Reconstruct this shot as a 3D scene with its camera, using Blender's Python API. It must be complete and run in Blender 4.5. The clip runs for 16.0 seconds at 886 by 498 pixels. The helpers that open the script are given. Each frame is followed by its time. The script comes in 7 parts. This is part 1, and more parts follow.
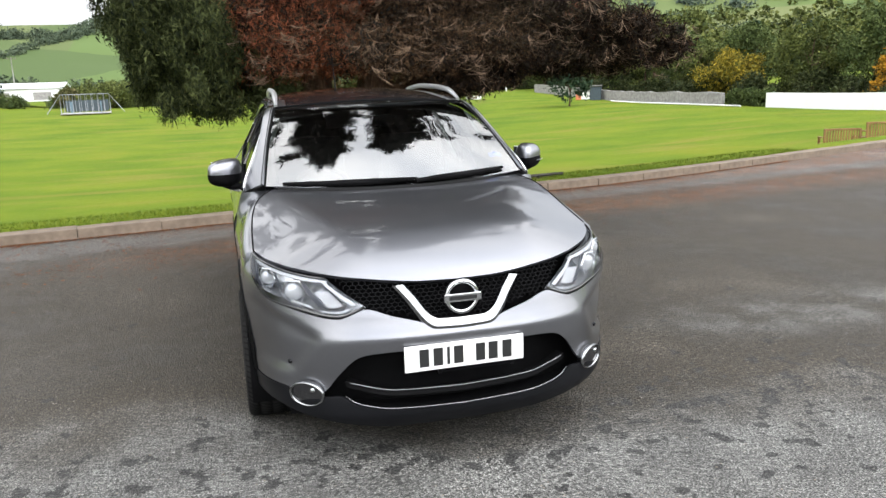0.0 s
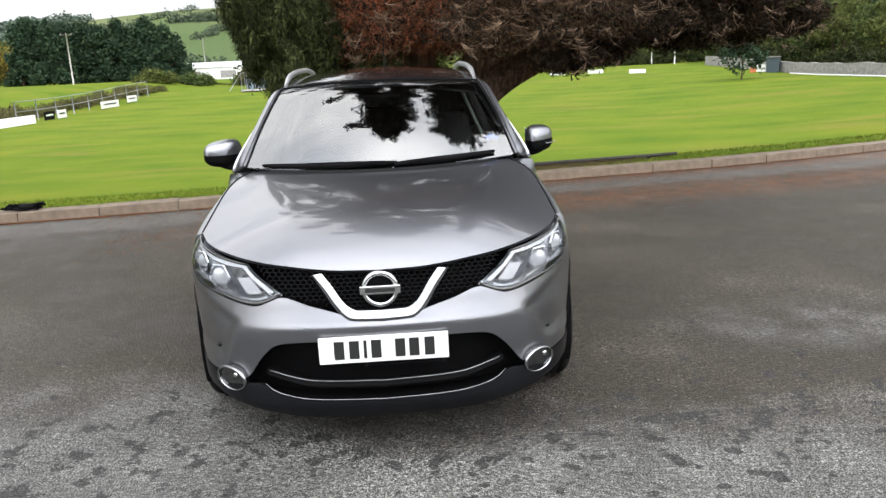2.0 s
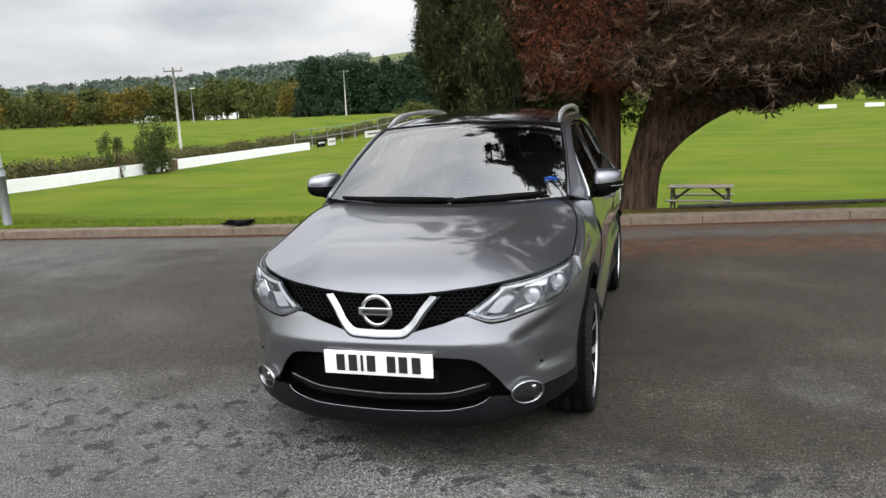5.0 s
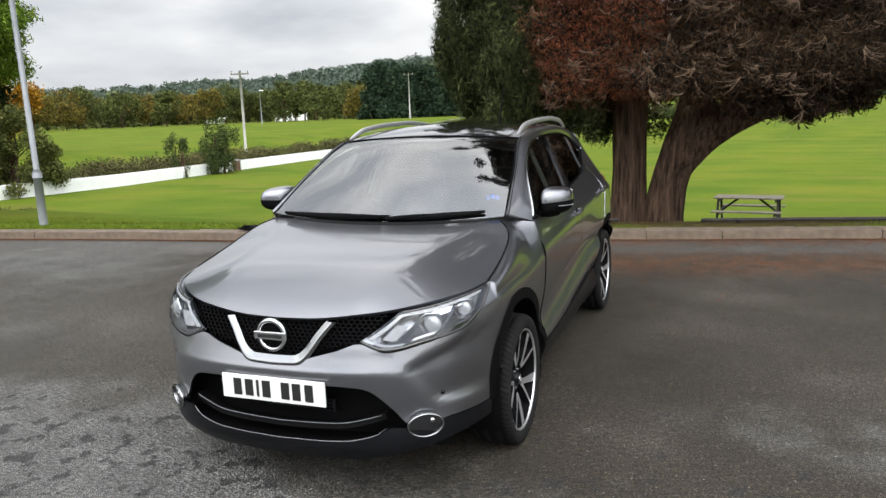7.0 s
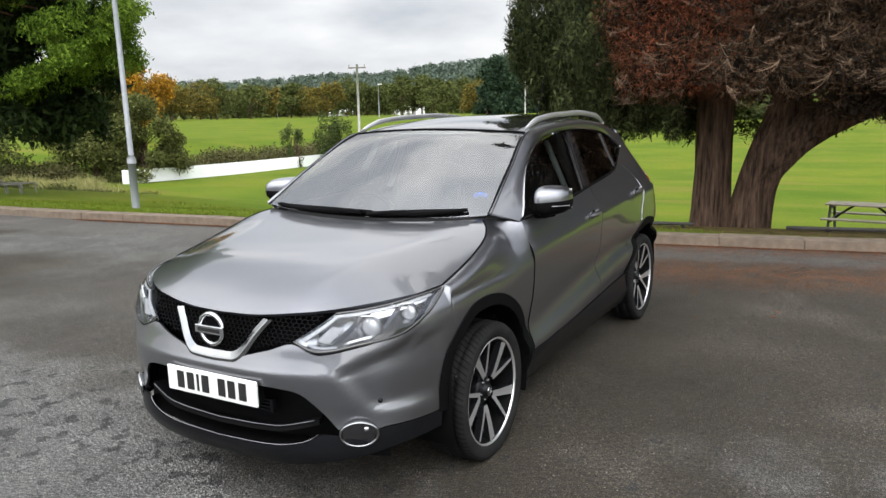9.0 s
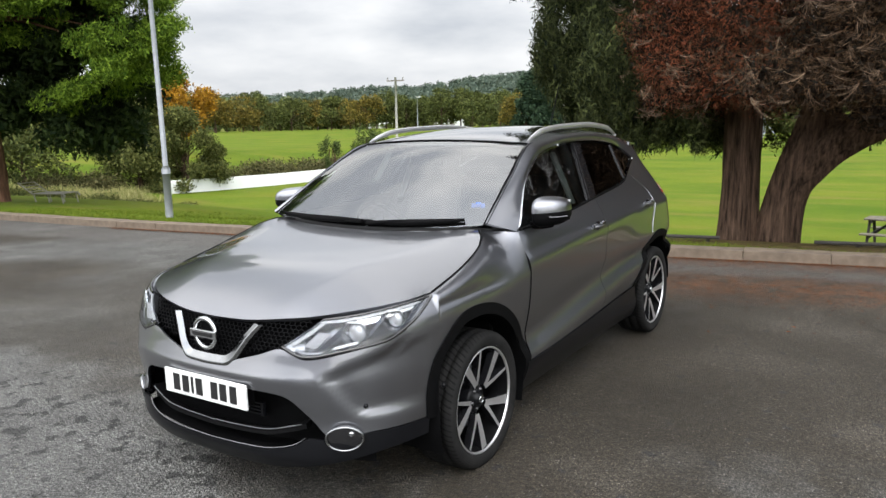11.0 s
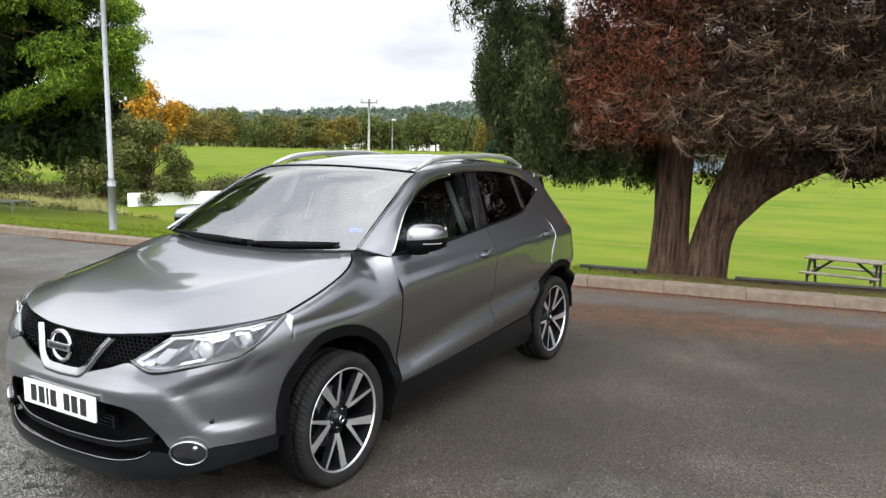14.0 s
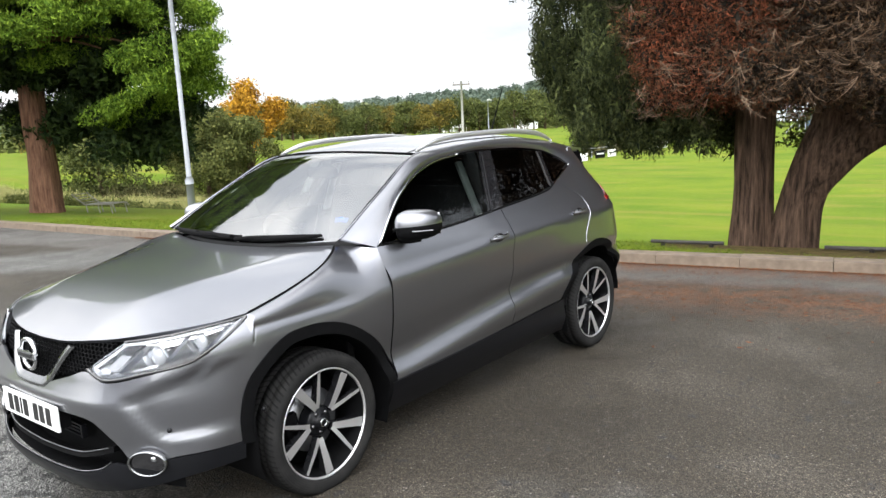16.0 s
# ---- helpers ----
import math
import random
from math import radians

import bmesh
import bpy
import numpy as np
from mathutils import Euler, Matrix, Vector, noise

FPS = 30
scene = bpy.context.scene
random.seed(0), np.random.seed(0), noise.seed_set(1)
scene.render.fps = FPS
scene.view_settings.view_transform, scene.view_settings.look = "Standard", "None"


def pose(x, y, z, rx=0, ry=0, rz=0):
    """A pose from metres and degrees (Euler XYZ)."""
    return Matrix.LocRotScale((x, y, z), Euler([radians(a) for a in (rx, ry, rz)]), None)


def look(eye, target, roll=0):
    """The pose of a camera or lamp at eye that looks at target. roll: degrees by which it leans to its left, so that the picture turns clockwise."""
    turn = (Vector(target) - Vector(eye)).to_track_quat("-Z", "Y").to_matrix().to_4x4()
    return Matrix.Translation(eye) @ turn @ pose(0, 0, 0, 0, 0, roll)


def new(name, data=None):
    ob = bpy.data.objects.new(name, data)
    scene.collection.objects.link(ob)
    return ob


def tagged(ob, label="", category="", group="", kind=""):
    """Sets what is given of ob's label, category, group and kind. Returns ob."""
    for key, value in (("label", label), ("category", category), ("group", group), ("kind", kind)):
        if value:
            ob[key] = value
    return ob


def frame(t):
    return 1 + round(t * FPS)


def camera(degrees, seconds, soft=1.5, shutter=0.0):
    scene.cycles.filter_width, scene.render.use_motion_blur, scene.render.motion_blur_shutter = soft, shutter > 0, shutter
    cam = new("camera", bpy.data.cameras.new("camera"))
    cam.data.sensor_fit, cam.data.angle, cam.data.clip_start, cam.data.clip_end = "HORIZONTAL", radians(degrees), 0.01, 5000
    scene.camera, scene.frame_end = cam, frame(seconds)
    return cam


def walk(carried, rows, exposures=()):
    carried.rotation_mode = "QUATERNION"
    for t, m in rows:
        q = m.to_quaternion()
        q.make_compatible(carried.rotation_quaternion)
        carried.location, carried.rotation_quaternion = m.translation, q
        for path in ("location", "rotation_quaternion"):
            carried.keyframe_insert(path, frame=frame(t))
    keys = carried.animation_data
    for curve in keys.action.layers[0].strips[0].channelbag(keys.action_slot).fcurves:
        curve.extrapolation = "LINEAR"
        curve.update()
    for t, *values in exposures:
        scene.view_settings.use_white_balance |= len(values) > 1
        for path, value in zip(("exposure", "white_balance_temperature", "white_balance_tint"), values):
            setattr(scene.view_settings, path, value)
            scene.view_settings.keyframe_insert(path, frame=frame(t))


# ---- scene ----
cam = camera(61.1, 16.0)
PATH = [
    (0, (-0.854, -2.867, 1.612), (-0.344, -0.982, 1.179), -1.8),
    (0.5, (-0.602, -2.928, 1.599), (-0.225, -1.012, 1.168), -3.2),
    (1, (-0.315, -3.01, 1.602), (0.049, -1.087, 1.189), -4.2),
    (1.5, (-0.115, -2.979, 1.582), (0.198, -1.054, 1.138), -4.0),
    (2, (0.128, -2.854, 1.6), (0.215, -0.914, 1.12), -2.6),
    (2.5, (0.283, -2.804, 1.591), (0.28, -0.882, 1.038), -3.8),
    (3, (0.519, -2.745, 1.589), (0.231, -0.841, 1.049), -1.3),
    (3.5, (0.657, -2.766, 1.577), (0.247, -0.887, 1.03), -2.2),
    (4, (0.797, -2.927, 1.585), (0.339, -1.057, 1.045), -1.7),
    (4.5, (0.931, -2.996, 1.618), (0.441, -1.103, 1.199), -2.8),
    (5, (1.202, -3.033, 1.626), (0.657, -1.145, 1.255), -2.6),
    (5.2, (1.292, -3.017, 1.629), (0.721, -1.136, 1.261), -2.6),
    (7.3, (1.957, -2.611, 1.664), (1.179, -0.801, 1.316), -1.9),
    (7.5, (2.047, -2.59, 1.656), (1.215, -0.798, 1.341), -1.7),
    (8, (2.178, -2.468, 1.658), (1.351, -0.674, 1.342), -2.2),
    (8.5, (2.248, -2.291, 1.64), (1.416, -0.496, 1.342), -1.6),
    (9, (2.371, -2.153, 1.622), (1.394, -0.445, 1.262), -1.3),
    (9.2, (2.434, -2.115, 1.637), (1.43, -0.415, 1.318), -0.2),
    (11.3, (2.595, -2.081, 1.607), (1.496, -0.441, 1.285), -1.8),
    (11.5, (2.616, -2.108, 1.606), (1.478, -0.494, 1.293), -2.0),
    (12, (2.689, -2.233, 1.605), (1.564, -0.617, 1.256), -2.2),
    (12.5, (2.784, -2.3, 1.614), (1.616, -0.718, 1.249), -3.2),
    (13, (2.969, -2.219, 1.612), (1.798, -0.64, 1.24), 0.2),
    (13.5, (3.066, -2.091, 1.616), (1.966, -0.467, 1.224), -1.1),
    (14, (3.079, -1.91, 1.635), (2.07, -0.203, 1.371), 1.2),
    (14.5, (3.126, -1.79, 1.622), (2.02, -0.153, 1.307), -1.5),
    (15, (3.305, -1.677, 1.635), (2.088, -0.12, 1.325), -1.4),
    (15.5, (3.411, -1.564, 1.634), (2.225, 0.023, 1.361), -1.0),
    (16, (3.382, -1.318, 1.615), (2.148, 0.224, 1.304), -2.6),
]
walk(cam, [(t, look(eye, target, roll)) for t, eye, target, roll in PATH], exposures=[(0.0, 0.17), (1.5, 0.11), (3.5, -0.22), (5.0, -0.38), (8.0, -0.22), (12.5, -0.05), (16.0, 0.38)])

# ---- light ----
world = bpy.data.worlds.new("overcast_sky")
scene.world = world
world.use_nodes = True
wn, wl = world.node_tree.nodes, world.node_tree.links
wn.clear()
w_out = wn.new("ShaderNodeOutputWorld")
w_bg = wn.new("ShaderNodeBackground")
w_sky = wn.new("ShaderNodeTexSky")
w_sky.sky_type, w_sky.sun_disc = "NISHITA", False
w_sky.sun_elevation, w_sky.sun_rotation = radians(46), radians(154)
w_sky.air_density, w_sky.dust_density = 1.0, 3.0
w_co = wn.new("ShaderNodeTexCoord")
w_map = wn.new("ShaderNodeMapping")
w_map.inputs["Scale"].default_value = (1.0, 1.0, 3.2)
w_noise = wn.new("ShaderNodeTexNoise")
w_noise.inputs["Scale"].default_value, w_noise.inputs["Detail"].default_value = 2.1, 7.0
w_noise.inputs["Roughness"].default_value = 0.52
w_ramp = wn.new("ShaderNodeValToRGB")
w_ramp.color_ramp.elements[0].position, w_ramp.color_ramp.elements[0].color = 0.36, (0.52, 0.55, 0.60, 1)
w_ramp.color_ramp.elements[1].position, w_ramp.color_ramp.elements[1].color = 0.62, (1.0, 1.0, 1.0, 1)
w_sep = wn.new("ShaderNodeSeparateXYZ")
w_grad = wn.new("ShaderNodeMapRange")
w_grad.inputs["From Min"].default_value, w_grad.inputs["From Max"].default_value = 0.14, 0.60
w_grad.inputs["To Min"].default_value, w_grad.inputs["To Max"].default_value = 1.38, 2.7
w_mul = wn.new("ShaderNodeVectorMath")
w_mul.operation = "SCALE"
w_skys = wn.new("ShaderNodeVectorMath")
w_skys.operation = "SCALE"
w_skys.inputs["Scale"].default_value = 0.10
w_mix = wn.new("ShaderNodeMix")
w_mix.data_type = "RGBA"
w_mix.inputs["Factor"].default_value = 0.88
wl.new(w_co.outputs["Generated"], w_map.inputs["Vector"])
wl.new(w_map.outputs["Vector"], w_noise.inputs["Vector"])
wl.new(w_noise.outputs["Fac"], w_ramp.inputs["Fac"])
wl.new(w_co.outputs["Generated"], w_sep.inputs["Vector"])
wl.new(w_sep.outputs["Z"], w_grad.inputs["Value"])
wl.new(w_ramp.outputs["Color"], w_mul.inputs[0])
w_dot = wn.new("ShaderNodeVectorMath")
w_dot.operation = "DOT_PRODUCT"
w_dot.inputs[1].default_value = (0.25, -0.80, 0.55)
w_glow = wn.new("ShaderNodeMapRange")
w_glow.interpolation_type = "SMOOTHSTEP"
w_glow.inputs["From Min"].default_value, w_glow.inputs["From Max"].default_value = 0.0, 1.0
w_glow.inputs["To Min"].default_value, w_glow.inputs["To Max"].default_value = 1.0, 3.2
w_both = wn.new("ShaderNodeMath")
w_both.operation = "MULTIPLY"
wl.new(w_co.outputs["Generated"], w_dot.inputs[0])
wl.new(w_dot.outputs["Value"], w_glow.inputs["Value"])
wl.new(w_grad.outputs["Result"], w_both.inputs[0])
wl.new(w_glow.outputs["Result"], w_both.inputs[1])
wl.new(w_both.outputs["Value"], w_mul.inputs["Scale"])
wl.new(w_sky.outputs["Color"], w_skys.inputs[0])
wl.new(w_skys.outputs["Vector"], w_mix.inputs["A"])
wl.new(w_mul.outputs["Vector"], w_mix.inputs["B"])
wl.new(w_mix.outputs["Result"], w_bg.inputs["Color"])
w_bg.inputs["Strength"].default_value = 1.0
wl.new(w_bg.outputs["Background"], w_out.inputs["Surface"])

sun_data = bpy.data.lights.new("sun", "SUN")
sun_data.energy, sun_data.angle, sun_data.color = 0.5, radians(30), (1.0, 0.96, 0.9)
sun = new("sun", sun_data)
sun.matrix_world = look((0, 0, 0), (-0.30, 0.62, -0.72))


# ---- materials ----
class Mat:
    """A node material with a principled shader and a few shorthands."""

    def __init__(self, name, color=(0.5, 0.5, 0.5), rough=0.6, metal=0.0, coat=0.0, spec=0.5):
        self.mat = bpy.data.materials.new(name)
        self.mat.use_nodes = True
        self.tree = self.mat.node_tree
        self.p = self.tree.nodes["Principled BSDF"]
        self.set("Base Color", (*color, 1))
        self.set("Roughness", rough)
        self.set("Metallic", metal)
        self.set("Coat Weight", coat)
        self.set("Coat Roughness", 0.02)
        self.set("Specular IOR Level", spec)

    def set(self, key, value):
        self.p.inputs[key].default_value = value

    def node(self, kind, **inputs):
        n = self.tree.nodes.new(kind)
        for key, value in inputs.items():
            n.inputs[key.replace("_", " ")].default_value = value
        return n

    def link(self, a, b):
        self.tree.links.new(a, b)

    def coords(self, scale=(1, 1, 1), kind="Object"):
        co = self.node("ShaderNodeTexCoord")
        mp = self.node("ShaderNodeMapping", Scale=scale)
        self.link(co.outputs[kind], mp.inputs["Vector"])
        return mp.outputs["Vector"]

    def noise(self, scale, detail=4.0, rough=0.55, at=None):
        n = self.node("ShaderNodeTexNoise", Scale=scale, Detail=detail, Roughness=rough)
        self.link(at if at is not None else self.coords(), n.inputs["Vector"])
        return n.outputs["Fac"]

    def ramp(self, fac, stops):
        r = self.node("ShaderNodeValToRGB")
        while len(r.color_ramp.elements) < len(stops):
            r.color_ramp.elements.new(0.5)
        for e, (at, c) in zip(r.color_ramp.elements, stops):
            e.position, e.color = at, (*c, 1)
        self.link(fac, r.inputs["Fac"])
        return r.outputs["Color"]

    def mix(self, fac, a, b, blend="MIX"):
        m = self.node("ShaderNodeMix")
        m.data_type, m.blend_type = "RGBA", blend
        for value, key in ((fac, "Factor"), (a, "A"), (b, "B")):
            sock = m.inputs[key] if key == "Factor" else [i for i in m.inputs if i.name == key and i.type == "RGBA"][0]
            if isinstance(value, (int, float)):
                sock.default_value = value
            elif isinstance(value, tuple):
                sock.default_value = (*value, 1)
            else:
                self.link(value, sock)
        return [o for o in m.outputs if o.type == "RGBA"][0]

    def math(self, op, a, b=None, clamp=False):
        m = self.node("ShaderNodeMath")
        m.operation, m.use_clamp = op, clamp
        for i, value in enumerate((a, b)):
            if value is None:
                continue
            if isinstance(value, (int, float)):
                m.inputs[i].default_value = value
            else:
                self.link(value, m.inputs[i])
        return m.outputs[0]

    def color(self, sock):
        self.link(sock, self.p.inputs["Base Color"])

    def rough(self, sock):
        self.link(sock, self.p.inputs["Roughness"])

    def bump(self, height, strength=0.3, distance=0.01):
        b = self.node("ShaderNodeBump", Strength=strength, Distance=distance)
        self.link(height, b.inputs["Height"])
        self.link(b.outputs["Normal"], self.p.inputs["Normal"])


def g3(v):
    return (v, v, v)


def plain(name, color, rough=0.6, metal=0.0, coat=0.0, vary=0.12, scale=8.0, bump=0.0, spec=0.4):
    m = Mat(name, color, rough, metal, coat, spec)
    n = m.noise(scale, 5.0)
    lo, hi = tuple(c * (1 - vary) for c in color), tuple(min(1, c * (1 + vary)) for c in color)
    m.color(m.ramp(n, [(0.3, lo), (0.7, hi)]))
    if bump:
        m.bump(m.noise(scale * 12, 3.0), bump, 0.004)
    return m.mat


def paint_material():
    m = Mat("gunmetal_paint", (0.17, 0.172, 0.186), 0.33, 0.95, 1.0)
    m.set("Coat IOR", 1.6)
    n = m.noise(900.0, 2.0)
    m.color(m.ramp(n, [(0.3, (0.150, 0.153, 0.167)), (0.7, (0.225, 0.229, 0.250))]))
    m.link(m.math("MULTIPLY", m.noise(1.6, 3.0), 0.04), m.p.inputs["Coat Roughness"])
    return m.mat


def rubber_material():
    """Tyre rubber: blocks cut across the tread, a ribbed shoulder and dust."""
    m = Mat("tyre_rubber", g3(0.008), 0.85, spec=0.08)
    at = m.coords()
    place = m.node("ShaderNodeSeparateXYZ")
    m.link(at, place.inputs["Vector"])
    turn = m.math("ARCTAN2", place.outputs["Y"], place.outputs["Z"])
    skew = m.math("ADD", turn, m.math("MULTIPLY", m.math("ABSOLUTE", place.outputs["X"]), 1.4))
    cut = m.math("GREATER_THAN", m.math("SINE", m.math("MULTIPLY", skew, 74.0)), 0.55)
    far = m.math("SQRT", m.math("ADD", m.math("POWER", place.outputs["Y"], 2.0), m.math("POWER", place.outputs["Z"], 2.0)))
    tread = m.math("MULTIPLY", m.math("SUBTRACT", far, 0.312), 120.0, True)
    cut = m.math("MULTIPLY", cut, tread)
    ring = m.math("MULTIPLY", m.math("SINE", m.math("MULTIPLY", far, 620.0)), 0.25)
    m.color(m.mix(cut, m.ramp(m.noise(14.0, 5.0), [(0.3, g3(0.009)), (0.7, (0.019, 0.0185, 0.018))]), g3(0.004)))
    m.bump(m.math("SUBTRACT", ring, m.math("MULTIPLY", cut, 1.2)), 0.35, 0.003)
    return m.mat


def glass_material(name, tint, ior=1.7):
    m = Mat(name)
    nodes = m.tree.nodes
    clear = nodes.new("ShaderNodeBsdfTransparent")
    clear.inputs["Color"].default_value = (*tint, 1)
    gloss = nodes.new("ShaderNodeBsdfGlossy")
    gloss.inputs["Roughness"].default_value = 0.01
    fres = nodes.new("ShaderNodeFresnel")
    fres.inputs["IOR"].default_value = ior
    both = nodes.new("ShaderNodeMixShader")
    m.link(fres.outputs["Fac"], both.inputs["Fac"])
    m.link(clear.outputs[0], both.inputs[1])
    m.link(gloss.outputs[0], both.inputs[2])
    m.link(both.outputs[0], nodes["Material Output"].inputs["Surface"])
    nodes.remove(m.p)
    return m.mat


def asphalt_material():
    m = Mat("worn_asphalt", g3(0.06), 0.75, spec=0.3)
    at = m.coords()
    place = m.node("ShaderNodeSeparateXYZ")
    m.link(at, place.inputs["Vector"])
    px, py = place.outputs["X"], place.outputs["Y"]
    broad, mid = m.noise(0.75, 7.0, 0.6, at), m.noise(2.3, 9.0, 0.68, at)
    fine, grain = m.noise(38.0, 4.0, 0.7, at), m.noise(150.0, 2.0, 0.6, at)
    grit = m.node("ShaderNodeTexVoronoi", Scale=110.0)
    m.link(at, grit.inputs["Vector"])
    # distance measured along the kerb's slant
    inward = m.math("SUBTRACT", py, m.math("MULTIPLY", px, 0.165))
    # damp brown-grey ground
    col = m.ramp(broad, [(0.30, (0.020, 0.0162, 0.0112)), (0.52, (0.030, 0.0248, 0.0176)), (0.68, (0.051, 0.0442, 0.0348))])
    # dry, pale ground ahead of the parked car, and dry patches towards the field
    ahead = m.math("SUBTRACT", m.math("SUBTRACT", 0.50, m.math("MULTIPLY", px, 0.15)), py)
    ahead = m.math("ADD", ahead, m.math("ADD", m.math("MULTIPLY", m.math("SUBTRACT", broad, 0.5), 2.6), m.math("MULTIPLY", m.math("SUBTRACT", mid, 0.5), 1.2)))
    ahead = m.math("SUBTRACT", ahead, m.math("MULTIPLY", m.math("SUBTRACT", px, 0.9, True), 0.22))
    dry = m.math("MULTIPLY", m.math("ADD", ahead, 0.35), 1.1, True)
    # sky sheen on wet ground right of the car, painted pale through this mask
    sx, sy = m.math("DIVIDE", m.math("SUBTRACT", px, 2.9), 1.5), m.math("DIVIDE", m.math("SUBTRACT", py, 1.3), 0.55)
    sky_sheen = m.math("SUBTRACT", 1.0, m.math("SQRT", m.math("ADD", m.math("MULTIPLY", sx, sx), m.math("MULTIPLY", sy, sy))), True)
    dry = m.math("MAXIMUM", dry, m.math("MULTIPLY", m.math("MULTIPLY", sky_sheen, 1.8, True), m.ramp(mid, [(0.38, g3(0.05)), (0.58, g3(0.55))])))
    away = m.math("MULTIPLY", m.math("SUBTRACT", m.math("MULTIPLY", px, -0.25), 0.4), m.ramp(m.noise(0.4, 4.0, 0.5, at), [(0.42, g3(0.0)), (0.62, g3(1.0))]), True)
    dry = m.math("MAXIMUM", dry, m.math("MULTIPLY", away, 0.8, True))
    pale = m.ramp(m.math("ADD", m.math("MULTIPLY", mid, 0.7), m.math("MULTIPLY", m.noise(0.9, 5.0, 0.6, at), 0.3)), [(0.34, (0.046, 0.045, 0.042)), (0.48, (0.074, 0.073, 0.069)), (0.62, (0.106, 0.105, 0.099))])
    col = m.mix(dry, col, pale)
    # small damp blots, most of them close before the bumper
    close_by = m.math("SUBTRACT", 1.0, m.math("MULTIPLY", m.math("ABSOLUTE", m.math("SUBTRACT", py, 0.12)), 1.2), True)
    spots = m.math("ADD", m.noise(7.5, 5.0, 0.6, at), m.math("MULTIPLY", close_by, 0.095))
    blot = m.ramp(spots, [(0.638, g3(0.0)), (0.655, g3(1.0))])
    col = m.mix(m.math("MULTIPLY", blot, 0.88), col, (0.020, 0.0195, 0.019))
    # smooth pale strip below the kerb
    strip = m.math("MULTIPLY", m.math("SUBTRACT", m.math("ADD", inward, m.math("MULTIPLY", m.math("SUBTRACT", mid, 0.5), 0.8)), 5.75), 5.0, True)
    col = m.mix(m.math("MULTIPLY", strip, 0.8), col, (0.070, 0.065, 0.059))
    # rusty needle litter in a band before the strip and against the kerb
    band = m.math("SUBTRACT", 1.0, m.math("MULTIPLY", m.math("ABSOLUTE", m.math("SUBTRACT", inward, 5.3)), 1.2), True)
    edge = m.math("MULTIPLY", m.math("SUBTRACT", inward, 6.2), 2.6, True)
    litter = m.math("MULTIPLY", m.math("MAXIMUM", band, edge), m.ramp(m.noise(4.5, 9.0, 0.75, at), [(0.40, g3(0.0)), (0.56, g3(1.0))]))
    litter = m.math("MULTIPLY", litter, m.math("MULTIPLY", m.math("ADD", px, 2.6), 0.4, True))
    col = m.mix(m.math("MULTIPLY", litter, 0.66), col, (0.110, 0.046, 0.019))
    col = m.mix(0.74, col, m.ramp(fine, [(0.31, g3(0.06)), (0.5, g3(0.5)), (0.69, g3(1.0))]), "OVERLAY")
    col = m.mix(0.95, col, m.ramp(grain, [(0.36, g3(0.05)), (0.64, g3(1.0))]), "OVERLAY")
    coarse = m.noise(75.0, 2.0, 0.5, at)
    col = m.mix(0.5, col, m.ramp(coarse, [(0.36, g3(0.08)), (0.5, g3(0.48)), (0.64, g3(1.0))]), "OVERLAY")
    stones = m.ramp(grit.outputs["Color"], [(0.80, g3(0.0)), (0.86, g3(1.0))])
    close = m.ramp(grit.outputs["Distance"], [(0.25, g3(1.0)), (0.4, g3(0.0))])
    col = m.mix(m.math("MULTIPLY", m.math("MULTIPLY", stones, close), 0.55), col, (0.26, 0.25, 0.225))
    chips = m.node("ShaderNodeTexVoronoi", Scale=52.0)
    m.link(at, chips.inputs["Vector"])
    few = m.ramp(chips.outputs["Color"], [(0.78, g3(0.0)), (0.82, g3(1.0))])
    core = m.ramp(chips.outputs["Distance"], [(0.16, g3(1.0)), (0.30, g3(0.0))])
    tone = m.ramp(m.noise(11.0, 2.0, 0.5, at), [(0.35, (0.20, 0.15, 0.10)), (0.6, (0.30, 0.29, 0.27))])
    col = m.mix(m.math("MULTIPLY", m.math("MULTIPLY", few, core), 0.7), col, tone)
    m.color(col)
    m.rough(m.ramp(broad, [(0.35, g3(0.5)), (0.6, g3(0.85))]))
    m.bump(m.math("ADD", m.math("MULTIPLY", grit.outputs["Distance"], 0.6), fine), 1.0, 0.014)
    return m.mat


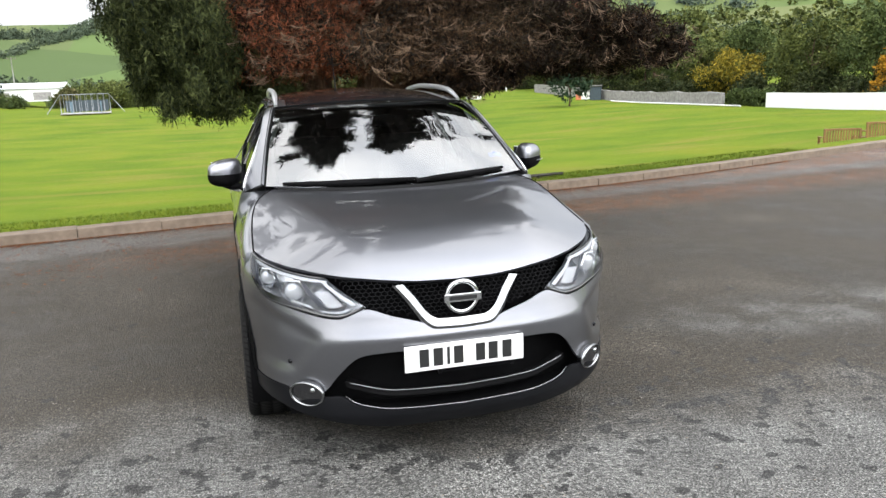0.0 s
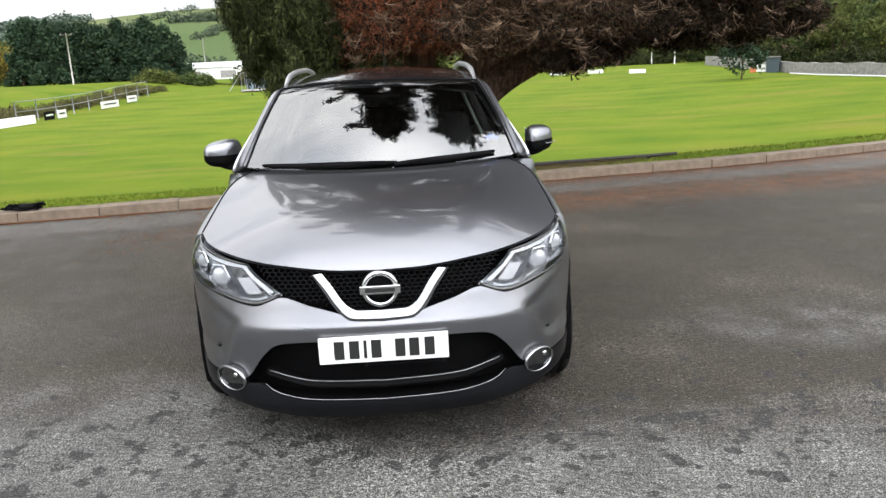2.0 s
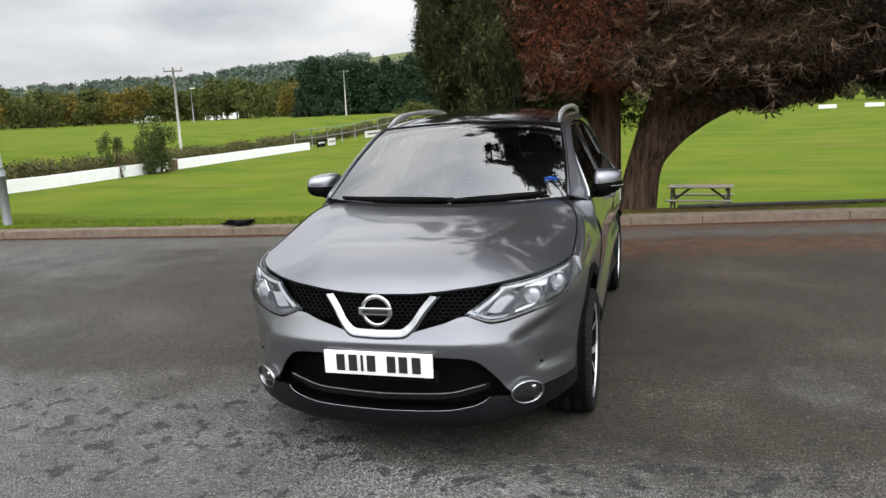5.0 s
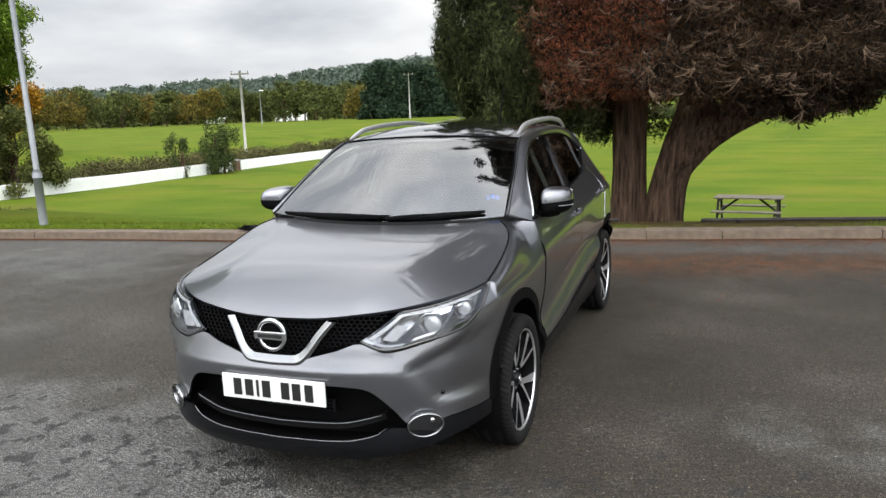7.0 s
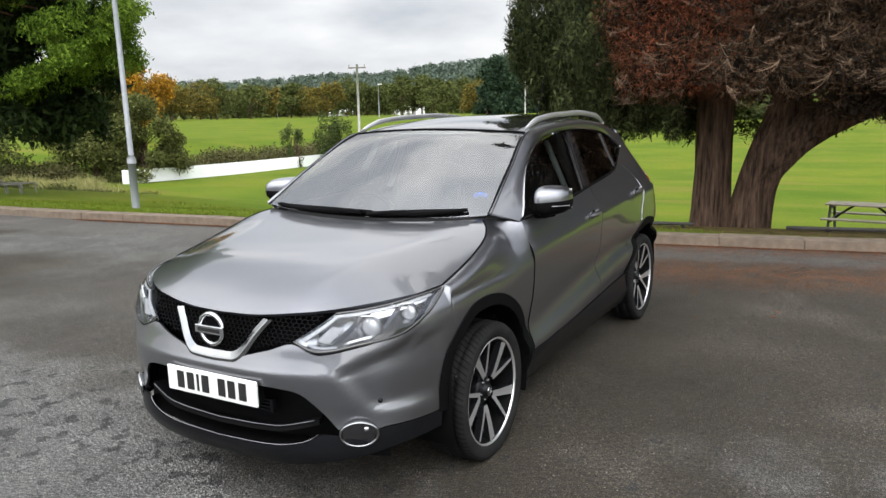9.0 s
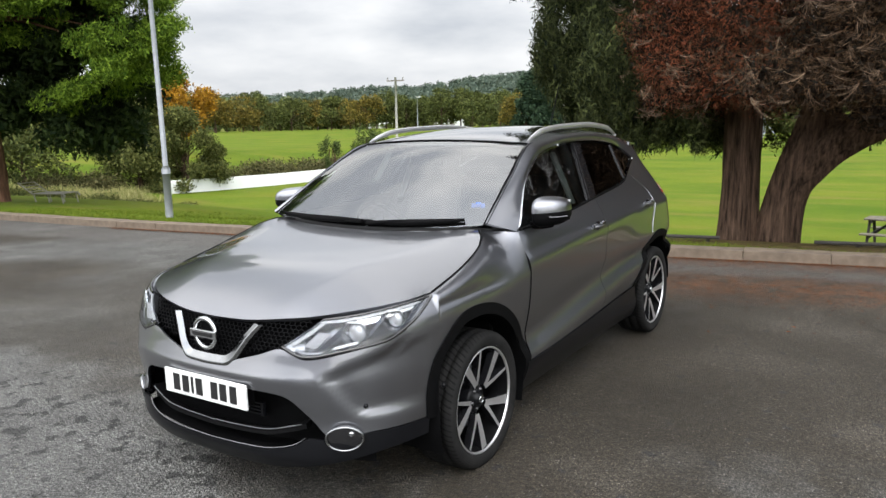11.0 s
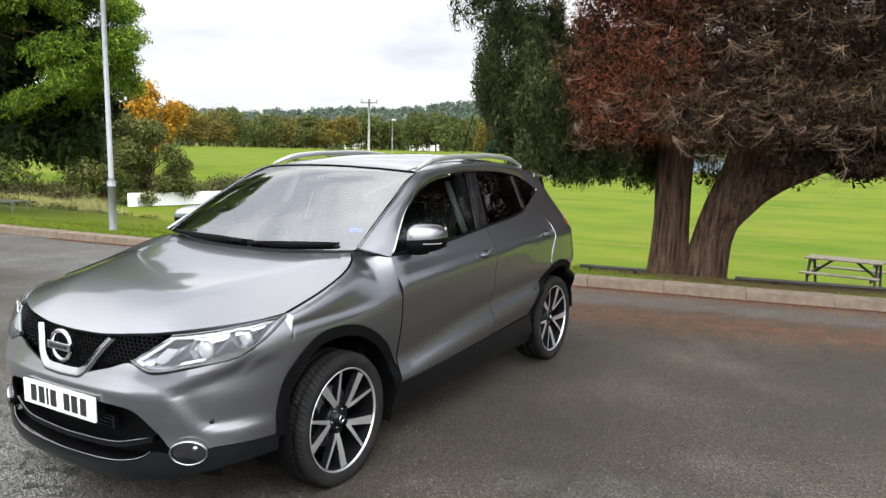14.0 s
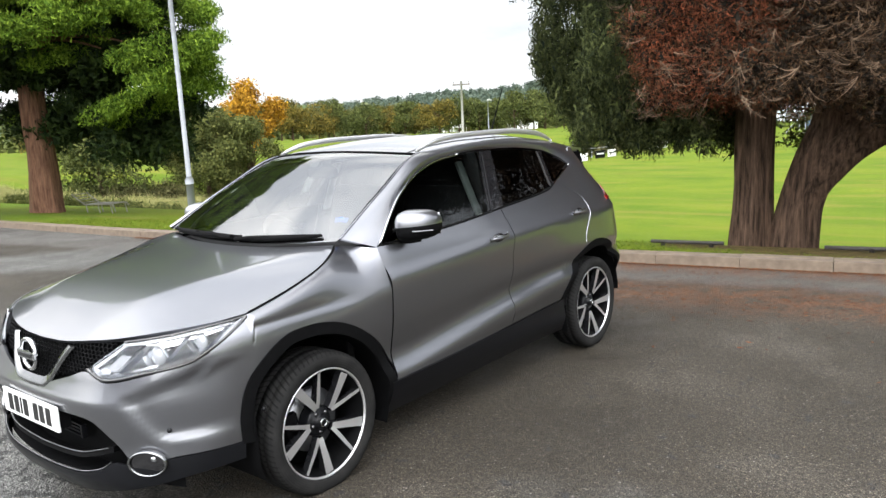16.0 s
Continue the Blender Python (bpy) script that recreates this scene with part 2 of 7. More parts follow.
def land_material():
    """Mown cricket field, rough grass beyond, fields and woods on the hills."""
    m = Mat("grassland", (0.1, 0.2, 0.03), 0.9, spec=0.05)
    at = m.coords()
    place = m.node("ShaderNodeSeparateXYZ")
    m.link(at, place.inputs["Vector"])
    fine = m.noise(26.0, 4.0, 0.7, at)
    broad = m.noise(0.16, 5.0, 0.6, at)
    mown = m.ramp(broad, [(0.34, (0.052, 0.092, 0.006)), (0.55, (0.078, 0.112, 0.008)), (0.72, (0.108, 0.118, 0.012))])
    # mowing stripes
    along = m.math("ADD", m.math("MULTIPLY", place.outputs["Y"], 0.9), m.math("MULTIPLY", place.outputs["X"], 0.26))
    stripe = m.math("SINE", m.math("ADD", m.math("MULTIPLY", along, 1.15), m.math("MULTIPLY", broad, 3.0)))
    mown = m.mix(m.math("MULTIPLY", m.math("ADD", stripe, 1.0), 0.11, True), mown, (0.112, 0.128, 0.015))
    worn = m.ramp(m.noise(0.33, 4.0, 0.55, m.coords((0.35, 1.4, 1))), [(0.54, g3(0.0)), (0.70, g3(1.0))])
    mown = m.mix(m.math("MULTIPLY", worn, 0.55), mown, (0.135, 0.110, 0.028))
    mown = m.mix(0.5, mown, m.ramp(fine, [(0.25, g3(0.28)), (0.75, g3(0.78))]), "OVERLAY")
    far = m.math("MULTIPLY", m.math("SUBTRACT", place.outputs["Z"], 3.0), 0.25, True)
    cells = m.node("ShaderNodeTexVoronoi", Scale=0.0075)
    wobble = m.noise(0.012, 3.0, 0.5, at)
    vec = m.node("ShaderNodeVectorMath")
    vec.operation = "ADD"
    scaled = m.node("ShaderNodeVectorMath")
    scaled.operation = "SCALE"
    scaled.inputs["Scale"].default_value = 60.0
    m.link(wobble, scaled.inputs[0])
    m.link(at, vec.inputs[0])
    m.link(scaled.outputs["Vector"], vec.inputs[1])
    m.link(vec.outputs["Vector"], cells.inputs["Vector"])
    fields = m.ramp(cells.outputs["Color"], [(0.2, (0.055, 0.080, 0.030)), (0.45, (0.108, 0.120, 0.052)), (0.6, (0.070, 0.105, 0.034)), (0.85, (0.095, 0.108, 0.048))])
    # bare, needle-strewn soil under the forked tree
    dx = m.math("SUBTRACT", place.outputs["X"], 1.5)
    dy = m.math("MULTIPLY", m.math("SUBTRACT", place.outputs["Y"], 8.9), 1.5)
    away = m.math("SQRT", m.math("ADD", m.math("MULTIPLY", dx, dx), m.math("MULTIPLY", dy, dy)))
    soil = m.math("MULTIPLY", m.math("SUBTRACT", m.math("ADD", 2.1, m.math("MULTIPLY", m.noise(1.6, 5.0, 0.6, at), 1.4)), away), 1.6, True)
    mown = m.mix(m.math("MULTIPLY", soil, 0.85), mown, m.ramp(m.noise(7.0, 6.0, 0.65, at), [(0.35, (0.030, 0.019, 0.012)), (0.65, (0.085, 0.050, 0.028))]))
    m.color(m.mix(far, mown, fields))
    m.bump(fine, 0.6, 0.03)
    return m.mat


def leaf_material(name, lo, hi, rough=0.75):
    m = Mat(name, lo, rough, spec=0.08)
    geo = m.node("ShaderNodeNewGeometry")
    m.color(m.ramp(geo.outputs["Random Per Island"], [(0.0, lo), (0.65, tuple((a + b) / 2 for a, b in zip(lo, hi))), (1.0, hi)]))
    return m.mat


def bark_material(name, lo, hi):
    m = Mat(name, lo, 0.9, spec=0.08)
    ridges = m.noise(9.0, 6.0, 0.65, m.coords((2.2, 2.2, 0.22)))
    m.color(m.ramp(ridges, [(0.35, lo), (0.68, hi)]))
    m.bump(ridges, 1.0, 0.05)
    return m.mat


PAINT = paint_material()
CHROME = plain("chrome", (0.55, 0.56, 0.57), 0.1, 1.0, vary=0.03)
SILVER = plain("brushed_silver", (0.66, 0.66, 0.67), 0.32, 0.85, vary=0.05)
BLACK = plain("black_plastic", (0.0035, 0.0035, 0.0038), 0.6, vary=0.2, scale=30, bump=0.1, spec=0.05)
GLOSSBLACK = plain("gloss_black", (0.008, 0.008, 0.009), 0.08, coat=1.0)
DARKSATIN = plain("dark_satin_trim", (0.005, 0.0052, 0.0062), 0.28, vary=0.1, spec=0.16)
RUBBER = rubber_material()
WINDSCREEN = glass_material("windscreen_glass", (0.72, 0.78, 0.74), 4.1)
SIDEGLASS = glass_material("side_glass", (0.24, 0.27, 0.26), 1.55)
PRIVACY = glass_material("privacy_glass", (0.06, 0.06, 0.065), 1.55)
LAMPGLASS = glass_material("lamp_glass", (0.93, 0.94, 0.95), 1.38)
WHITEPLATE = plain("plate_white", (0.66, 0.66, 0.645), 0.5, vary=0.03)
INKBLACK = plain("ink_black", (0.012, 0.012, 0.012), 0.5)
CABIN = plain("cabin_grey", (0.035, 0.035, 0.037), 0.8, vary=0.2)
TAILRED = plain("tail_lamp_red", (0.16, 0.008, 0.008), 0.15, coat=1.0)
BLUE = plain("badge_blue", (0.06, 0.22, 0.80), 0.5)
LAMPBOWL = plain("lamp_bowl", (0.24, 0.25, 0.27), 0.22, 0.8, vary=0.25, scale=30)
LAMPDARK = plain("lamp_shadow_grey", (0.045, 0.050, 0.064), 0.35, 0.3, vary=0.2, scale=30)
LAMPBRIGHT = plain("lamp_bright_white", (0.39, 0.40, 0.42), 0.3, vary=0.06)
LAMPCLEAR = plain("bright_projector_glass", (0.42, 0.43, 0.45), 0.08, 0.2, coat=1.0)
LAMPPALE = plain("lamp_pale_grey", (0.30, 0.305, 0.32), 0.5, vary=0.15, scale=40)
LAMPFACET = plain("lamp_facet", (0.60, 0.61, 0.63), 0.2, 0.95, vary=0.15, scale=40)
BELTGREY = plain("pale_cabin_trim", (0.34, 0.37, 0.36), 0.7)
SATINCHROME = plain("satin_chrome", (0.25, 0.255, 0.26), 0.14, 1.0, vary=0.03)
DIMSILVER = plain("dim_silver_line", (0.22, 0.22, 0.23), 0.35, 0.8, vary=0.05)
ASPHALT = asphalt_material()
LAND = land_material()
KERB = plain("kerb_concrete", (0.128, 0.098, 0.072), 0.9, vary=0.3, scale=6, bump=0.5)
WHITEWALL = plain("white_painted_wall", (0.80, 0.81, 0.80), 0.8, vary=0.05, scale=1.5)
STONE = plain("grey_stone", (0.24, 0.23, 0.22), 0.9, vary=0.3, scale=3)
DARKSTONE = plain("dark_rough_stone", (0.055, 0.055, 0.045), 0.9, vary=0.4, scale=2, bump=0.3)
TIMBER = plain("weathered_timber", (0.11, 0.095, 0.075), 0.85, vary=0.3, scale=6)
WARMWOOD = plain("varnished_timber", (0.16, 0.085, 0.026), 0.6, vary=0.25, scale=6)
DARKWOOD = plain("dark_stained_timber", (0.03, 0.027, 0.024), 0.8, vary=0.3)
GALV = plain("galvanised_steel", (0.21, 0.222, 0.235), 0.55, 0.25, vary=0.12, scale=5)
BARK = bark_material("yew_bark", (0.018, 0.012, 0.009), (0.125, 0.080, 0.055))
PINEBARK = bark_material("pine_bark", (0.07, 0.035, 0.022), (0.20, 0.11, 0.07))
TWIG = leaf_material("dead_twigs", (0.050, 0.033, 0.022), (0.27, 0.190, 0.130))
LEAF_YEW = leaf_material("yew_green", (0.003, 0.006, 0.003), (0.072, 0.084, 0.028))
LEAF_DULL = leaf_material("shaded_dead_olive", (0.009, 0.007, 0.004), (0.045, 0.033, 0.017))
LEAF_RED = leaf_material("dead_red_brown", (0.045, 0.014, 0.007), (0.285, 0.090, 0.042))
LEAF_LITTER = leaf_material("rusty_litter", (0.040, 0.016, 0.008), (0.170, 0.062, 0.022))
LEAF_BROWN = leaf_material("dead_brown", (0.020, 0.012, 0.007), (0.135, 0.078, 0.040))
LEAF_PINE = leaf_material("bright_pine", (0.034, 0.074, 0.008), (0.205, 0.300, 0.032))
LEAF_SHADE = leaf_material("shaded_dead_needles", (0.006, 0.0045, 0.003), (0.020, 0.013, 0.008))
LEAF_PINEDARK = leaf_material("shaded_pine", (0.007, 0.014, 0.005), (0.034, 0.052, 0.013))
LEAF_SHRUB = leaf_material("shrub_green", (0.032, 0.043, 0.012), (0.140, 0.145, 0.042))
LEAF_WOOD = leaf_material("woodland_green", (0.024, 0.036, 0.010), (0.110, 0.120, 0.032))
LEAF_OCHRE = leaf_material("autumn_ochre", (0.038, 0.040, 0.010), (0.19, 0.140, 0.026))
LEAF_ORANGE = leaf_material("autumn_orange", (0.15, 0.075, 0.010), (0.46, 0.24, 0.02))
LEAF_GOLD = leaf_material("autumn_gold", (0.05, 0.055, 0.010), (0.26, 0.19, 0.02))
LEAF_BROAD = leaf_material("broadleaf_green", (0.022, 0.038, 0.012), (0.085, 0.105, 0.032))
LEAF_CONIFER = leaf_material("dark_conifer", (0.010, 0.022, 0.014), (0.04, 0.065, 0.032))
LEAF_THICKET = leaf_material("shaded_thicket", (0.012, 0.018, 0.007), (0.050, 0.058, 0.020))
LEAF_HEDGE = leaf_material("hedge_olive", (0.035, 0.04, 0.014), (0.13, 0.115, 0.05))
LEAF_FAR = leaf_material("haze_tinted_woods", (0.048, 0.070, 0.056), (0.105, 0.130, 0.095))
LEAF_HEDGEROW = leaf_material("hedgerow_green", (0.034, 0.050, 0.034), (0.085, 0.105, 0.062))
STRAW = leaf_material("dry_grass", (0.13, 0.15, 0.04), (0.38, 0.34, 0.16))


# ---- geometry helpers ----
def curve(*pts):
    """A smooth curve through (t, value) pairs."""
    xs, ys = [p[0] for p in pts], [p[1] for p in pts]
    ds = [(ys[i + 1] - ys[i]) / (xs[i + 1] - xs[i]) for i in range(len(xs) - 1)]
    ms = [ds[0]] + [0.0 if ds[i - 1] * ds[i] <= 0 else 2 * ds[i - 1] * ds[i] / (ds[i - 1] + ds[i]) for i in range(1, len(ds))] + [ds[-1]]

    def at(x):
        x = min(max(x, xs[0]), xs[-1])
        i = 0
        while i < len(xs) - 2 and x > xs[i + 1]:
            i += 1
        h = xs[i + 1] - xs[i]
        s = (x - xs[i]) / h
        return (ys[i] * (1 + 2 * s) * (1 - s) ** 2 + h * ms[i] * s * (1 - s) ** 2 + ys[i + 1] * s * s * (3 - 2 * s) + h * ms[i + 1] * s * s * (s - 1))
    return at


def step(a, b, x):
    s = min(max((x - a) / (b - a), 0.0), 1.0)
    return s * s * (3 - 2 * s)


def lin(a, b, n):
    return [a + (b - a) * i / n for i in range(n + 1)]


def mesh_of(name, bm, mat):
    me = bpy.data.meshes.new(name)
    bm.normal_update()
    bm.to_mesh(me)
    bm.free()
    for m in mat if isinstance(mat, (list, tuple)) else [mat]:
        me.materials.append(m)
    return me


def part(name, bm, mat, parent=None, label=""):
    ob = new(name, mesh_of(name, bm, mat))
    ob.parent = parent
    return tagged(ob, label)


def thing(name, label, category, group="", kind="", at=(0, 0, 0), turn=0.0):
    ob = new(name)
    ob.empty_display_size = 0.1
    ob.matrix_basis = pose(*at, 0, 0, turn)
    return tagged(ob, label, category, group, kind)


def grid(fn, us, vs, closed=False):
    """A bmesh sheet of fn(u, v) points, smooth shaded."""
    bm = bmesh.new()
    rows = [[bm.verts.new(fn(u, v)) for u in us] for v in vs]
    n = len(us)
    for a, b in zip(rows, rows[1:]):
        for i in range(n if closed else n - 1):
            j = (i + 1) % n
            f = bm.faces.new((a[i], a[j], b[j], b[i]))
            f.smooth = True
    return bm


def rimmed(bm, depth=0.012, away=Vector((0, 2.2, 0.7))):
    """Turns a sheet outward and folds its open edges inward, so that it has an edge with depth."""
    bmesh.ops.remove_doubles(bm, verts=bm.verts, dist=0.0004)
    bm.normal_update()
    out = sum(f.normal.dot(f.calc_center_median() - away) for f in bm.faces)
    if out < 0:
        bmesh.ops.reverse_faces(bm, faces=bm.faces[:])
        bm.normal_update()
    if depth:
        normals = {v: v.normal.copy() for v in bm.verts}
        edges = [e for e in bm.edges if e.is_boundary]
        source = {e: e.verts[:] for e in edges}
        moved = {}
        for e in edges:
            for v in source[e]:
                if v not in moved:
                    moved[v] = bm.verts.new(v.co - normals[v] * depth)
        for e in edges:
            a, b = source[e]
            fl = e.link_faces[0]
            order = [l.vert for l in fl.loops]
            if order[(order.index(a) + 1) % len(order)] == b:
                a, b = b, a
            try:
                f = bm.faces.new((a, b, moved[b], moved[a]))
                f.smooth = False
            except ValueError:
                pass
            e.smooth = False
    return bm


def mirrored(fn, side):
    def at(u, v):
        x, y, z = fn(u, v)
        return (x * side, y, z)
    return at


def lathe(profile, n=48, axis="x"):
    """Turns (radius, height) pairs round an axis."""
    def at(a, i):
        r, h = profile[i]
        c, s = math.cos(a) * r, math.sin(a) * r
        return {"x": (h, c, s), "y": (c, h, s), "z": (c, s, h)}[axis]
    return grid(at, [2 * math.pi * k / n for k in range(n)], range(len(profile)), True)


def add_box(bm, size, m=None, bevel=0.0):
    """A box in bm; size in metres, placed by the matrix m."""
    made = bmesh.ops.create_cube(bm, size=1.0, matrix=(m or Matrix()) @ Matrix.Diagonal((*size, 1)))
    if bevel:
        edges = list({e for v in made["verts"] for e in v.link_edges})
        bmesh.ops.bevel(bm, geom=edges, offset=bevel, segments=2, affect="EDGES", profile=0.6)
    return bm


def box(size, m=None, bevel=0.0):
    return add_box(bmesh.new(), size, m, bevel)


def add_tube(bm, pts, radius, n=8, squash=1.0, caps=True):
    """A round bar along points; radius is a number or one number per point."""
    pts = [Vector(p) for p in pts]
    rad = radius if isinstance(radius, (list, tuple)) else [radius] * len(pts)
    rings, side = [], None
    for i, p in enumerate(pts):
        d = (pts[min(i + 1, len(pts) - 1)] - pts[max(i - 1, 0)]).normalized()
        if side is None:
            side = d.orthogonal().normalized() if abs(d.z) > 0.9 else d.cross(Vector((0, 0, 1))).normalized()
        side = (side - d * side.dot(d)).normalized()
        up = side.cross(d)
        rings.append([bm.verts.new(p + (side * math.cos(2 * math.pi * k / n) + up * math.sin(2 * math.pi * k / n) * squash) * rad[i]) for k in range(n)])
    for a, b in zip(rings, rings[1:]):
        for k in range(n):
            bm.faces.new((a[k], a[(k + 1) % n], b[(k + 1) % n], b[k])).smooth = True
    if caps:
        bm.faces.new(rings[0])
        bm.faces.new(rings[-1][::-1])
    return bm


def tube(pts, radius, n=8, squash=1.0):
    return add_tube(bmesh.new(), pts, radius, n, squash)


def add_ball(bm, centre, size, seg=20, rings=12):
    bmesh.ops.create_uvsphere(bm, u_segments=seg, v_segments=rings, radius=1.0, matrix=Matrix.Translation(centre) @ Matrix.Diagonal((*size, 1)))
    for f in bm.faces:
        f.smooth = True
    return bm


def soup(name, verts, faces, mat, parent=None, label=""):
    """One mesh from arrays of corner places and of corner numbers."""
    me = bpy.data.meshes.new(name)
    k = faces.shape[1]
    me.vertices.add(len(verts))
    me.vertices.foreach_set("co", np.asarray(verts, dtype=np.float32).ravel())
    me.loops.add(faces.size)
    me.loops.foreach_set("vertex_index", faces.astype(np.int32).ravel())
    me.polygons.add(len(faces))
    me.polygons.foreach_set("loop_start", np.arange(0, faces.size, k, dtype=np.int32))
    me.update(calc_edges=True)
    me.materials.append(mat)
    ob = new(name, me)
    ob.parent = parent
    return tagged(ob, label)


RNG = np.random.default_rng(7)


def leaves(centres, size, stretch=1.0, droop=0.0, rng=RNG, wide=0.45):
    """Small pointed leaf blades at the centres, turned at random."""
    n = len(centres)
    d = rng.normal(size=(n, 3))
    d[:, 2] -= droop
    d /= np.linalg.norm(d, axis=1)[:, None]
    o = np.cross(d, rng.normal(size=(n, 3)))
    o /= np.linalg.norm(o, axis=1)[:, None] + 1e-9
    s = size * rng.uniform(0.55, 1.35, size=(n, 1))
    length, width = d * s * stretch, o * s * wide
    c = np.asarray(centres)
    verts = np.stack([c - length * 0.45 - width * 0.85, c - length * 0.35 + width * 0.85, c + length * 0.6], axis=1).reshape(-1, 3)
    faces = np.arange(3 * n).reshape(n, 3)
    return verts, faces


def in_blobs(blobs, n, shell=0.45, rng=RNG):
    """n places in a set of ellipsoids (x, y, z, rx, ry, rz), denser towards their skins."""
    b = np.array(blobs, dtype=float)
    weight = b[:, 3] * b[:, 4] * b[:, 5]
    pick = rng.choice(len(b), size=n, p=weight / weight.sum())
    d = rng.normal(size=(n, 3))
    d /= np.linalg.norm(d, axis=1)[:, None]
    r = shell + (1 - shell) * rng.uniform(0, 1, size=(n, 1)) ** 0.6
    r *= 1 + 0.16 * rng.normal(size=(n, 1))
    return b[pick, :3] + d * r * b[pick, 3:]


# ---- ground ----
KERB_LINE = curve((-400, 0.0), (-60, 2.9), (-14, 5.25), (-9, 5.6), (-6.3, 5.92), (-4.5, 6.08), (-2.9, 6.30), (-1, 6.63), (0.3, 6.84), (1.5, 7.03), (2.8, 7.26), (4.3, 7.50), (6.3, 8.0), (11.4, 9.68), (20, 12.2), (60, 18), (400, 40))
BANK = curve((0, 0.09), (1, 0.04), (2, -0.15), (6, -0.85), (11, -1.5), (16, -1.95), (22, -2.2), (35, -2.4), (5000, -2.4))
RIDGE = curve((-180, 2.5), (-75, 2.5), (-54, 2.3), (-46, 2.4), (-41, 2.45), (-35, 2.6), (-29, 2.85), (-23, 3.7), (-12, 4.7), (5, 5.2), (30, 6.8), (50, 7.0), (90, 5.0), (180, 2.5))


def land_height(x, y):
    d = y - KERB_LINE(x) - 0.28
    r, a = math.hypot(x, y), math.degrees(math.atan2(x, y))
    if d < 0:
        z = -0.3 + 0.25 * step(-26, -34, y)
    else:
        z = BANK(d)
        z += (0.06 - z) * 0.6 * step(-6, -18, x) * (1 - step(3, 16, d))
        z += 1.9 * step(-38.5, -54, x) * step(0, 20, d)
        z -= 0.32 * step(9, 16, x) * step(2, 5, d) * (1 - step(9, 16, d))
        z += 0.8 * step(15, 42, x) + 1.2 * step(50, 72, x) + 1.3 * step(80, 125, y)
    near = 330 + 260 * step(-30, -48, a)
    top = 1000 + 550 * step(-30, -48, a)
    z += step(near, top, r) * top * math.tan(radians(RIDGE(a))) * (0.94 + 0.12 * noise.noise((x * 0.004, y * 0.004, 3.0))) * (1.0 - 0.25 * step(top, top + 700, r))
    z += 7.0 * noise.noise((x * 0.008, y * 0.008, 0.0)) * step(near, near + 250, r)
    return z


def build_land():
    ds = [-1500, -700, -300, -120, -60, -40, -32, -26, -12, -4, -0.4, 0, 0.25, 0.5, 1, 1.5, 2, 3, 4, 5, 6.5, 8, 10, 12, 15, 18, 22, 27, 33, 40, 48, 58, 70, 85, 100, 120, 150]
    ds += [150 * 1.06 ** k for k in range(1, 44)]
    xs = sorted({round(s * v, 3) for s in (-1, 1) for v in [0, 1, 2, 3, 4.2, 5.5, 7, 9, 11.5, 14, 17, 20, 24, 28, 32, 35, 38, 42, 46, 50, 55, 62, 70, 80, 92, 105, 120, 140, 160, 185, 210] + [210 * 1.07 ** k for k in range(1, 34)]})
    bm = grid(lambda x, d: (x, KERB_LINE(x) + 0.28 + d, land_height(x, KERB_LINE(x) + 0.28 + d)), xs, ds)
    return tagged(part("ground", bm, LAND, None, "mown green grass field running out to wooded hills"), category="grass", kind="structure")


build_land()


def build_car_park():
    xs = [-60 + 2 * k for k in range(51)]
    bm = grid(lambda x, v: (x, KERB_LINE(x) + 0.02 if v == 1 else KERB_LINE(x) * (1 - (1 - v) ** 1.5) - 30 * (1 - v) ** 1.5, 0.0), xs, lin(0, 1, 12))
    return tagged(part("pavement", bm, ASPHALT, None, "worn grey asphalt car park with damp stains"), category="car park", kind="structure")


build_car_park()


# ---- sky-lit setting: boundary walls ----
def wall_strip(name, x, y0, y1, height, thick, mat, label, step_len=2.0, jag=0.0):
    bm = bmesh.new()
    n = max(2, int((y1 - y0) / step_len))
    ring = []
    rng = random.Random(int(abs(x) * 10 + y0))
    for y in lin(y0, y1, n):
        z = land_height(x, y)
        t = z + height + rng.uniform(-jag, jag)
        ring.append([bm.verts.new(p) for p in ((x - thick / 2, y, z - 0.3), (x - thick / 2, y, t), (x + thick / 2, y, t), (x + thick / 2, y, z - 0.3))])
    for a, b in zip(ring, ring[1:]):
        for k in range(3):
            bm.faces.new((a[k], b[k], b[k + 1], a[k + 1]))
    bm.faces.new(ring[0])
    bm.faces.new(ring[-1][::-1])
    bmesh.ops.recalc_face_normals(bm, faces=bm.faces)
    return tagged(part(name, bm, mat, None, label), category="wall", kind="structure")


wall_strip("wall_1", -36.5, 27.5, 49.2, 0.82, 0.25, WHITEWALL, "low white painted boundary wall beside the field")
wall_strip("wall_2", -36.5, 50.4, 75.0, 0.80, 0.25, WHITEWALL, "low white painted boundary wall beside the field")
wall_strip("wall_3", 47.8, 24.0, 58.4, 1.35, 0.3, WHITEWALL, "white rendered boundary wall at the field's edge")
wall_strip("wall_4", 48.1, 65.5, 116.0, 1.35, 0.4, STONE, "grey stone boundary wall at the field's edge", 1.2, 0.07)


def build_reflection_wall():
    """Unseen wall added behind the car park to darken the bumper's reflections."""
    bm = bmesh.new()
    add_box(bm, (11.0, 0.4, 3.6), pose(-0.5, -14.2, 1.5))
    return tagged(part("reflection_wall", bm, DARKSTONE, None, "unseen dark wall added behind the car park for bumper reflections"), category="wall", kind="structure")


build_reflection_wall()


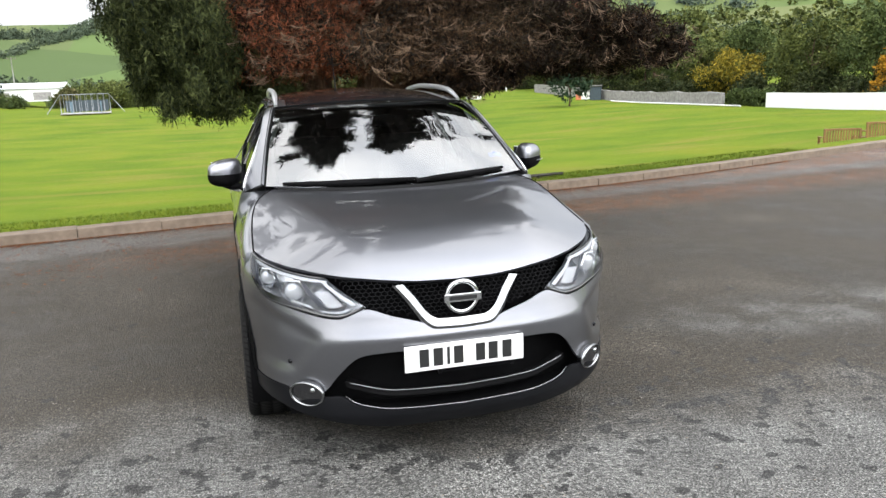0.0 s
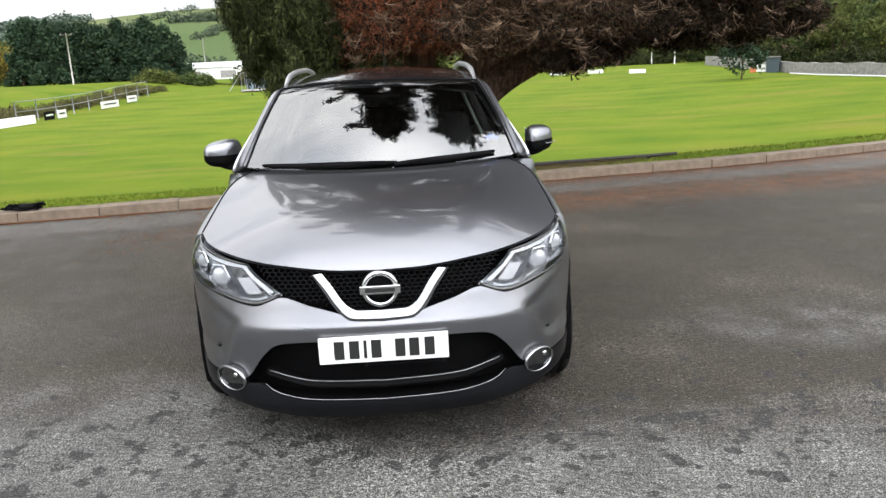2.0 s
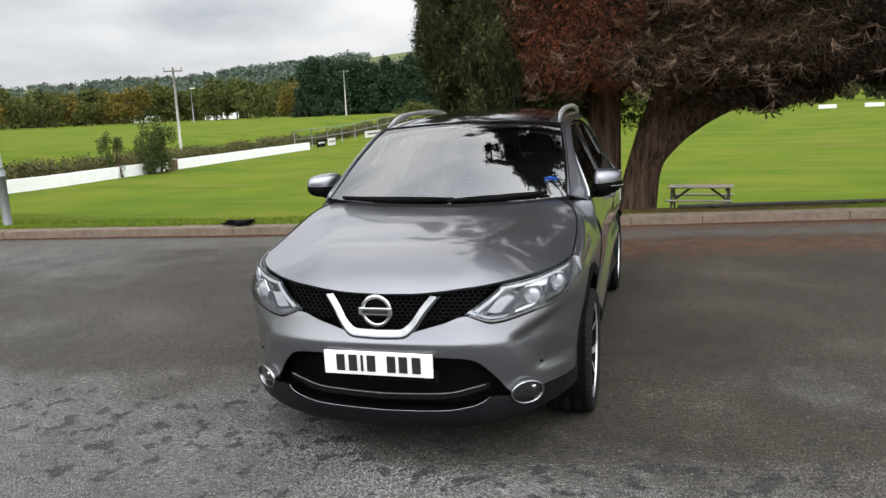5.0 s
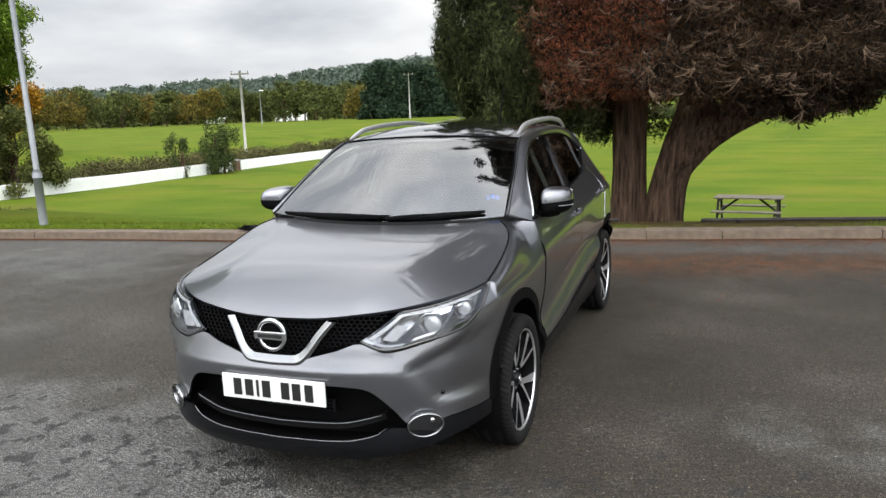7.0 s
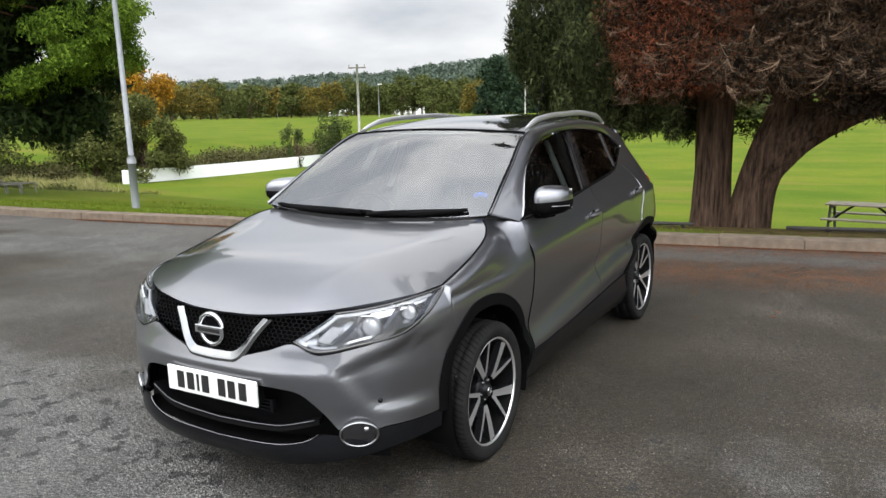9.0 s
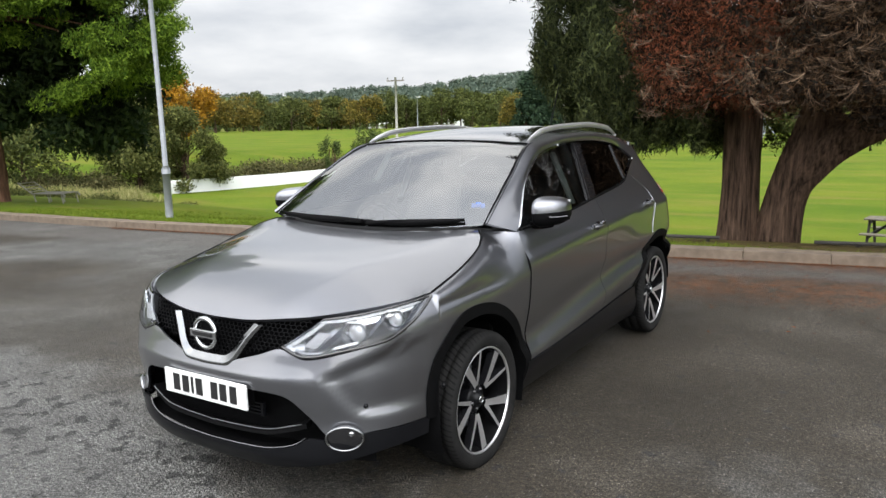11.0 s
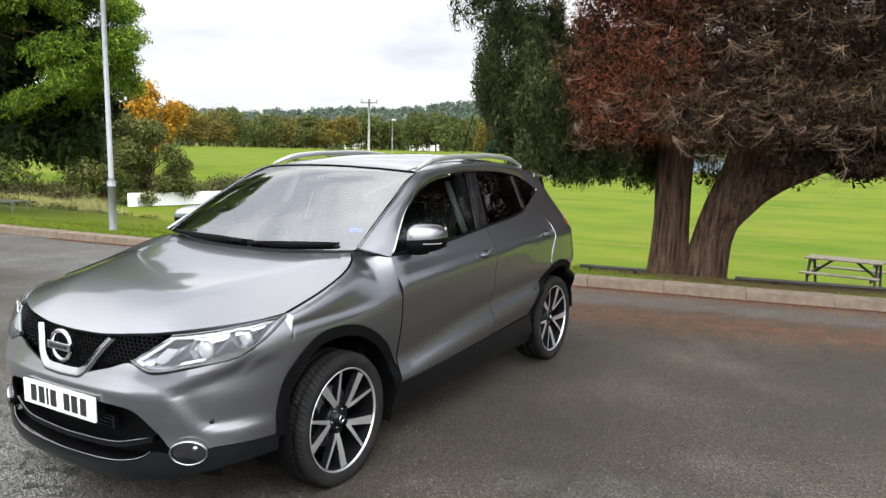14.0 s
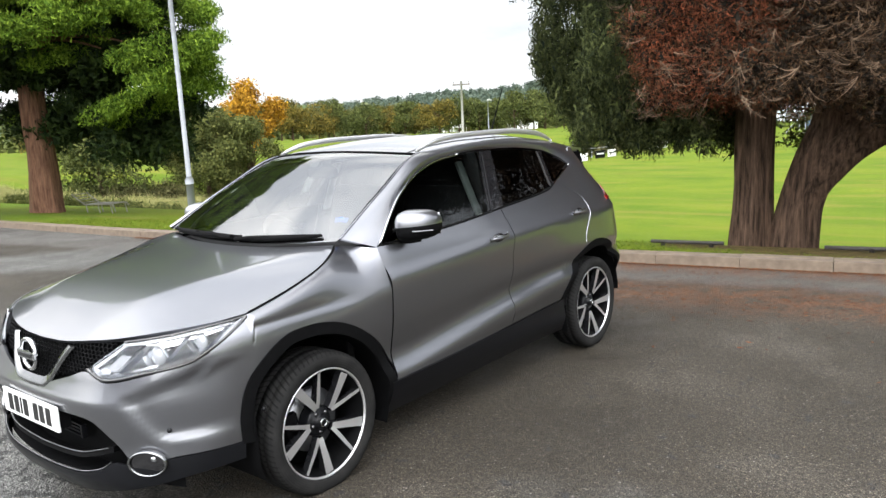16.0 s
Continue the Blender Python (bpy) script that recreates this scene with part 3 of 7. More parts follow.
def build_gate_post():
    z = land_height(-36.5, 49.8)
    post = thing("gate_post", "short brown brick pier between two white walls", "post", at=(-36.5, 49.8, z))
    brick = plain("brown_brick", (0.13, 0.075, 0.05), 0.9, vary=0.3, scale=5)
    part("pier", box((0.5, 0.6, 1.0), pose(0, 0, 0.3), 0.02), brick, post)
    part("cap", box((0.6, 0.7, 0.12), pose(0, 0, 0.84), 0.02), STONE, post)


build_gate_post()


# ---- trees ----
def limb(bm, start, end, r0, r1, bend=0.3, n=9, rng=random, steps=10):
    a, b = Vector(start), Vector(end)
    mid = (a + b) / 2 + Vector((rng.uniform(-1, 1), rng.uniform(-1, 1), rng.uniform(0, 1))) * bend * (b - a).length * 0.5
    pts = [(1 - s) ** 2 * a + 2 * s * (1 - s) * mid + s * s * b for s in lin(0, 1, steps)]
    rad = [r0 + (r1 - r0) * s for s in lin(0, 1, steps)]
    return add_tube(bm, pts, rad, n)


def woody(pts, rad, n=18, ridge=0.08, seed=1.0):
    """A furrowed stem along points."""
    pts = [Vector(p) for p in pts]
    cuts = []
    for i in range(len(pts) - 1):
        for k in range(6):
            s = k / 6
            p0, p1, p2, p3 = pts[max(i - 1, 0)], pts[i], pts[i + 1], pts[min(i + 2, len(pts) - 1)]
            p = 0.5 * ((2 * p1) + (p2 - p0) * s + (2 * p0 - 5 * p1 + 4 * p2 - p3) * s * s + (3 * p1 - p0 - 3 * p2 + p3) * s ** 3)
            cuts.append((p, rad[i] + (rad[i + 1] - rad[i]) * s))
    cuts.append((pts[-1], rad[-1]))
    bm = bmesh.new()
    rings, side = [], Vector((1, 0, 0))
    for i, (p, r) in enumerate(cuts):
        d = (cuts[min(i + 1, len(cuts) - 1)][0] - cuts[max(i - 1, 0)][0]).normalized()
        side = (side - d * side.dot(d)).normalized()
        up = d.cross(side)
        ring = []
        for k in range(n):
            a = 2 * math.pi * k / n
            w = 1 + ridge * (1.2 * math.sin(a * 5 + seed + p.z) + 0.7 * math.sin(a * 11 + seed * 3 - p.z * 0.7)) + 0.05 * noise.noise((p.x + a, p.y, p.z * 2))
            ring.append(bm.verts.new(p + (side * math.cos(a) + up * math.sin(a)) * r * w))
        rings.append(ring)
    for a, b in zip(rings, rings[1:]):
        for k in range(n):
            bm.faces.new((a[k], a[(k + 1) % n], b[(k + 1) % n], b[k])).smooth = True
    bm.faces.new(rings[-1][::-1])
    return bm


def build_yew():
    tree = thing("yew_tree", "old forked tree, half green, half dead red-brown twigs, behind kerb", "tree", at=(-0.07, 0.85, -0.05))
    rng = random.Random(4)
    part("trunk", woody([(0.45, 8.2, -0.45), (0.46, 8.2, 0.0), (0.48, 8.2, 0.7), (0.50, 8.2, 1.7), (0.6, 8.3, 3.0), (0.4, 8.6, 5.0), (0.5, 8.8, 7.5)], [0.33, 0.275, 0.24, 0.225, 0.2, 0.17, 0.08], 26, 0.07), BARK, tree)
    part("trunk", woody([(0.97, 8.3, -0.45), (0.98, 8.3, 0.0), (1.06, 8.3, 0.55), (1.22, 8.3, 1.05), (1.42, 8.35, 1.7), (1.7, 8.5, 3.0), (1.9, 8.8, 5.5)], [0.34, 0.29, 0.26, 0.26, 0.23, 0.18, 0.09], 26, 0.07, 2.0), BARK, tree)
    part("trunk", woody([(1.10, 8.28, 0.60), (1.32, 8.26, 0.98), (1.75, 8.22, 1.38), (2.4, 8.18, 1.68), (3.3, 8.1, 2.0), (4.6, 8.0, 2.9)], [0.2, 0.24, 0.24, 0.2, 0.15, 0.07], 22, 0.07, 3.0), BARK, tree)
    for k in range(18):
        bm = bmesh.new()
        a = rng.uniform(0, 2 * math.pi)
        z0 = rng.uniform(1.4, 5.0)
        base = (0.7 + rng.uniform(-0.1, 0.1), 8.2, z0) if k % 2 else (1.5 + (z0 - 1.4) * 0.6, 8.2, 1.2 + (z0 - 1.2) * 0.55)
        end = (1.4 + 3.0 * math.cos(a), 9.6 + 1.5 * math.sin(a), max(3.2, z0 + rng.uniform(0.6, 2.8)))
        limb(bm, base, end, rng.uniform(0.04, 0.09), 0.015, 0.3, 7, rng)
        part("limb", bm, BARK, tree)
    # foliage on a lumpy crown
    nrng = np.random.default_rng(11)
    green, red, brown, high, core, under, fringe = [], [], [], [], [], [], []

    def left_edge(y, z):
        edge = -2.22 + (0.60 * (7.15 - y) if y < 7.15 else -0.15 * (y - 7.15))
        edge += 0.16 * math.sin(4.7 * z + 2.6 * y) + 0.10 * math.sin(10.3 * z - 3.1 * y)
        return edge + (0.30 * (2.85 - z) if z < 2.85 else -0.30 * (z - 2.85))

    def sort_blob(blob):
        x, y, z, s = blob[:4]
        if x - 0.7 * s < left_edge(y, z):
            return
        if z > 5.6 or (z > 4.2 and (x < -0.8 or x > 3.4)):
            return
        elif x < -0.25 - 0.36 * (y - 5.6):
            # the green side hangs in separate drooping sprays
            for k in range(3):
                w = s * nrng.uniform(0.28, 0.5)
                green.append((x + nrng.uniform(-0.7, 0.7) * s, y + nrng.uniform(-0.7, 0.7) * s, z - nrng.uniform(0, 0.8) * s, w * 0.8, w * 0.8, w * 1.5))
        elif x < 0.95 + 0.4 * math.sin(z * 2 + y):
            red.append(blob)
        else:
            brown.append(blob)
    for k in range(620):
        d = Vector(nrng.normal(size=3)).normalized()
        c = Vector((1.4 + 4.0 * d.x, 9.3 + 3.0 * d.y, 7.0 + 6.2 * d.z))
        slim = 1 - 0.40 * step(7, 13, c.z)
        c.x, c.y = 1.2 + (c.x - 1.2) * slim, 8.9 + (c.y - 8.9) * slim
        if c.z < 2.0:
            c.z = 2.0 + nrng.uniform(0, 0.9)
        s = nrng.uniform(0.4, 0.85)
        sort_blob((c.x, c.y, c.z, s, s, s * 0.75))
    # two tall pointed tops lean over the kerb
    for top, axis, wide in ((14.4, 0.0, 1.7), (13.9, 2.7, 1.45), (7.8, 3.9, 1.4)):
        for k in range(330):
            z = 4.8 + (top - 4.8) * nrng.uniform(0, 1) ** 0.9
            t = (z - 4.8) / (top - 4.8)
            a, r = nrng.uniform(0, 6.28), (0.12 + wide * (1 - t) ** 0.65) * math.sqrt(nrng.uniform(0.05, 1))
            w = nrng.uniform(0.14, 0.42)
            if k % 3 == 0:
                out = nrng.uniform(1.0, 1.5)
                fringe.append((axis + 1.3 * r * out * math.cos(a), 7.0 - 0.11 * (z - 4.8) + 1.3 * r * out * math.sin(a), z + 0.5 * out, 0.8 * w, 0.8 * w, 0.6 * w))
            high.append((axis + r * math.cos(a), 7.0 - 0.11 * (z - 4.8) + r * math.sin(a), z, w, w, w * 1.15))
    # low, dense underside
    for k in range(190):
        a, r = nrng.uniform(0, 6.28), math.sqrt(nrng.uniform(0, 1))
        x, y = 1.5 + 4.1 * r * math.cos(a), 8.9 + 2.6 * r * math.sin(a)
        s = nrng.uniform(0.35, 0.6)
        sort_blob((x, y, 1.98 + nrng.uniform(0, 1.1), s, s, s * 0.7))
    # dense middle of the crown in front of the stems
    for k in range(90):
        w = nrng.uniform(0.35, 0.6)
        sort_blob((nrng.uniform(-0.6, 3.4), nrng.uniform(6.9, 8.0), nrng.uniform(3.0, 5.4), w, w, w * 0.8))
    # low hanging skirts
    for k in range(90):
        s = nrng.uniform(0.2, 0.36)
        z = nrng.uniform(1.7, 2.9)
        y = nrng.uniform(7.0, 9.3)
        green.append((nrng.uniform(left_edge(y, z) + 0.15, -0.6), y, z, s * 0.6, s * 0.6, s * 1.3))
    for k in range(90):
        w, z = nrng.uniform(0.09, 0.17), nrng.uniform(2.3, 4.6)
        y = nrng.uniform(6.9, 9.4)
        x = left_edge(y, z) + 0.1 + 1.3 * nrng.uniform(0, 1) ** 1.5
        green.append((x, y, z, w, w, w * nrng.uniform(2.0, 3.6)))
    for k in range(130):
        w, x, y = nrng.uniform(0.12, 0.24), nrng.uniform(-1.75, 0.15), nrng.uniform(7.2, 9.0)
        z = nrng.uniform(1.38, 2.4)
        if x > left_edge(y, z):
            green.append((x, y, z, w * 0.9, w * 0.9, w * 1.2))
    for k in range(30):
        s = nrng.uniform(0.25, 0.42)
        red.append((nrng.uniform(-0.6, 1.1), nrng.uniform(6.6, 7.6), nrng.uniform(1.9, 2.6), s, s, s * 0.7))
    for k in range(50):
        s = nrng.uniform(0.28, 0.48)
        x = nrng.uniform(1.0, 5.2)
        brown.append((x, nrng.uniform(6.5, 9.6), nrng.uniform(1.85 + 0.11 * max(0, x - 2.4), 2.7), s, s, s * 0.7))
    # fringe under the limb, its shade put into near-black needles
    for k in range(150):
        s = nrng.uniform(0.2, 0.4)
        x = nrng.uniform(2.0, 6.0)
        under.append((x, nrng.uniform(6.9, 9.6), nrng.uniform(1.5, 2.25) + 0.34 * step(2.7, 4.2, x) + 0.22 * max(0.0, 2.7 - x), s, s, s * 0.6))
    for k in range(10):
        s = nrng.uniform(0.2, 0.35)
        core.append((nrng.uniform(-0.6, 2.0), nrng.uniform(9.0, 10.2), nrng.uniform(1.25, 1.7), s * 1.4, s, s * 0.7))
    for k in range(9):
        s = nrng.uniform(0.2, 0.3)
        core.append((nrng.uniform(2.6, 5.2), nrng.uniform(8.6, 9.6), nrng.uniform(1.75, 2.1), s * 1.6, s, s * 0.6))
    # the crown's shade is put into the colour of these near-black needles
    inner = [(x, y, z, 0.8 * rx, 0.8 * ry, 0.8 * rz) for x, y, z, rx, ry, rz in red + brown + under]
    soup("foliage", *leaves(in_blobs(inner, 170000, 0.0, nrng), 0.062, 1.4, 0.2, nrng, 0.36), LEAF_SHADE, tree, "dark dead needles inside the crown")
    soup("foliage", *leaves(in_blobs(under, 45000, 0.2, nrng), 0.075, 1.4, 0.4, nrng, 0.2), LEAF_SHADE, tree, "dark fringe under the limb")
    soup("foliage", *leaves(in_blobs(under, 22000, 0.5, nrng), 0.075, 1.5, 0.5, nrng, 0.05), LEAF_BROWN, tree, "brown fringe under the limb")
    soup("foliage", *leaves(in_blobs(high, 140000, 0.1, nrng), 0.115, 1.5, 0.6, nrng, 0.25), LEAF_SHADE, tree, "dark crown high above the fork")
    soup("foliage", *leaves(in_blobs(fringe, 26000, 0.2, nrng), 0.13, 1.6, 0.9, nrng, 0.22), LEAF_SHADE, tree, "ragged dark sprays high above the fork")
    soup("foliage", *leaves(in_blobs(green, 42000, 0.0, nrng), 0.065, 1.5, 0.8, nrng, 0.3), LEAF_YEW, tree, "dark green yew foliage")
    soup("foliage", *leaves(in_blobs(green, 150000, 0.4, nrng), 0.075, 1.3, 1.6, nrng, 0.09), LEAF_YEW, tree, "drooping dark green sprays")
    soup("foliage", *leaves(in_blobs(core, 5500, 0.2, nrng), 0.055, 1.3, 0.4, nrng, 0.3), LEAF_SHRUB, tree, "green shoots behind the trunk")
    soup("foliage", *leaves(in_blobs(red, 270000, 0.45, nrng), 0.050, 1.4, 0.5, nrng, 0.075), LEAF_RED, tree, "dead red-brown foliage")
    soup("foliage", *leaves(in_blobs(red[::2] + [b for b in brown if b[0] < 2.9] + [b for b in brown if b[0] >= 2.9][::3], 290000, 0.45, nrng), 0.062, 1.5, 0.5, nrng, 0.05), LEAF_BROWN, tree, "dead brown foliage")
    # olive needles on the crown's right side, colour darkened to stand for shade
    dull = [b for b in brown if b[0] > 2.3]
    soup("foliage", *leaves(in_blobs(dull, 90000, 0.55, nrng), 0.065, 1.5, 0.6, nrng, 0.08), LEAF_DULL, tree, "dull olive dead foliage")
    rust = [red[k % len(red)] if k % 3 else brown[(k * 7) % len(brown)] for k in range(46)]
    soup("foliage", *leaves(in_blobs([(x, y - 0.15, z, 0.6 * a, 0.6 * b, 0.6 * c) for x, y, z, a, b, c in rust], 34000, 0.5, nrng), 0.045, 1.4, 0.4, nrng, 0.08), LEAF_RED, tree, "rusty tufts")
    # bare twigs: small sprays that fan out, sag and curl up at the tips
    bm = bmesh.new()
    hosts = [b for b in red[::2] + brown + under[::2] if b[1] < 8.6 and b[2] < 5.6]
    for k in range(820):
        b = hosts[rng.randrange(len(hosts))]
        root = Vector((b[0] + rng.uniform(-0.4, 0.4), b[1] - b[4] * rng.uniform(0.55, 0.95), b[2] + rng.uniform(-0.3, 0.4)))
        lead = Vector((rng.uniform(-1, 1), rng.uniform(-0.6, 0.1), rng.uniform(-1.0, -0.1))).normalized()
        size = rng.uniform(0.5, 1.1)
        for j in range(rng.randint(4, 11)):
            p = root.copy()
            d = (lead + Vector((rng.uniform(-0.45, 0.45), rng.uniform(-0.3, 0.3), rng.uniform(-0.3, 0.3)))).normalized()
            turn = Vector((d.x * rng.uniform(0.0, 0.25), rng.uniform(-0.1, 0.1), rng.uniform(0.08, 0.34)))
            pts = [p.copy()]
            for i in range(rng.randint(4, 7)):
                p = p + d * rng.uniform(0.035, 0.075) * size
                d = (d + turn + Vector((rng.uniform(-0.2, 0.2), rng.uniform(-0.2, 0.2), rng.uniform(-0.2, 0.2)))).normalized()
                pts.append(p.copy())
            r = rng.uniform(0.0018, 0.0034)
            add_tube(bm, pts, [r * (1 - 0.09 * i) for i in range(len(pts))], 3, caps=False)
    tagged(part("twigwork", bm, TWIG, tree, "bare pale curling twigs"), kind="stuff")


build_yew()


def build_pine():
    z = land_height(-17.2, 7.6)
    tree = thing("pine_tree", "tall evergreen with a thick reddish trunk on the grass", "tree", at=(-17.2, 7.7, z))
    rng = random.Random(9)
    nrng = np.random.default_rng(21)
    part("trunk", woody([(0, 0, -0.3), (0, 0, 0.2), (0.03, 0, 1.5), (-0.05, 0, 3.0), (-0.1, 0.1, 6.0), (0, 0, 10.0)], [0.50, 0.40, 0.32, 0.29, 0.22, 0.06], 22, 0.07), PINEBARK, tree)
    bright, dark = [], []
    for k in range(40):
        a, h = rng.uniform(0, 2 * math.pi), rng.uniform(3.8, 9.6)
        reach = rng.uniform(2.6, 4.0)
        end = Vector((math.cos(a) * reach, math.sin(a) * reach, h + rng.uniform(-0.4, 0.5)))
        part("limb", limb(bmesh.new(), (0, 0, h), end, 0.08, 0.02, 0.25, 6, rng), PINEBARK, tree)

    def girth(a, z):
        """The crown's reach by bearing and height: boughs hang low on the field side."""
        low = 2.2 if math.sin(a) > 0.15 else 3.6
        return 3.95 * step(low - 0.6, low + 0.9, z) * (1 - 0.35 * step(8.0, 12.0, z)) * (1 + 0.10 * math.sin(3 * a + 1.3 * z) + 0.07 * math.sin(7 * a - 2.1 * z))
    # inner foliage, with the shade between the puffs put into its dark green
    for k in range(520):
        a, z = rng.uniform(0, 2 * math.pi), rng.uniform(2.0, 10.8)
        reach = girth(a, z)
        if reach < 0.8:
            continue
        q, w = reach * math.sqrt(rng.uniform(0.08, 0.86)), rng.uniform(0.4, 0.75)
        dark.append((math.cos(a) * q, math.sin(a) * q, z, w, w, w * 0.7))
    # bright tips in puffs over the crown's skin
    for k in range(1250):
        a, z = rng.uniform(0, 2 * math.pi), rng.uniform(2.2, 10.8)
        reach = girth(a, z)
        if reach < 1.6:
            continue
        q, w = reach * rng.uniform(0.93, 1.06), rng.uniform(0.26, 0.50)
        bright.append((math.cos(a) * q, math.sin(a) * q, z, w, w, w * 0.62))
    for k in range(34):
        w = rng.uniform(0.3, 0.55)
        dark.append((rng.uniform(0.6, 2.2), rng.uniform(0.9, 3.6), rng.uniform(1.3, 2.6), w, w, w))
    # a darker neighbouring tree's foliage, gathered into this crown
    for k in range(60):
        w = rng.uniform(0.5, 0.9)
        dark.append((rng.uniform(-4.0, -0.6), rng.uniform(-7.0, -3.0), rng.uniform(2.2, 8.5), w, w, w * 1.2))
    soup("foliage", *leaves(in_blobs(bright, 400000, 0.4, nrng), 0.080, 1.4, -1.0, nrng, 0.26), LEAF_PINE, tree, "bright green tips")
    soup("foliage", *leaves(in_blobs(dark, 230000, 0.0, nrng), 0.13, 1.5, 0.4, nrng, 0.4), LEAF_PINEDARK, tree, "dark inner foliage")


build_pine()


def far_tree(x, y, height, width, mat, label, seed, shape="round", leaf=0.34, count=1500, name="tree", stems=1):
    z = land_height(x, y)
    rng, nrng = random.Random(seed), np.random.default_rng(seed)
    tree = thing(name, label, "tree" if name == "tree" else "shrub", at=(x, y, z - 0.05))
    bm = bmesh.new()
    low = height * (0.22 if shape == "round" else 0.05)
    for s in range(stems):
        limb(bm, (rng.uniform(-0.2, 0.2) * (stems - 1), 0, -0.2), (rng.uniform(-0.2, 0.2) * width * (stems > 1), 0, height * 0.75), max(0.06, height * 0.022), 0.03, 0.12, 7, rng)
    for k in range(7):
        a, h = rng.uniform(0, 6.28), rng.uniform(low, height * 0.7)
        limb(bm, (0, 0, h * 0.7), (math.cos(a) * width * 0.35, math.sin(a) * width * 0.35, h + height * 0.12), height * 0.009, 0.01, 0.2, 5, rng, 5)
    part("trunk", bm, BARK, tree)
    blobs = []
    for k in range(26):
        h = rng.uniform(0, 1)
        if shape == "cone":
            r = width * 0.5 * (1 - h) ** 0.8 + 0.15
        elif shape == "vase":
            r = width * 0.5 * (0.3 + 0.7 * math.sqrt(h)) * (1.0 if h < 0.75 else 1.6 - 0.8 * h)
        elif shape == "bush":
            r = width * 0.5 * math.sqrt(max(0.05, 1 - (h * 0.9) ** 2))
        else:
            r = width * 0.5 * math.sqrt(max(0.04, 1 - (2 * h - 0.85) ** 2 * 0.75))
        a, q = rng.uniform(0, 6.28), math.sqrt(rng.uniform(0.05, 1))
        s = width * rng.uniform(0.12, 0.22) * (0.75 if shape == "vase" else 1.0)
        blobs.append((math.cos(a) * r * q, math.sin(a) * r * q, low + (height - low - s * 0.5) * h, s, s, s * (1.3 if shape == "cone" else 1.7 if shape == "vase" else 0.85)))
    soup("crown", *leaves(in_blobs(blobs, count, 0.3, nrng), leaf, 1.2, 0.1, nrng), mat, tree)
    return tree


def polar(azimuth, distance, eye=(1.3, -3.0)):
    a = radians(azimuth)
    return eye[0] + distance * math.sin(a), eye[1] + distance * math.cos(a)


def build_mid_trees():
    rng = random.Random(31)
    greens = (LEAF_WOOD, "broadleaved green tree in a distant row")
    ochres = (LEAF_OCHRE, "autumn ochre tree in a distant row")
    # row at the far end of the left field
    for k in range(30):
        az = -66 + k * 1.35 + rng.uniform(-0.4, 0.4)
        d = 225 + rng.uniform(-15, 25)
        mat, label = ochres if rng.random() < 0.24 else greens
        far_tree(*polar(az, d), rng.uniform(8, 12), rng.uniform(9, 13), mat, label, 100 + k, leaf=0.5, count=3200)
        mat, label = ochres if rng.random() < 0.2 else greens
        far_tree(*polar(az + 0.7, d + 22), rng.uniform(9, 13), rng.uniform(9, 13), mat, label, 700 + k, leaf=0.55, count=2600)
    # dark conifer screen
    for k in range(17):
        az = -25.8 + k * 0.60
        far_tree(*polar(az, 178 + rng.uniform(-3, 3)), rng.uniform(10.8, 12.6), 7.4, LEAF_CONIFER, "dark conifer in a dense screen beyond the field", 200 + k, "cone", 0.55, 4200)
    # trees behind the right-hand wall
    for k in range(20):
        y = 28 + k * 5.2 + rng.uniform(-1.5, 1.5)
        pick = LEAF_GOLD if k == 8 else LEAF_ORANGE if k == 4 else LEAF_BROAD if k % 2 else LEAF_WOOD
        x = 53 + rng.uniform(0, 9) * (pick not in (LEAF_GOLD, LEAF_ORANGE))
        label = "autumn tree behind the field wall" if pick in (LEAF_GOLD, LEAF_ORANGE) else "green tree behind the field wall"
        far_tree(x, y, rng.uniform(5.4, 6.4) if pick in (LEAF_GOLD, LEAF_ORANGE) else rng.uniform(6.6, 9.0), rng.uniform(5.5, 7.5), pick, label, 300 + k, leaf=0.24, count=7500)
    for k in range(26):
        x, y = 51.2 + rng.uniform(0, 3), 27 + 3.6 * k + rng.uniform(-1, 1)
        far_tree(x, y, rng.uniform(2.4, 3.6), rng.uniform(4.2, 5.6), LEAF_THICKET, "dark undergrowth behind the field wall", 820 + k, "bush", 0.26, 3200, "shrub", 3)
    for k in range(3):
        far_tree(49.3, 60.3 + 2.1 * k, 1.7, 2.6, LEAF_BROAD, "clipped green bush between two boundary walls", 860 + k, "bush", 0.16, 3600, "shrub", 3)
    for k in range(7):
        far_tree(62 + rng.uniform(0, 8), 34 + k * 13, rng.uniform(8, 10.5), 3.2, LEAF_CONIFER, "tall narrow conifer behind the field wall", 340 + k, "cone", 0.4, 2200)
    # far end of the cricket field
    for k in range(16):
        x = -30 + k * 5.4 + rng.uniform(-1, 1)
        far_tree(x, 150 + rng.uniform(-4, 10), rng.uniform(2.6, 4.2), rng.uniform(4, 6), LEAF_WOOD if k % 3 else LEAF_HEDGE, "green tree beyond the cricket field", 400 + k, leaf=0.45, count=1800)
    for k in range(15):
        x, y = 38 + 4.6 * k, 146 - 1.6 * k + rng.uniform(-3, 3)
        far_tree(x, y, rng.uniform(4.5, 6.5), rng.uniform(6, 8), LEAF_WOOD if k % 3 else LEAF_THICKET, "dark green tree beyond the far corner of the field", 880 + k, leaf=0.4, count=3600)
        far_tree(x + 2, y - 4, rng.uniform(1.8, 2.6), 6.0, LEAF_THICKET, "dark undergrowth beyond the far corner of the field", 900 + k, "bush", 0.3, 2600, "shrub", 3)
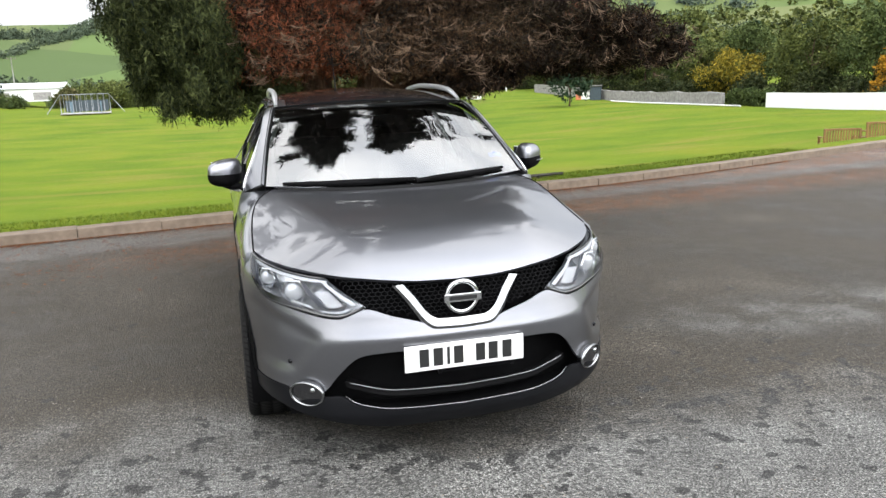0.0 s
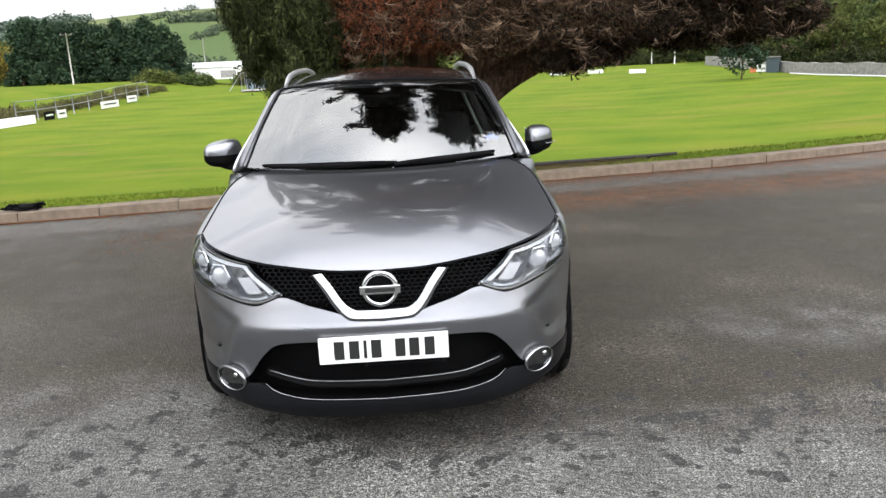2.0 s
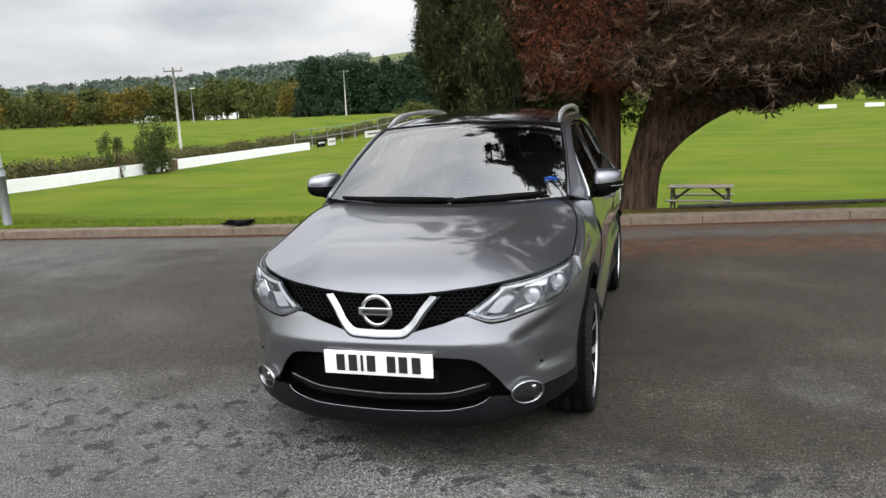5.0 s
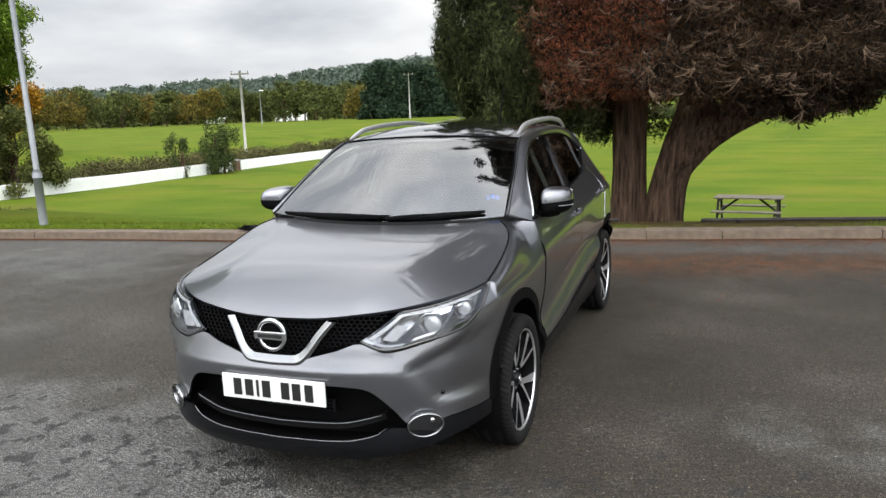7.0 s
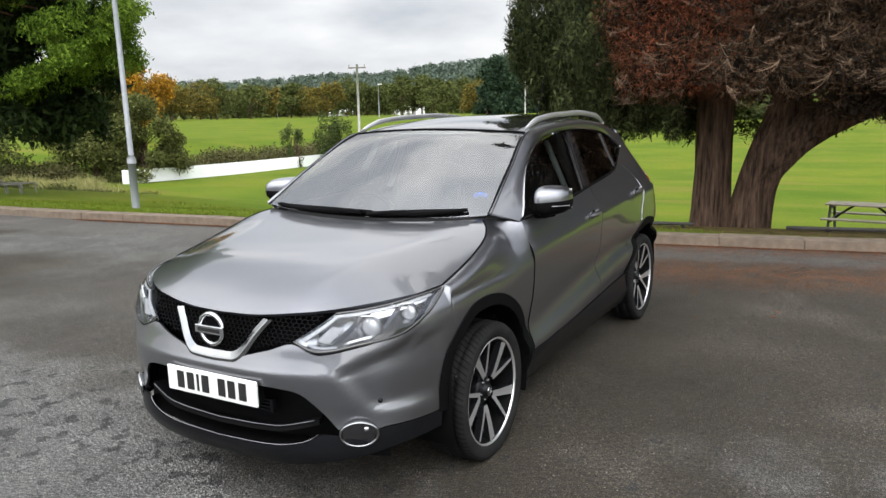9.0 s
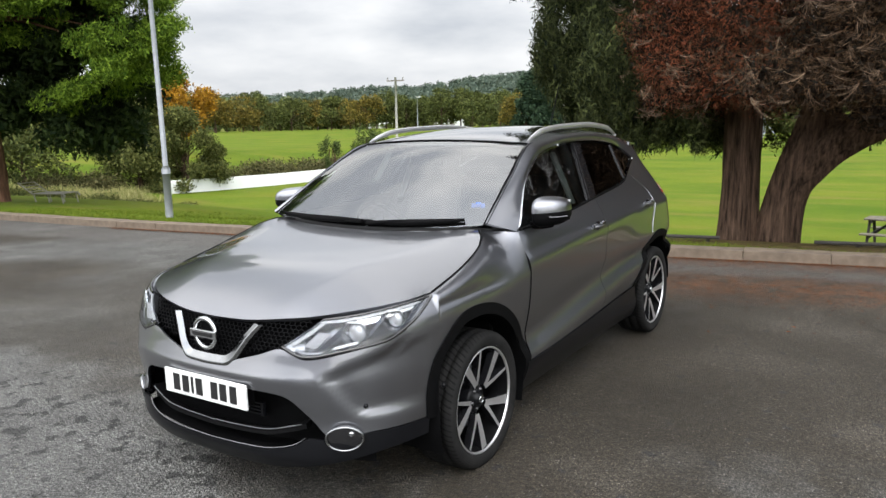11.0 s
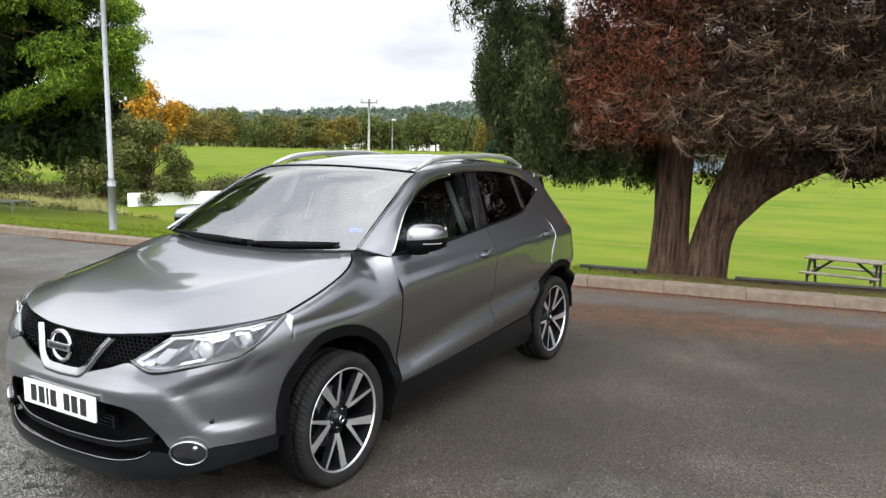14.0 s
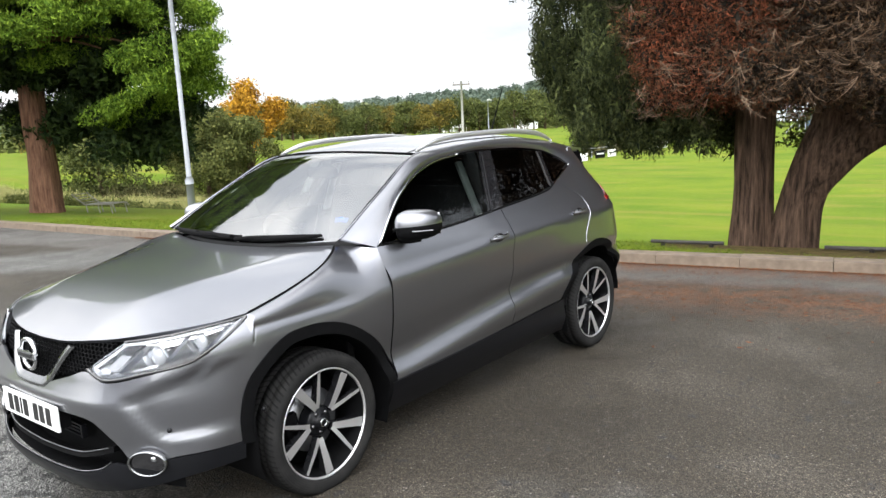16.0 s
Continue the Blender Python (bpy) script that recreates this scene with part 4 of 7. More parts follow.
    far_tree(38, 81, 5.2, 5.0, LEAF_CONIFER, "small dark spreading tree at the field's edge", 450, leaf=0.35, count=1500)
    # bushes round the nets and the shed
    for k, (az, d, h, w) in enumerate(((-8.2, 150, 4.2, 9), (-6.4, 156, 3.6, 8), (-9.6, 165, 3.4, 7), (-4.4, 158, 3.2, 9), (-9.0, 168, 5.6, 9), (-10.6, 172, 4.8, 9), (-7.4, 172, 5.0, 10), (-14.6, 172, 2.6, 7), (-17.4, 165, 2.4, 8))):
        far_tree(*polar(az, d, (-0.3, -3.0)), h, w, LEAF_BROAD if k % 2 else LEAF_WOOD, "rounded green bush near the cricket nets", 480 + k, "bush", 0.34, 3800, "shrub", 3)
    # shrubs by the ditch and the lane
    far_tree(*polar(-52.9, 52), 5.8, 6.6, LEAF_SHRUB, "dense grey-green shrub beside the ditch", 460, "bush", 0.13, 52000, "shrub", 3)
    far_tree(*polar(-49.8, 51), 5.4, 4.8, LEAF_SHRUB, "dense grey-green shrub beside the ditch", 461, "bush", 0.13, 34000, "shrub", 3)
    far_tree(*polar(-50.6, 74), 7.6, 6.0, LEAF_ORANGE, "bright orange autumn tree behind the shrubs", 462, leaf=0.24, count=8000)
    far_tree(*polar(-60, 50), 4.2, 5.5, LEAF_WOOD, "dark bush under the evergreen", 463, "bush", 0.16, 9000, "shrub", 3)
    far_tree(*polar(-36.7, 62), 4.3, 3.6, LEAF_BROAD, "young bushy tree behind the white wall", 464, "vase", 0.11, 9000, "shrub", 5)
    far_tree(*polar(-39.4, 60), 3.2, 2.0, LEAF_BROAD, "thin young tree behind the white wall", 465, "vase", 0.11, 2600, "shrub", 5)


build_mid_trees()


def build_hedges():
    nrng = np.random.default_rng(5)
    for y0, y1, x, h, mat, label in ((22, 76, -40.8, 1.5, LEAF_HEDGE, "rough olive hedge behind the white wall"), (74, 130, -41.0, 1.5, LEAF_HEDGE, "rough hedge along the field edge")):
        pts = []
        ys = nrng.uniform(y0, y1, 170)
        for y in ys:
            s = nrng.uniform(0.4, 1.0) * h * 0.6
            xx = x + nrng.uniform(-1.2, 1.2)
            pts.append((xx, y, land_height(xx, y) + s * 0.7, s * 1.3, s * 1.5, s))
        ob = soup("hedge", *leaves(in_blobs(pts, 42000, 0.3, nrng), 0.15, 1.2, 0, nrng), mat, None, label)
        tagged(ob, category="hedge", kind="stuff")


build_hedges()


def build_far_woods():
    nrng = np.random.default_rng(8)
    pts, hazy = [], []
    tries = 0
    while len(pts) + len(hazy) < 2400 and tries < 60000:
        tries += 1
        a, d = nrng.uniform(-75, 62), nrng.uniform(300, 1500)
        x, y = polar(a, d, (0, 0))
        open_side = step(-23, -19, a) * (1 - step(-9, 0, a))
        if noise.noise((x * 0.006, y * 0.006, 5.0)) + 0.0005 * (d - 500) * (1 - open_side) + 0.65 * step(8, 20, a) + 0.55 * (1 - step(-23, -19, a)) - 0.70 * open_side < 0.10:
            continue
        s = nrng.uniform(4, 7)
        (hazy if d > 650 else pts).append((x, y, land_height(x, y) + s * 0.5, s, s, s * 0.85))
    for k in range(2500):
        a, d = (nrng.uniform(14, 56), nrng.uniform(320, 980)) if k < 1200 else (nrng.uniform(-46, -22), nrng.uniform(330, 1150))
        if 600 < d < 680:
            continue
        x, y = polar(a, d, (0, 0))
        s = nrng.uniform(4.5, 7.5)
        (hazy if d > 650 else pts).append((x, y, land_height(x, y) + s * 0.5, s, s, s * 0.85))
    # beyond 650 m the air's haze is mixed into the leaf colour
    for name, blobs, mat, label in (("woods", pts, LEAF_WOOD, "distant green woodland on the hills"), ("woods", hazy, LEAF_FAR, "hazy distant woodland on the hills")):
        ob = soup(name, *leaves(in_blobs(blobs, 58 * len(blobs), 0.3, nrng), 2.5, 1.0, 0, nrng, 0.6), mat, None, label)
        tagged(ob, category="woodland", kind="stuff")
    # hedgerows between the hill fields
    rows = []
    for k in range(56):
        a, d = nrng.uniform(-72, 60), nrng.uniform(420, 1300)
        if -19 < a < -3:
            continue
        x, y = polar(a, d, (0, 0))
        t, n = radians(-a) + nrng.normal(0, 0.5), nrng.integers(14, 44)
        for j in range(n):
            t += nrng.normal(0, 0.05)
            x, y = x + math.cos(t) * 5.5, y + math.sin(t) * 5.5
            s = nrng.uniform(2.4, 5.2)
            rows.append((x, y, land_height(x, y) + s * 0.4, s * 1.2, s * 1.2, s * 0.9))
    # a wooded hedge climbs the open hillside
    climb = ((-146, 570), (-136, 622), (-127, 683), (-118, 735), (-108, 830), (-90, 905))
    for k, (p, q) in enumerate(zip(climb, climb[1:])):
        for j in range(26):
            t, s = nrng.uniform(0, 1), nrng.uniform(2.5, 4.2) + 0.7 * k
            x, y = p[0] + (q[0] - p[0]) * t + nrng.normal(0, 2.0 + k), p[1] + (q[1] - p[1]) * t
            rows.append((x, y, land_height(x, y) + s * 0.4, s * 1.2, s * 1.2, s))
    for j in range(60):
        t, s = nrng.uniform(0, 1), nrng.uniform(3, 6)
        x, y = -190 + 70 * t, 670 + 25 * t + nrng.normal(0, 5)
        rows.append((x, y, land_height(x, y) + s * 0.4, s * 1.3, s * 1.3, s))
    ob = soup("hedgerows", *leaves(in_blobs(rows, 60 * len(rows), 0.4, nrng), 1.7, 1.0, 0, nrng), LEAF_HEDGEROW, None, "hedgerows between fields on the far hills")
    tagged(ob, category="hedge", kind="stuff")


build_far_woods()


# ---- the parked car: its body is one wrapped surface, cut into panels ----
# The nose points to -y, x is across, z up; the number plate's face lies at y = 0.
YF, YB, AXLE_F, AXLE_R, WHEEL_Z = 0.80, 3.55, 0.908, 3.554, 0.338
ARCH_IN, ARCH_OUT = 0.405, 0.46
NOSE = curve((0.16, 0.16), (0.20, 0.075), (0.25, 0.03), (0.31, 0.008), (0.36, 0.012), (0.44, 0.03), (0.52, 0.014), (0.60, 0.002), (0.632, 0.0), (0.655, 0.008), (0.70, 0.024), (0.745, 0.038), (0.79, 0.056), (0.85, 0.085), (0.93, 0.16), (1.1, 0.4))
TAIL = curve((0.2, 4.26), (0.4, 4.34), (0.6, 4.35), (0.8, 4.31), (0.95, 4.27), (1.1, 4.22), (1.25, 4.10), (1.45, 3.93), (1.6, 3.8))
FLANK = curve((0.16, 0.78), (0.24, 0.835), (0.33, 0.874), (0.40, 0.896), (0.43, 0.897), (0.455, 0.885), (0.50, 0.864), (0.54, 0.857), (0.60, 0.868), (0.70, 0.887), (0.80, 0.896), (0.88, 0.899), (0.935, 0.895), (0.965, 0.878), (1.03, 0.860), (1.09, 0.838), (1.2, 0.786), (1.3, 0.732), (1.4, 0.680), (1.5, 0.622), (1.55, 0.575), (1.6, 0.5))
PROW = curve((0.16, 0.785), (0.24, 0.832), (0.33, 0.857), (0.45, 0.868), (0.55, 0.875), (0.65, 0.880), (0.75, 0.884), (0.80, 0.884), (0.85, 0.878), (0.90, 0.852), (0.94, 0.825), (1.0, 0.77), (1.1, 0.66))


def half_width(z, y):
    """Half the body's width at a height, along its side."""
    back = min(max(y - 1.5, 0.0), 1.7)
    rise = 0.045 * back * step(0.75, 0.92, z) * (1 - step(1.0, 1.1, z)) + 0.11 * back * step(0.30, 0.46, z) * (1 - step(0.62, 0.80, z))
    w = PROW(z) + (FLANK(z - rise) - PROW(z)) * step(0.95, 1.45, y)
    # flares over the rear wheels
    w += 0.022 * step(2.7, 3.4, y) * (1 - step(0.75, 1.05, z))
    return w - 0.035 * step(2.9, 3.9, y) * step(1.0, 1.3, z)


def skin(u, z, out=0.0):
    """The wrapped body surface: u 0 to 1 round the nose's corner, then metres along the side, then round the tail."""
    if u <= 1.0:
        a = u * math.pi / 2
        w, d = half_width(z, YF), YF - NOSE(z)
        s, c = max(math.sin(a), 0.0), max(math.cos(a), 0.0)
        r = ((s / w) ** 3 + (c / d) ** 3) ** (-1 / 3)
        # hollowed corner panel of the bumper
        if 0.44 < z < 0.82 and u < 0.999:
            x = r * s
            inner = 0.575 + (2.04 * (z - 0.653) if z > 0.653 else 0.52 * (0.653 - z))
            r -= 0.025 * step(-0.006, 0.075, x - inner) * step(0.462, 0.515, z) * (1 - step(0.74, 0.81, z)) * (1 - step(0.62, 0.82, u))
        r += out
        return (r * s, YF - r * c, z)
    y = YF + (u - 1.0)
    if y <= YB:
        return (half_width(z, y) + out, y, z)
    q = min((y - YB) / 0.9, 1.0)
    a = (0.62 * q + 0.38 * q ** 3) * math.pi / 2
    w, d = half_width(z, YB), TAIL(z) - YB
    s, c = max(math.cos(a), 0.0), max(math.sin(a), 0.0)
    r = ((s / w) ** 3.2 + (c / d) ** 3.2) ** (-1 / 3.2) + out
    return (r * s, YB + r * c, z)


def u_at_x(x, z):
    """u on the nose where the skin is x across."""
    lo, hi = 0.0, 1.0
    for k in range(30):
        mid = (lo + hi) / 2
        lo, hi = (mid, hi) if skin(mid, z)[0] < x else (lo, mid)
    return lo


def u_at_y(y, z):
    if y >= YF:
        return 1.0 + y - YF
    lo, hi = 0.0, 1.0
    for k in range(30):
        mid = (lo + hi) / 2
        lo, hi = (mid, hi) if skin(mid, z)[1] < y else (lo, mid)
    return lo


ARCH_FRONT = curve((-40, 0.438), (6, 0.441), (22, 0.474), (42, 0.516), (65, 0.514), (80, 0.491), (100, 0.470), (125, 0.459), (165, 0.468), (220, 0.47))


def arch_radius(angle, axle):
    """Outer radius of the wheel arch trim; angle in degrees from the front."""
    return ARCH_FRONT(angle) if axle == AXLE_F else 0.46


def arch(y, more, axle):
    """Height of the arch's outer line above a place along the car."""
    angle = 90.0
    for k in range(8):
        r = arch_radius(angle, axle) + more
        d = r * r - (y - axle) ** 2
        if d <= 0:
            return -1.0
        angle = math.degrees(math.atan2(math.sqrt(d), axle - y))
    return WHEEL_Z + math.sqrt(d)


def arch_front_y(z):
    angle = math.degrees(math.atan2(z - WHEEL_Z, 0.45))
    return AXLE_F - math.sqrt(max(arch_radius(angle, AXLE_F) ** 2 - (z - WHEEL_Z) ** 2, 0.0))


BONNET_MID = curve((0.05, 0.823), (0.085, 0.849), (0.13, 0.882), (0.2, 0.925), (0.3, 0.972), (0.42, 1.012), (0.55, 1.036), (0.7, 1.055), (0.85, 1.070), (1.0, 1.085), (1.12, 1.101), (1.22, 1.120), (1.35, 1.145))
BONNET_SIDE = curve((0.05, 0.770), (0.085, 0.793), (0.13, 0.819), (0.2, 0.847), (0.3, 0.877), (0.5, 0.919), (0.8, 0.984), (1.0, 1.039), (1.12, 1.081), (1.22, 1.107), (1.35, 1.130))
BONNET_EDGE = curve((0.5, 0.80), (0.55, 0.815), (0.75, 0.812), (0.92, 0.803), (1.04, 0.786), (1.13, 0.752), (1.22, 0.690))
BONNET_LIP = curve((0, 0.083), (0.15, 0.088), (0.29, 0.104), (0.42, 0.135), (0.54, 0.185), (0.68, 0.29), (0.78, 0.43), (0.83, 0.56))


def bonnet_z(x, y):
    x = abs(x)
    # a gently domed middle, folded down along a crease to the sides
    ridge = 0.31 + 0.27 * y
    k = 8.0 * (x / 0.82 - ridge / 0.82)
    fall = 0.22 * (x / 0.82) ** 2 + 0.78 * (math.log(1 + math.exp(5 * k)) / 40) / (1 - ridge / 0.82)
    return BONNET_MID(y) - (BONNET_MID(y) - BONNET_SIDE(y)) * fall


ROOF_EDGE_X = curve((1.2, 0.722), (1.58, 0.665), (1.97, 0.602), (2.5, 0.588), (3.3, 0.578), (3.75, 0.56), (3.95, 0.55))
ROOF_EDGE_Z = curve((1.2, 1.132), (1.58, 1.33), (1.97, 1.508), (2.2, 1.535), (2.5, 1.552), (2.9, 1.555), (3.3, 1.53), (3.75, 1.465), (3.95, 1.42))
GLASS_TOP = curve((1.36, 1.087), (1.5, 1.208), (1.70, 1.338), (1.95, 1.440), (2.16, 1.480), (2.57, 1.502), (2.9, 1.495), (3.26, 1.458), (3.45, 1.40), (3.58, 1.335))
BELT = curve((1.3, 1.084), (2.0, 1.107), (2.5, 1.142), (3.1, 1.19), (3.25, 1.235), (3.58, 1.335))
SILL = curve((1.2, 0.405), (2.0, 0.415), (3.0, 0.44), (3.6, 0.47))


def roof_point(u, y):
    e = ROOF_EDGE_X(y)
    return (u * e, y, ROOF_EDGE_Z(y) + 0.045 * (1 - u * u) * step(1.8, 2.3, y) + 0.028 * (1 - u * u) * (1 - step(1.8, 2.3, y)))


def patch(left, right, low, high, out=0.0):
    """A four-sided panel on the skin, in the plan of length and height; a, b run 0 to 1."""
    def at(a, b):
        z = (low(left(0.7)) + high(left(0.7))) / 2
        y = left(z) + (right(z) - left(z)) * a
        for k in range(5):
            z = low(y) + (high(y) - low(y)) * b
            y = left(z) + (right(z) - left(z)) * a
        return skin(u_at_y(y, z), z, out)
    return at


def nose_patch(x0, x1, low, high, out=0.0):
    """A panel on the nose between two widths, its lower and upper edges given across the width."""
    def at(a, b):
        x = x0 + (x1 - x0) * a
        z = low(x) + (high(x) - low(x)) * b
        return skin(u_at_x(x, z), z, out)
    return at


def nose_outline(pts, out=0.0):
    return [skin(u_at_x(x, z), z, out) if x >= 0 else (lambda p: (-p[0], p[1], p[2]))(skin(u_at_x(-x, z), z, out)) for x, z in pts]


def build_bumper(car):
    # upper edge: chrome V, grille, lamp, seam to the wing; lower edge: intake, fog lamp, dark lip
    top = curve((0.0, 0.662), (0.12, 0.668), (0.17, 0.690), (0.30, 0.728), (0.398, 0.758), (0.455, 0.739), (0.51, 0.722), (0.67, 0.753), (0.74, 0.773), (0.79, 0.786), (0.822, 0.818), (0.85, 0.794), (0.871, 0.762), (0.895, 0.685), (0.905, 0.66))
    low = curve((0.0, 0.583), (0.30, 0.580), (0.40, 0.574), (0.445, 0.560), (0.49, 0.520), (0.535, 0.462), (0.565, 0.420), (0.60, 0.394), (0.66, 0.39), (0.734, 0.41), (0.90, 0.412))
    lip = curve((0.0, 0.312), (0.30, 0.322), (0.45, 0.350), (0.521, 0.390), (0.586, 0.384), (0.66, 0.386), (0.734, 0.406), (0.90, 0.408))
    hem = curve((0.0, 0.228), (0.3, 0.236), (0.5, 0.262), (0.66, 0.296), (0.78, 0.326), (0.90, 0.342))

    def column(lo, hi, out=0.0):
        def at(a, b):
            # a runs over the nose and ends at the wheel arch
            u = a
            z = 0.5
            for k in range(6):
                x = skin(u, z)[0]
                z = lo(min(x, 0.9)) + (hi(min(x, 0.9)) - lo(min(x, 0.9))) * b
                y_end = arch_front_y(z) + 0.010
                u = a * u_at_y(y_end, z)
            return skin(u, z, out)
        return at
    cols = lin(0, 1, 64)
    for s in (1, -1):
        part("front_bumper", rimmed(grid(mirrored(column(low, top), s), cols, lin(0, 1, 16))), PAINT, car, "gunmetal painted bumper half")
        part("lower_lip", rimmed(grid(mirrored(column(hem, lip, 0.004), s), cols, lin(0, 1, 9))), DARKSATIN, car, "dark satin lower bumper")
    # intake
    part("intake_back", grid(lambda a, b: (a, 0.14 + 0.25 * abs(a) ** 2.2, b), lin(-0.72, 0.72, 24), (0.26, 0.64)), BLACK, car, "black inside of the intake")
    inner = curve((0.0, 0.390), (0.3, 0.401), (0.45, 0.432), (0.52, 0.452))
    for s in (1, -1):
        fn = nose_patch(0.0, 0.50, lambda x: inner(x) - 0.024, inner, -0.014)
        part("intake_blade", rimmed(grid(mirrored(fn, s), lin(0, 1, 18), lin(0, 1, 3)), 0.05), BLACK, car, "gloss black blade across the intake")
    xs = lin(-0.48, 0.48, 32)
    part("intake_trim", tube(nose_outline([(x, inner(abs(x)) + 0.002) for x in xs], -0.006), 0.0022, 6), DIMSILVER, car, "thin silver line")
    xs = lin(-0.50, 0.50, 32)
    part("intake_trim", tube(nose_outline([(x, lip(abs(x)) + 0.006) for x in xs], 0.000), 0.0022, 6), DIMSILVER, car, "thin silver line")
    bm = bmesh.new()
    for k in range(4):
        add_box(bm, (0.34, 0.02, 0.006), pose(0.08, 0.10, 0.435 + 0.016 * k))
    for x in (-0.085, 0.245):
        add_box(bm, (0.014, 0.02, 0.06), pose(x, 0.095, 0.46))
    part("cooler", bm, DARKSATIN, car, "small radiator bars behind the plate")
    part("intake_floor", grid(lambda a, b: (a, 0.03 + 0.14 * b + 0.27 * abs(a) ** 2.2, 0.305 + 0.03 * abs(a)), lin(-0.62, 0.62, 20), lin(0, 1, 2)), BLACK, car, "black floor of the intake")
    # recessed upper edge of the intake behind the plate
    bm = grid(lambda a, b: (a, 0.02 + 0.08 * b + 0.30 * abs(a) ** 2.6, 0.582 - 0.002 * b), lin(-0.44, 0.44, 16), lin(0, 1, 2))
    part("intake_roof", bm, BLACK, car)


def build_plate(car):
    bm = box((0.52, 0.012, 0.111), pose(0, -0.006, 0.546), 0.004)
    plate = part("number_plate", bm, WHITEPLATE, car, "white number plate with dark bars in place of writing")
    for k, x in enumerate((-0.178, -0.118, -0.074, -0.030, 0.066, 0.122, 0.184)):
        w = 0.012 if k == 2 else 0.040
        part("plate_bar", box((w, 0.003, 0.076), pose(x, -0.0135, 0.547)), INKBLACK, plate)
    part("plate_backing", box((0.48, 0.05, 0.10), pose(0, 0.028, 0.546)), BLACK, car)


def build_grille(car):
    hi = lambda x: bonnet_z(x, BONNET_LIP(abs(x))) - 0.012 + 0.07 * x * x
    lo = curve((0.0, 0.66), (0.12, 0.668), (0.17, 0.690), (0.30, 0.718), (0.42, 0.742), (0.55, 0.80))
    edge = lambda z: 0.425 + (z - 0.745) * 0.92
    bm = grid(lambda a, b: (a, 0.15 + 0.42 * abs(a) ** 2, b), lin(-0.62, 0.62, 20), (0.63, 0.88))
    part("grille_back", bm, BLACK, car, "black grille back")
    # honeycomb
    bm = bmesh.new()
    p, row = 0.030, 0
    z = 0.655
    while z < 0.875:
        x = -0.56 + (p / 2 if row % 2 else 0)
        while x < 0.56:
            ring = []
            for k in range(6):
                a = math.pi / 6 + k * math.pi / 3
                ring.append((x + p * 0.50 * math.cos(a), z + p * 0.33 * math.sin(a)))
            good = all(abs(q[0]) < edge(q[1]) and lo(abs(q[0])) < q[1] < hi(q[0]) for q in ring)
            if good:
                pts = nose_outline(ring, -0.032)
                for k in range(3):
                    add_tube(bm, [pts[k], pts[k + 1]], 0.0030, 4, caps=False)
            x += p * 0.87
        z += p * 0.50
        row += 1
    part("grille_mesh", bm, BLACK, car, "black honeycomb grille")
    # chrome V: an outer and an inner path
    outer_x = curve((0, 0.287), (0.35, 0.232), (0.62, 0.178), (0.74, 0.150), (0.82, 0.120), (1, 0.0))
    outer_z = curve((0, 0.846), (0.35, 0.778), (0.62, 0.698), (0.74, 0.667), (0.82, 0.654), (1, 0.648))
    inner_x = curve((0, 0.240), (0.35, 0.194), (0.62, 0.148), (0.74, 0.120), (0.82, 0.098), (1, 0.0))
    inner_z = curve((0, 0.848), (0.35, 0.792), (0.62, 0.728), (0.74, 0.706), (0.82, 0.698), (1, 0.695))

    def vee(t, b):
        s = t if t <= 1 else 2 - t
        x = outer_x(s) + (inner_x(s) - outer_x(s)) * b
        z = outer_z(s) + (inner_z(s) - outer_z(s)) * b
        q = skin(u_at_x(x, z), z, -0.004 + 0.012 * min(b / 0.4, (1 - b) / 0.6))
        return (q[0] if t <= 1 else -q[0], q[1], q[2])
    part("grille_chevron", rimmed(grid(vee, lin(0.03, 1.97, 60), (0, 0.2, 0.37, 0.43, 0.6, 0.8, 1)), 0.008), SATINCHROME, car, "bright chrome V on the grille")
    # badge: ring and bar
    badge = part("badge", tube([(0.0655 * math.cos(a), 0.022, 0.786 + 0.0655 * math.sin(a)) for a in lin(0, 2 * math.pi, 40)], 0.0105, 8), CHROME, car, "round chrome badge")
    part("badge_bar", box((0.162, 0.016, 0.036), pose(0, 0.012, 0.786), 0.004), CHROME, badge)
    part("badge_ink", box((0.118, 0.004, 0.016), pose(0, 0.0025, 0.786)), INKBLACK, badge)
    part("badge_back", box((0.09, 0.01, 0.09), pose(0, 0.045, 0.786), 0.004), BLACK, badge)


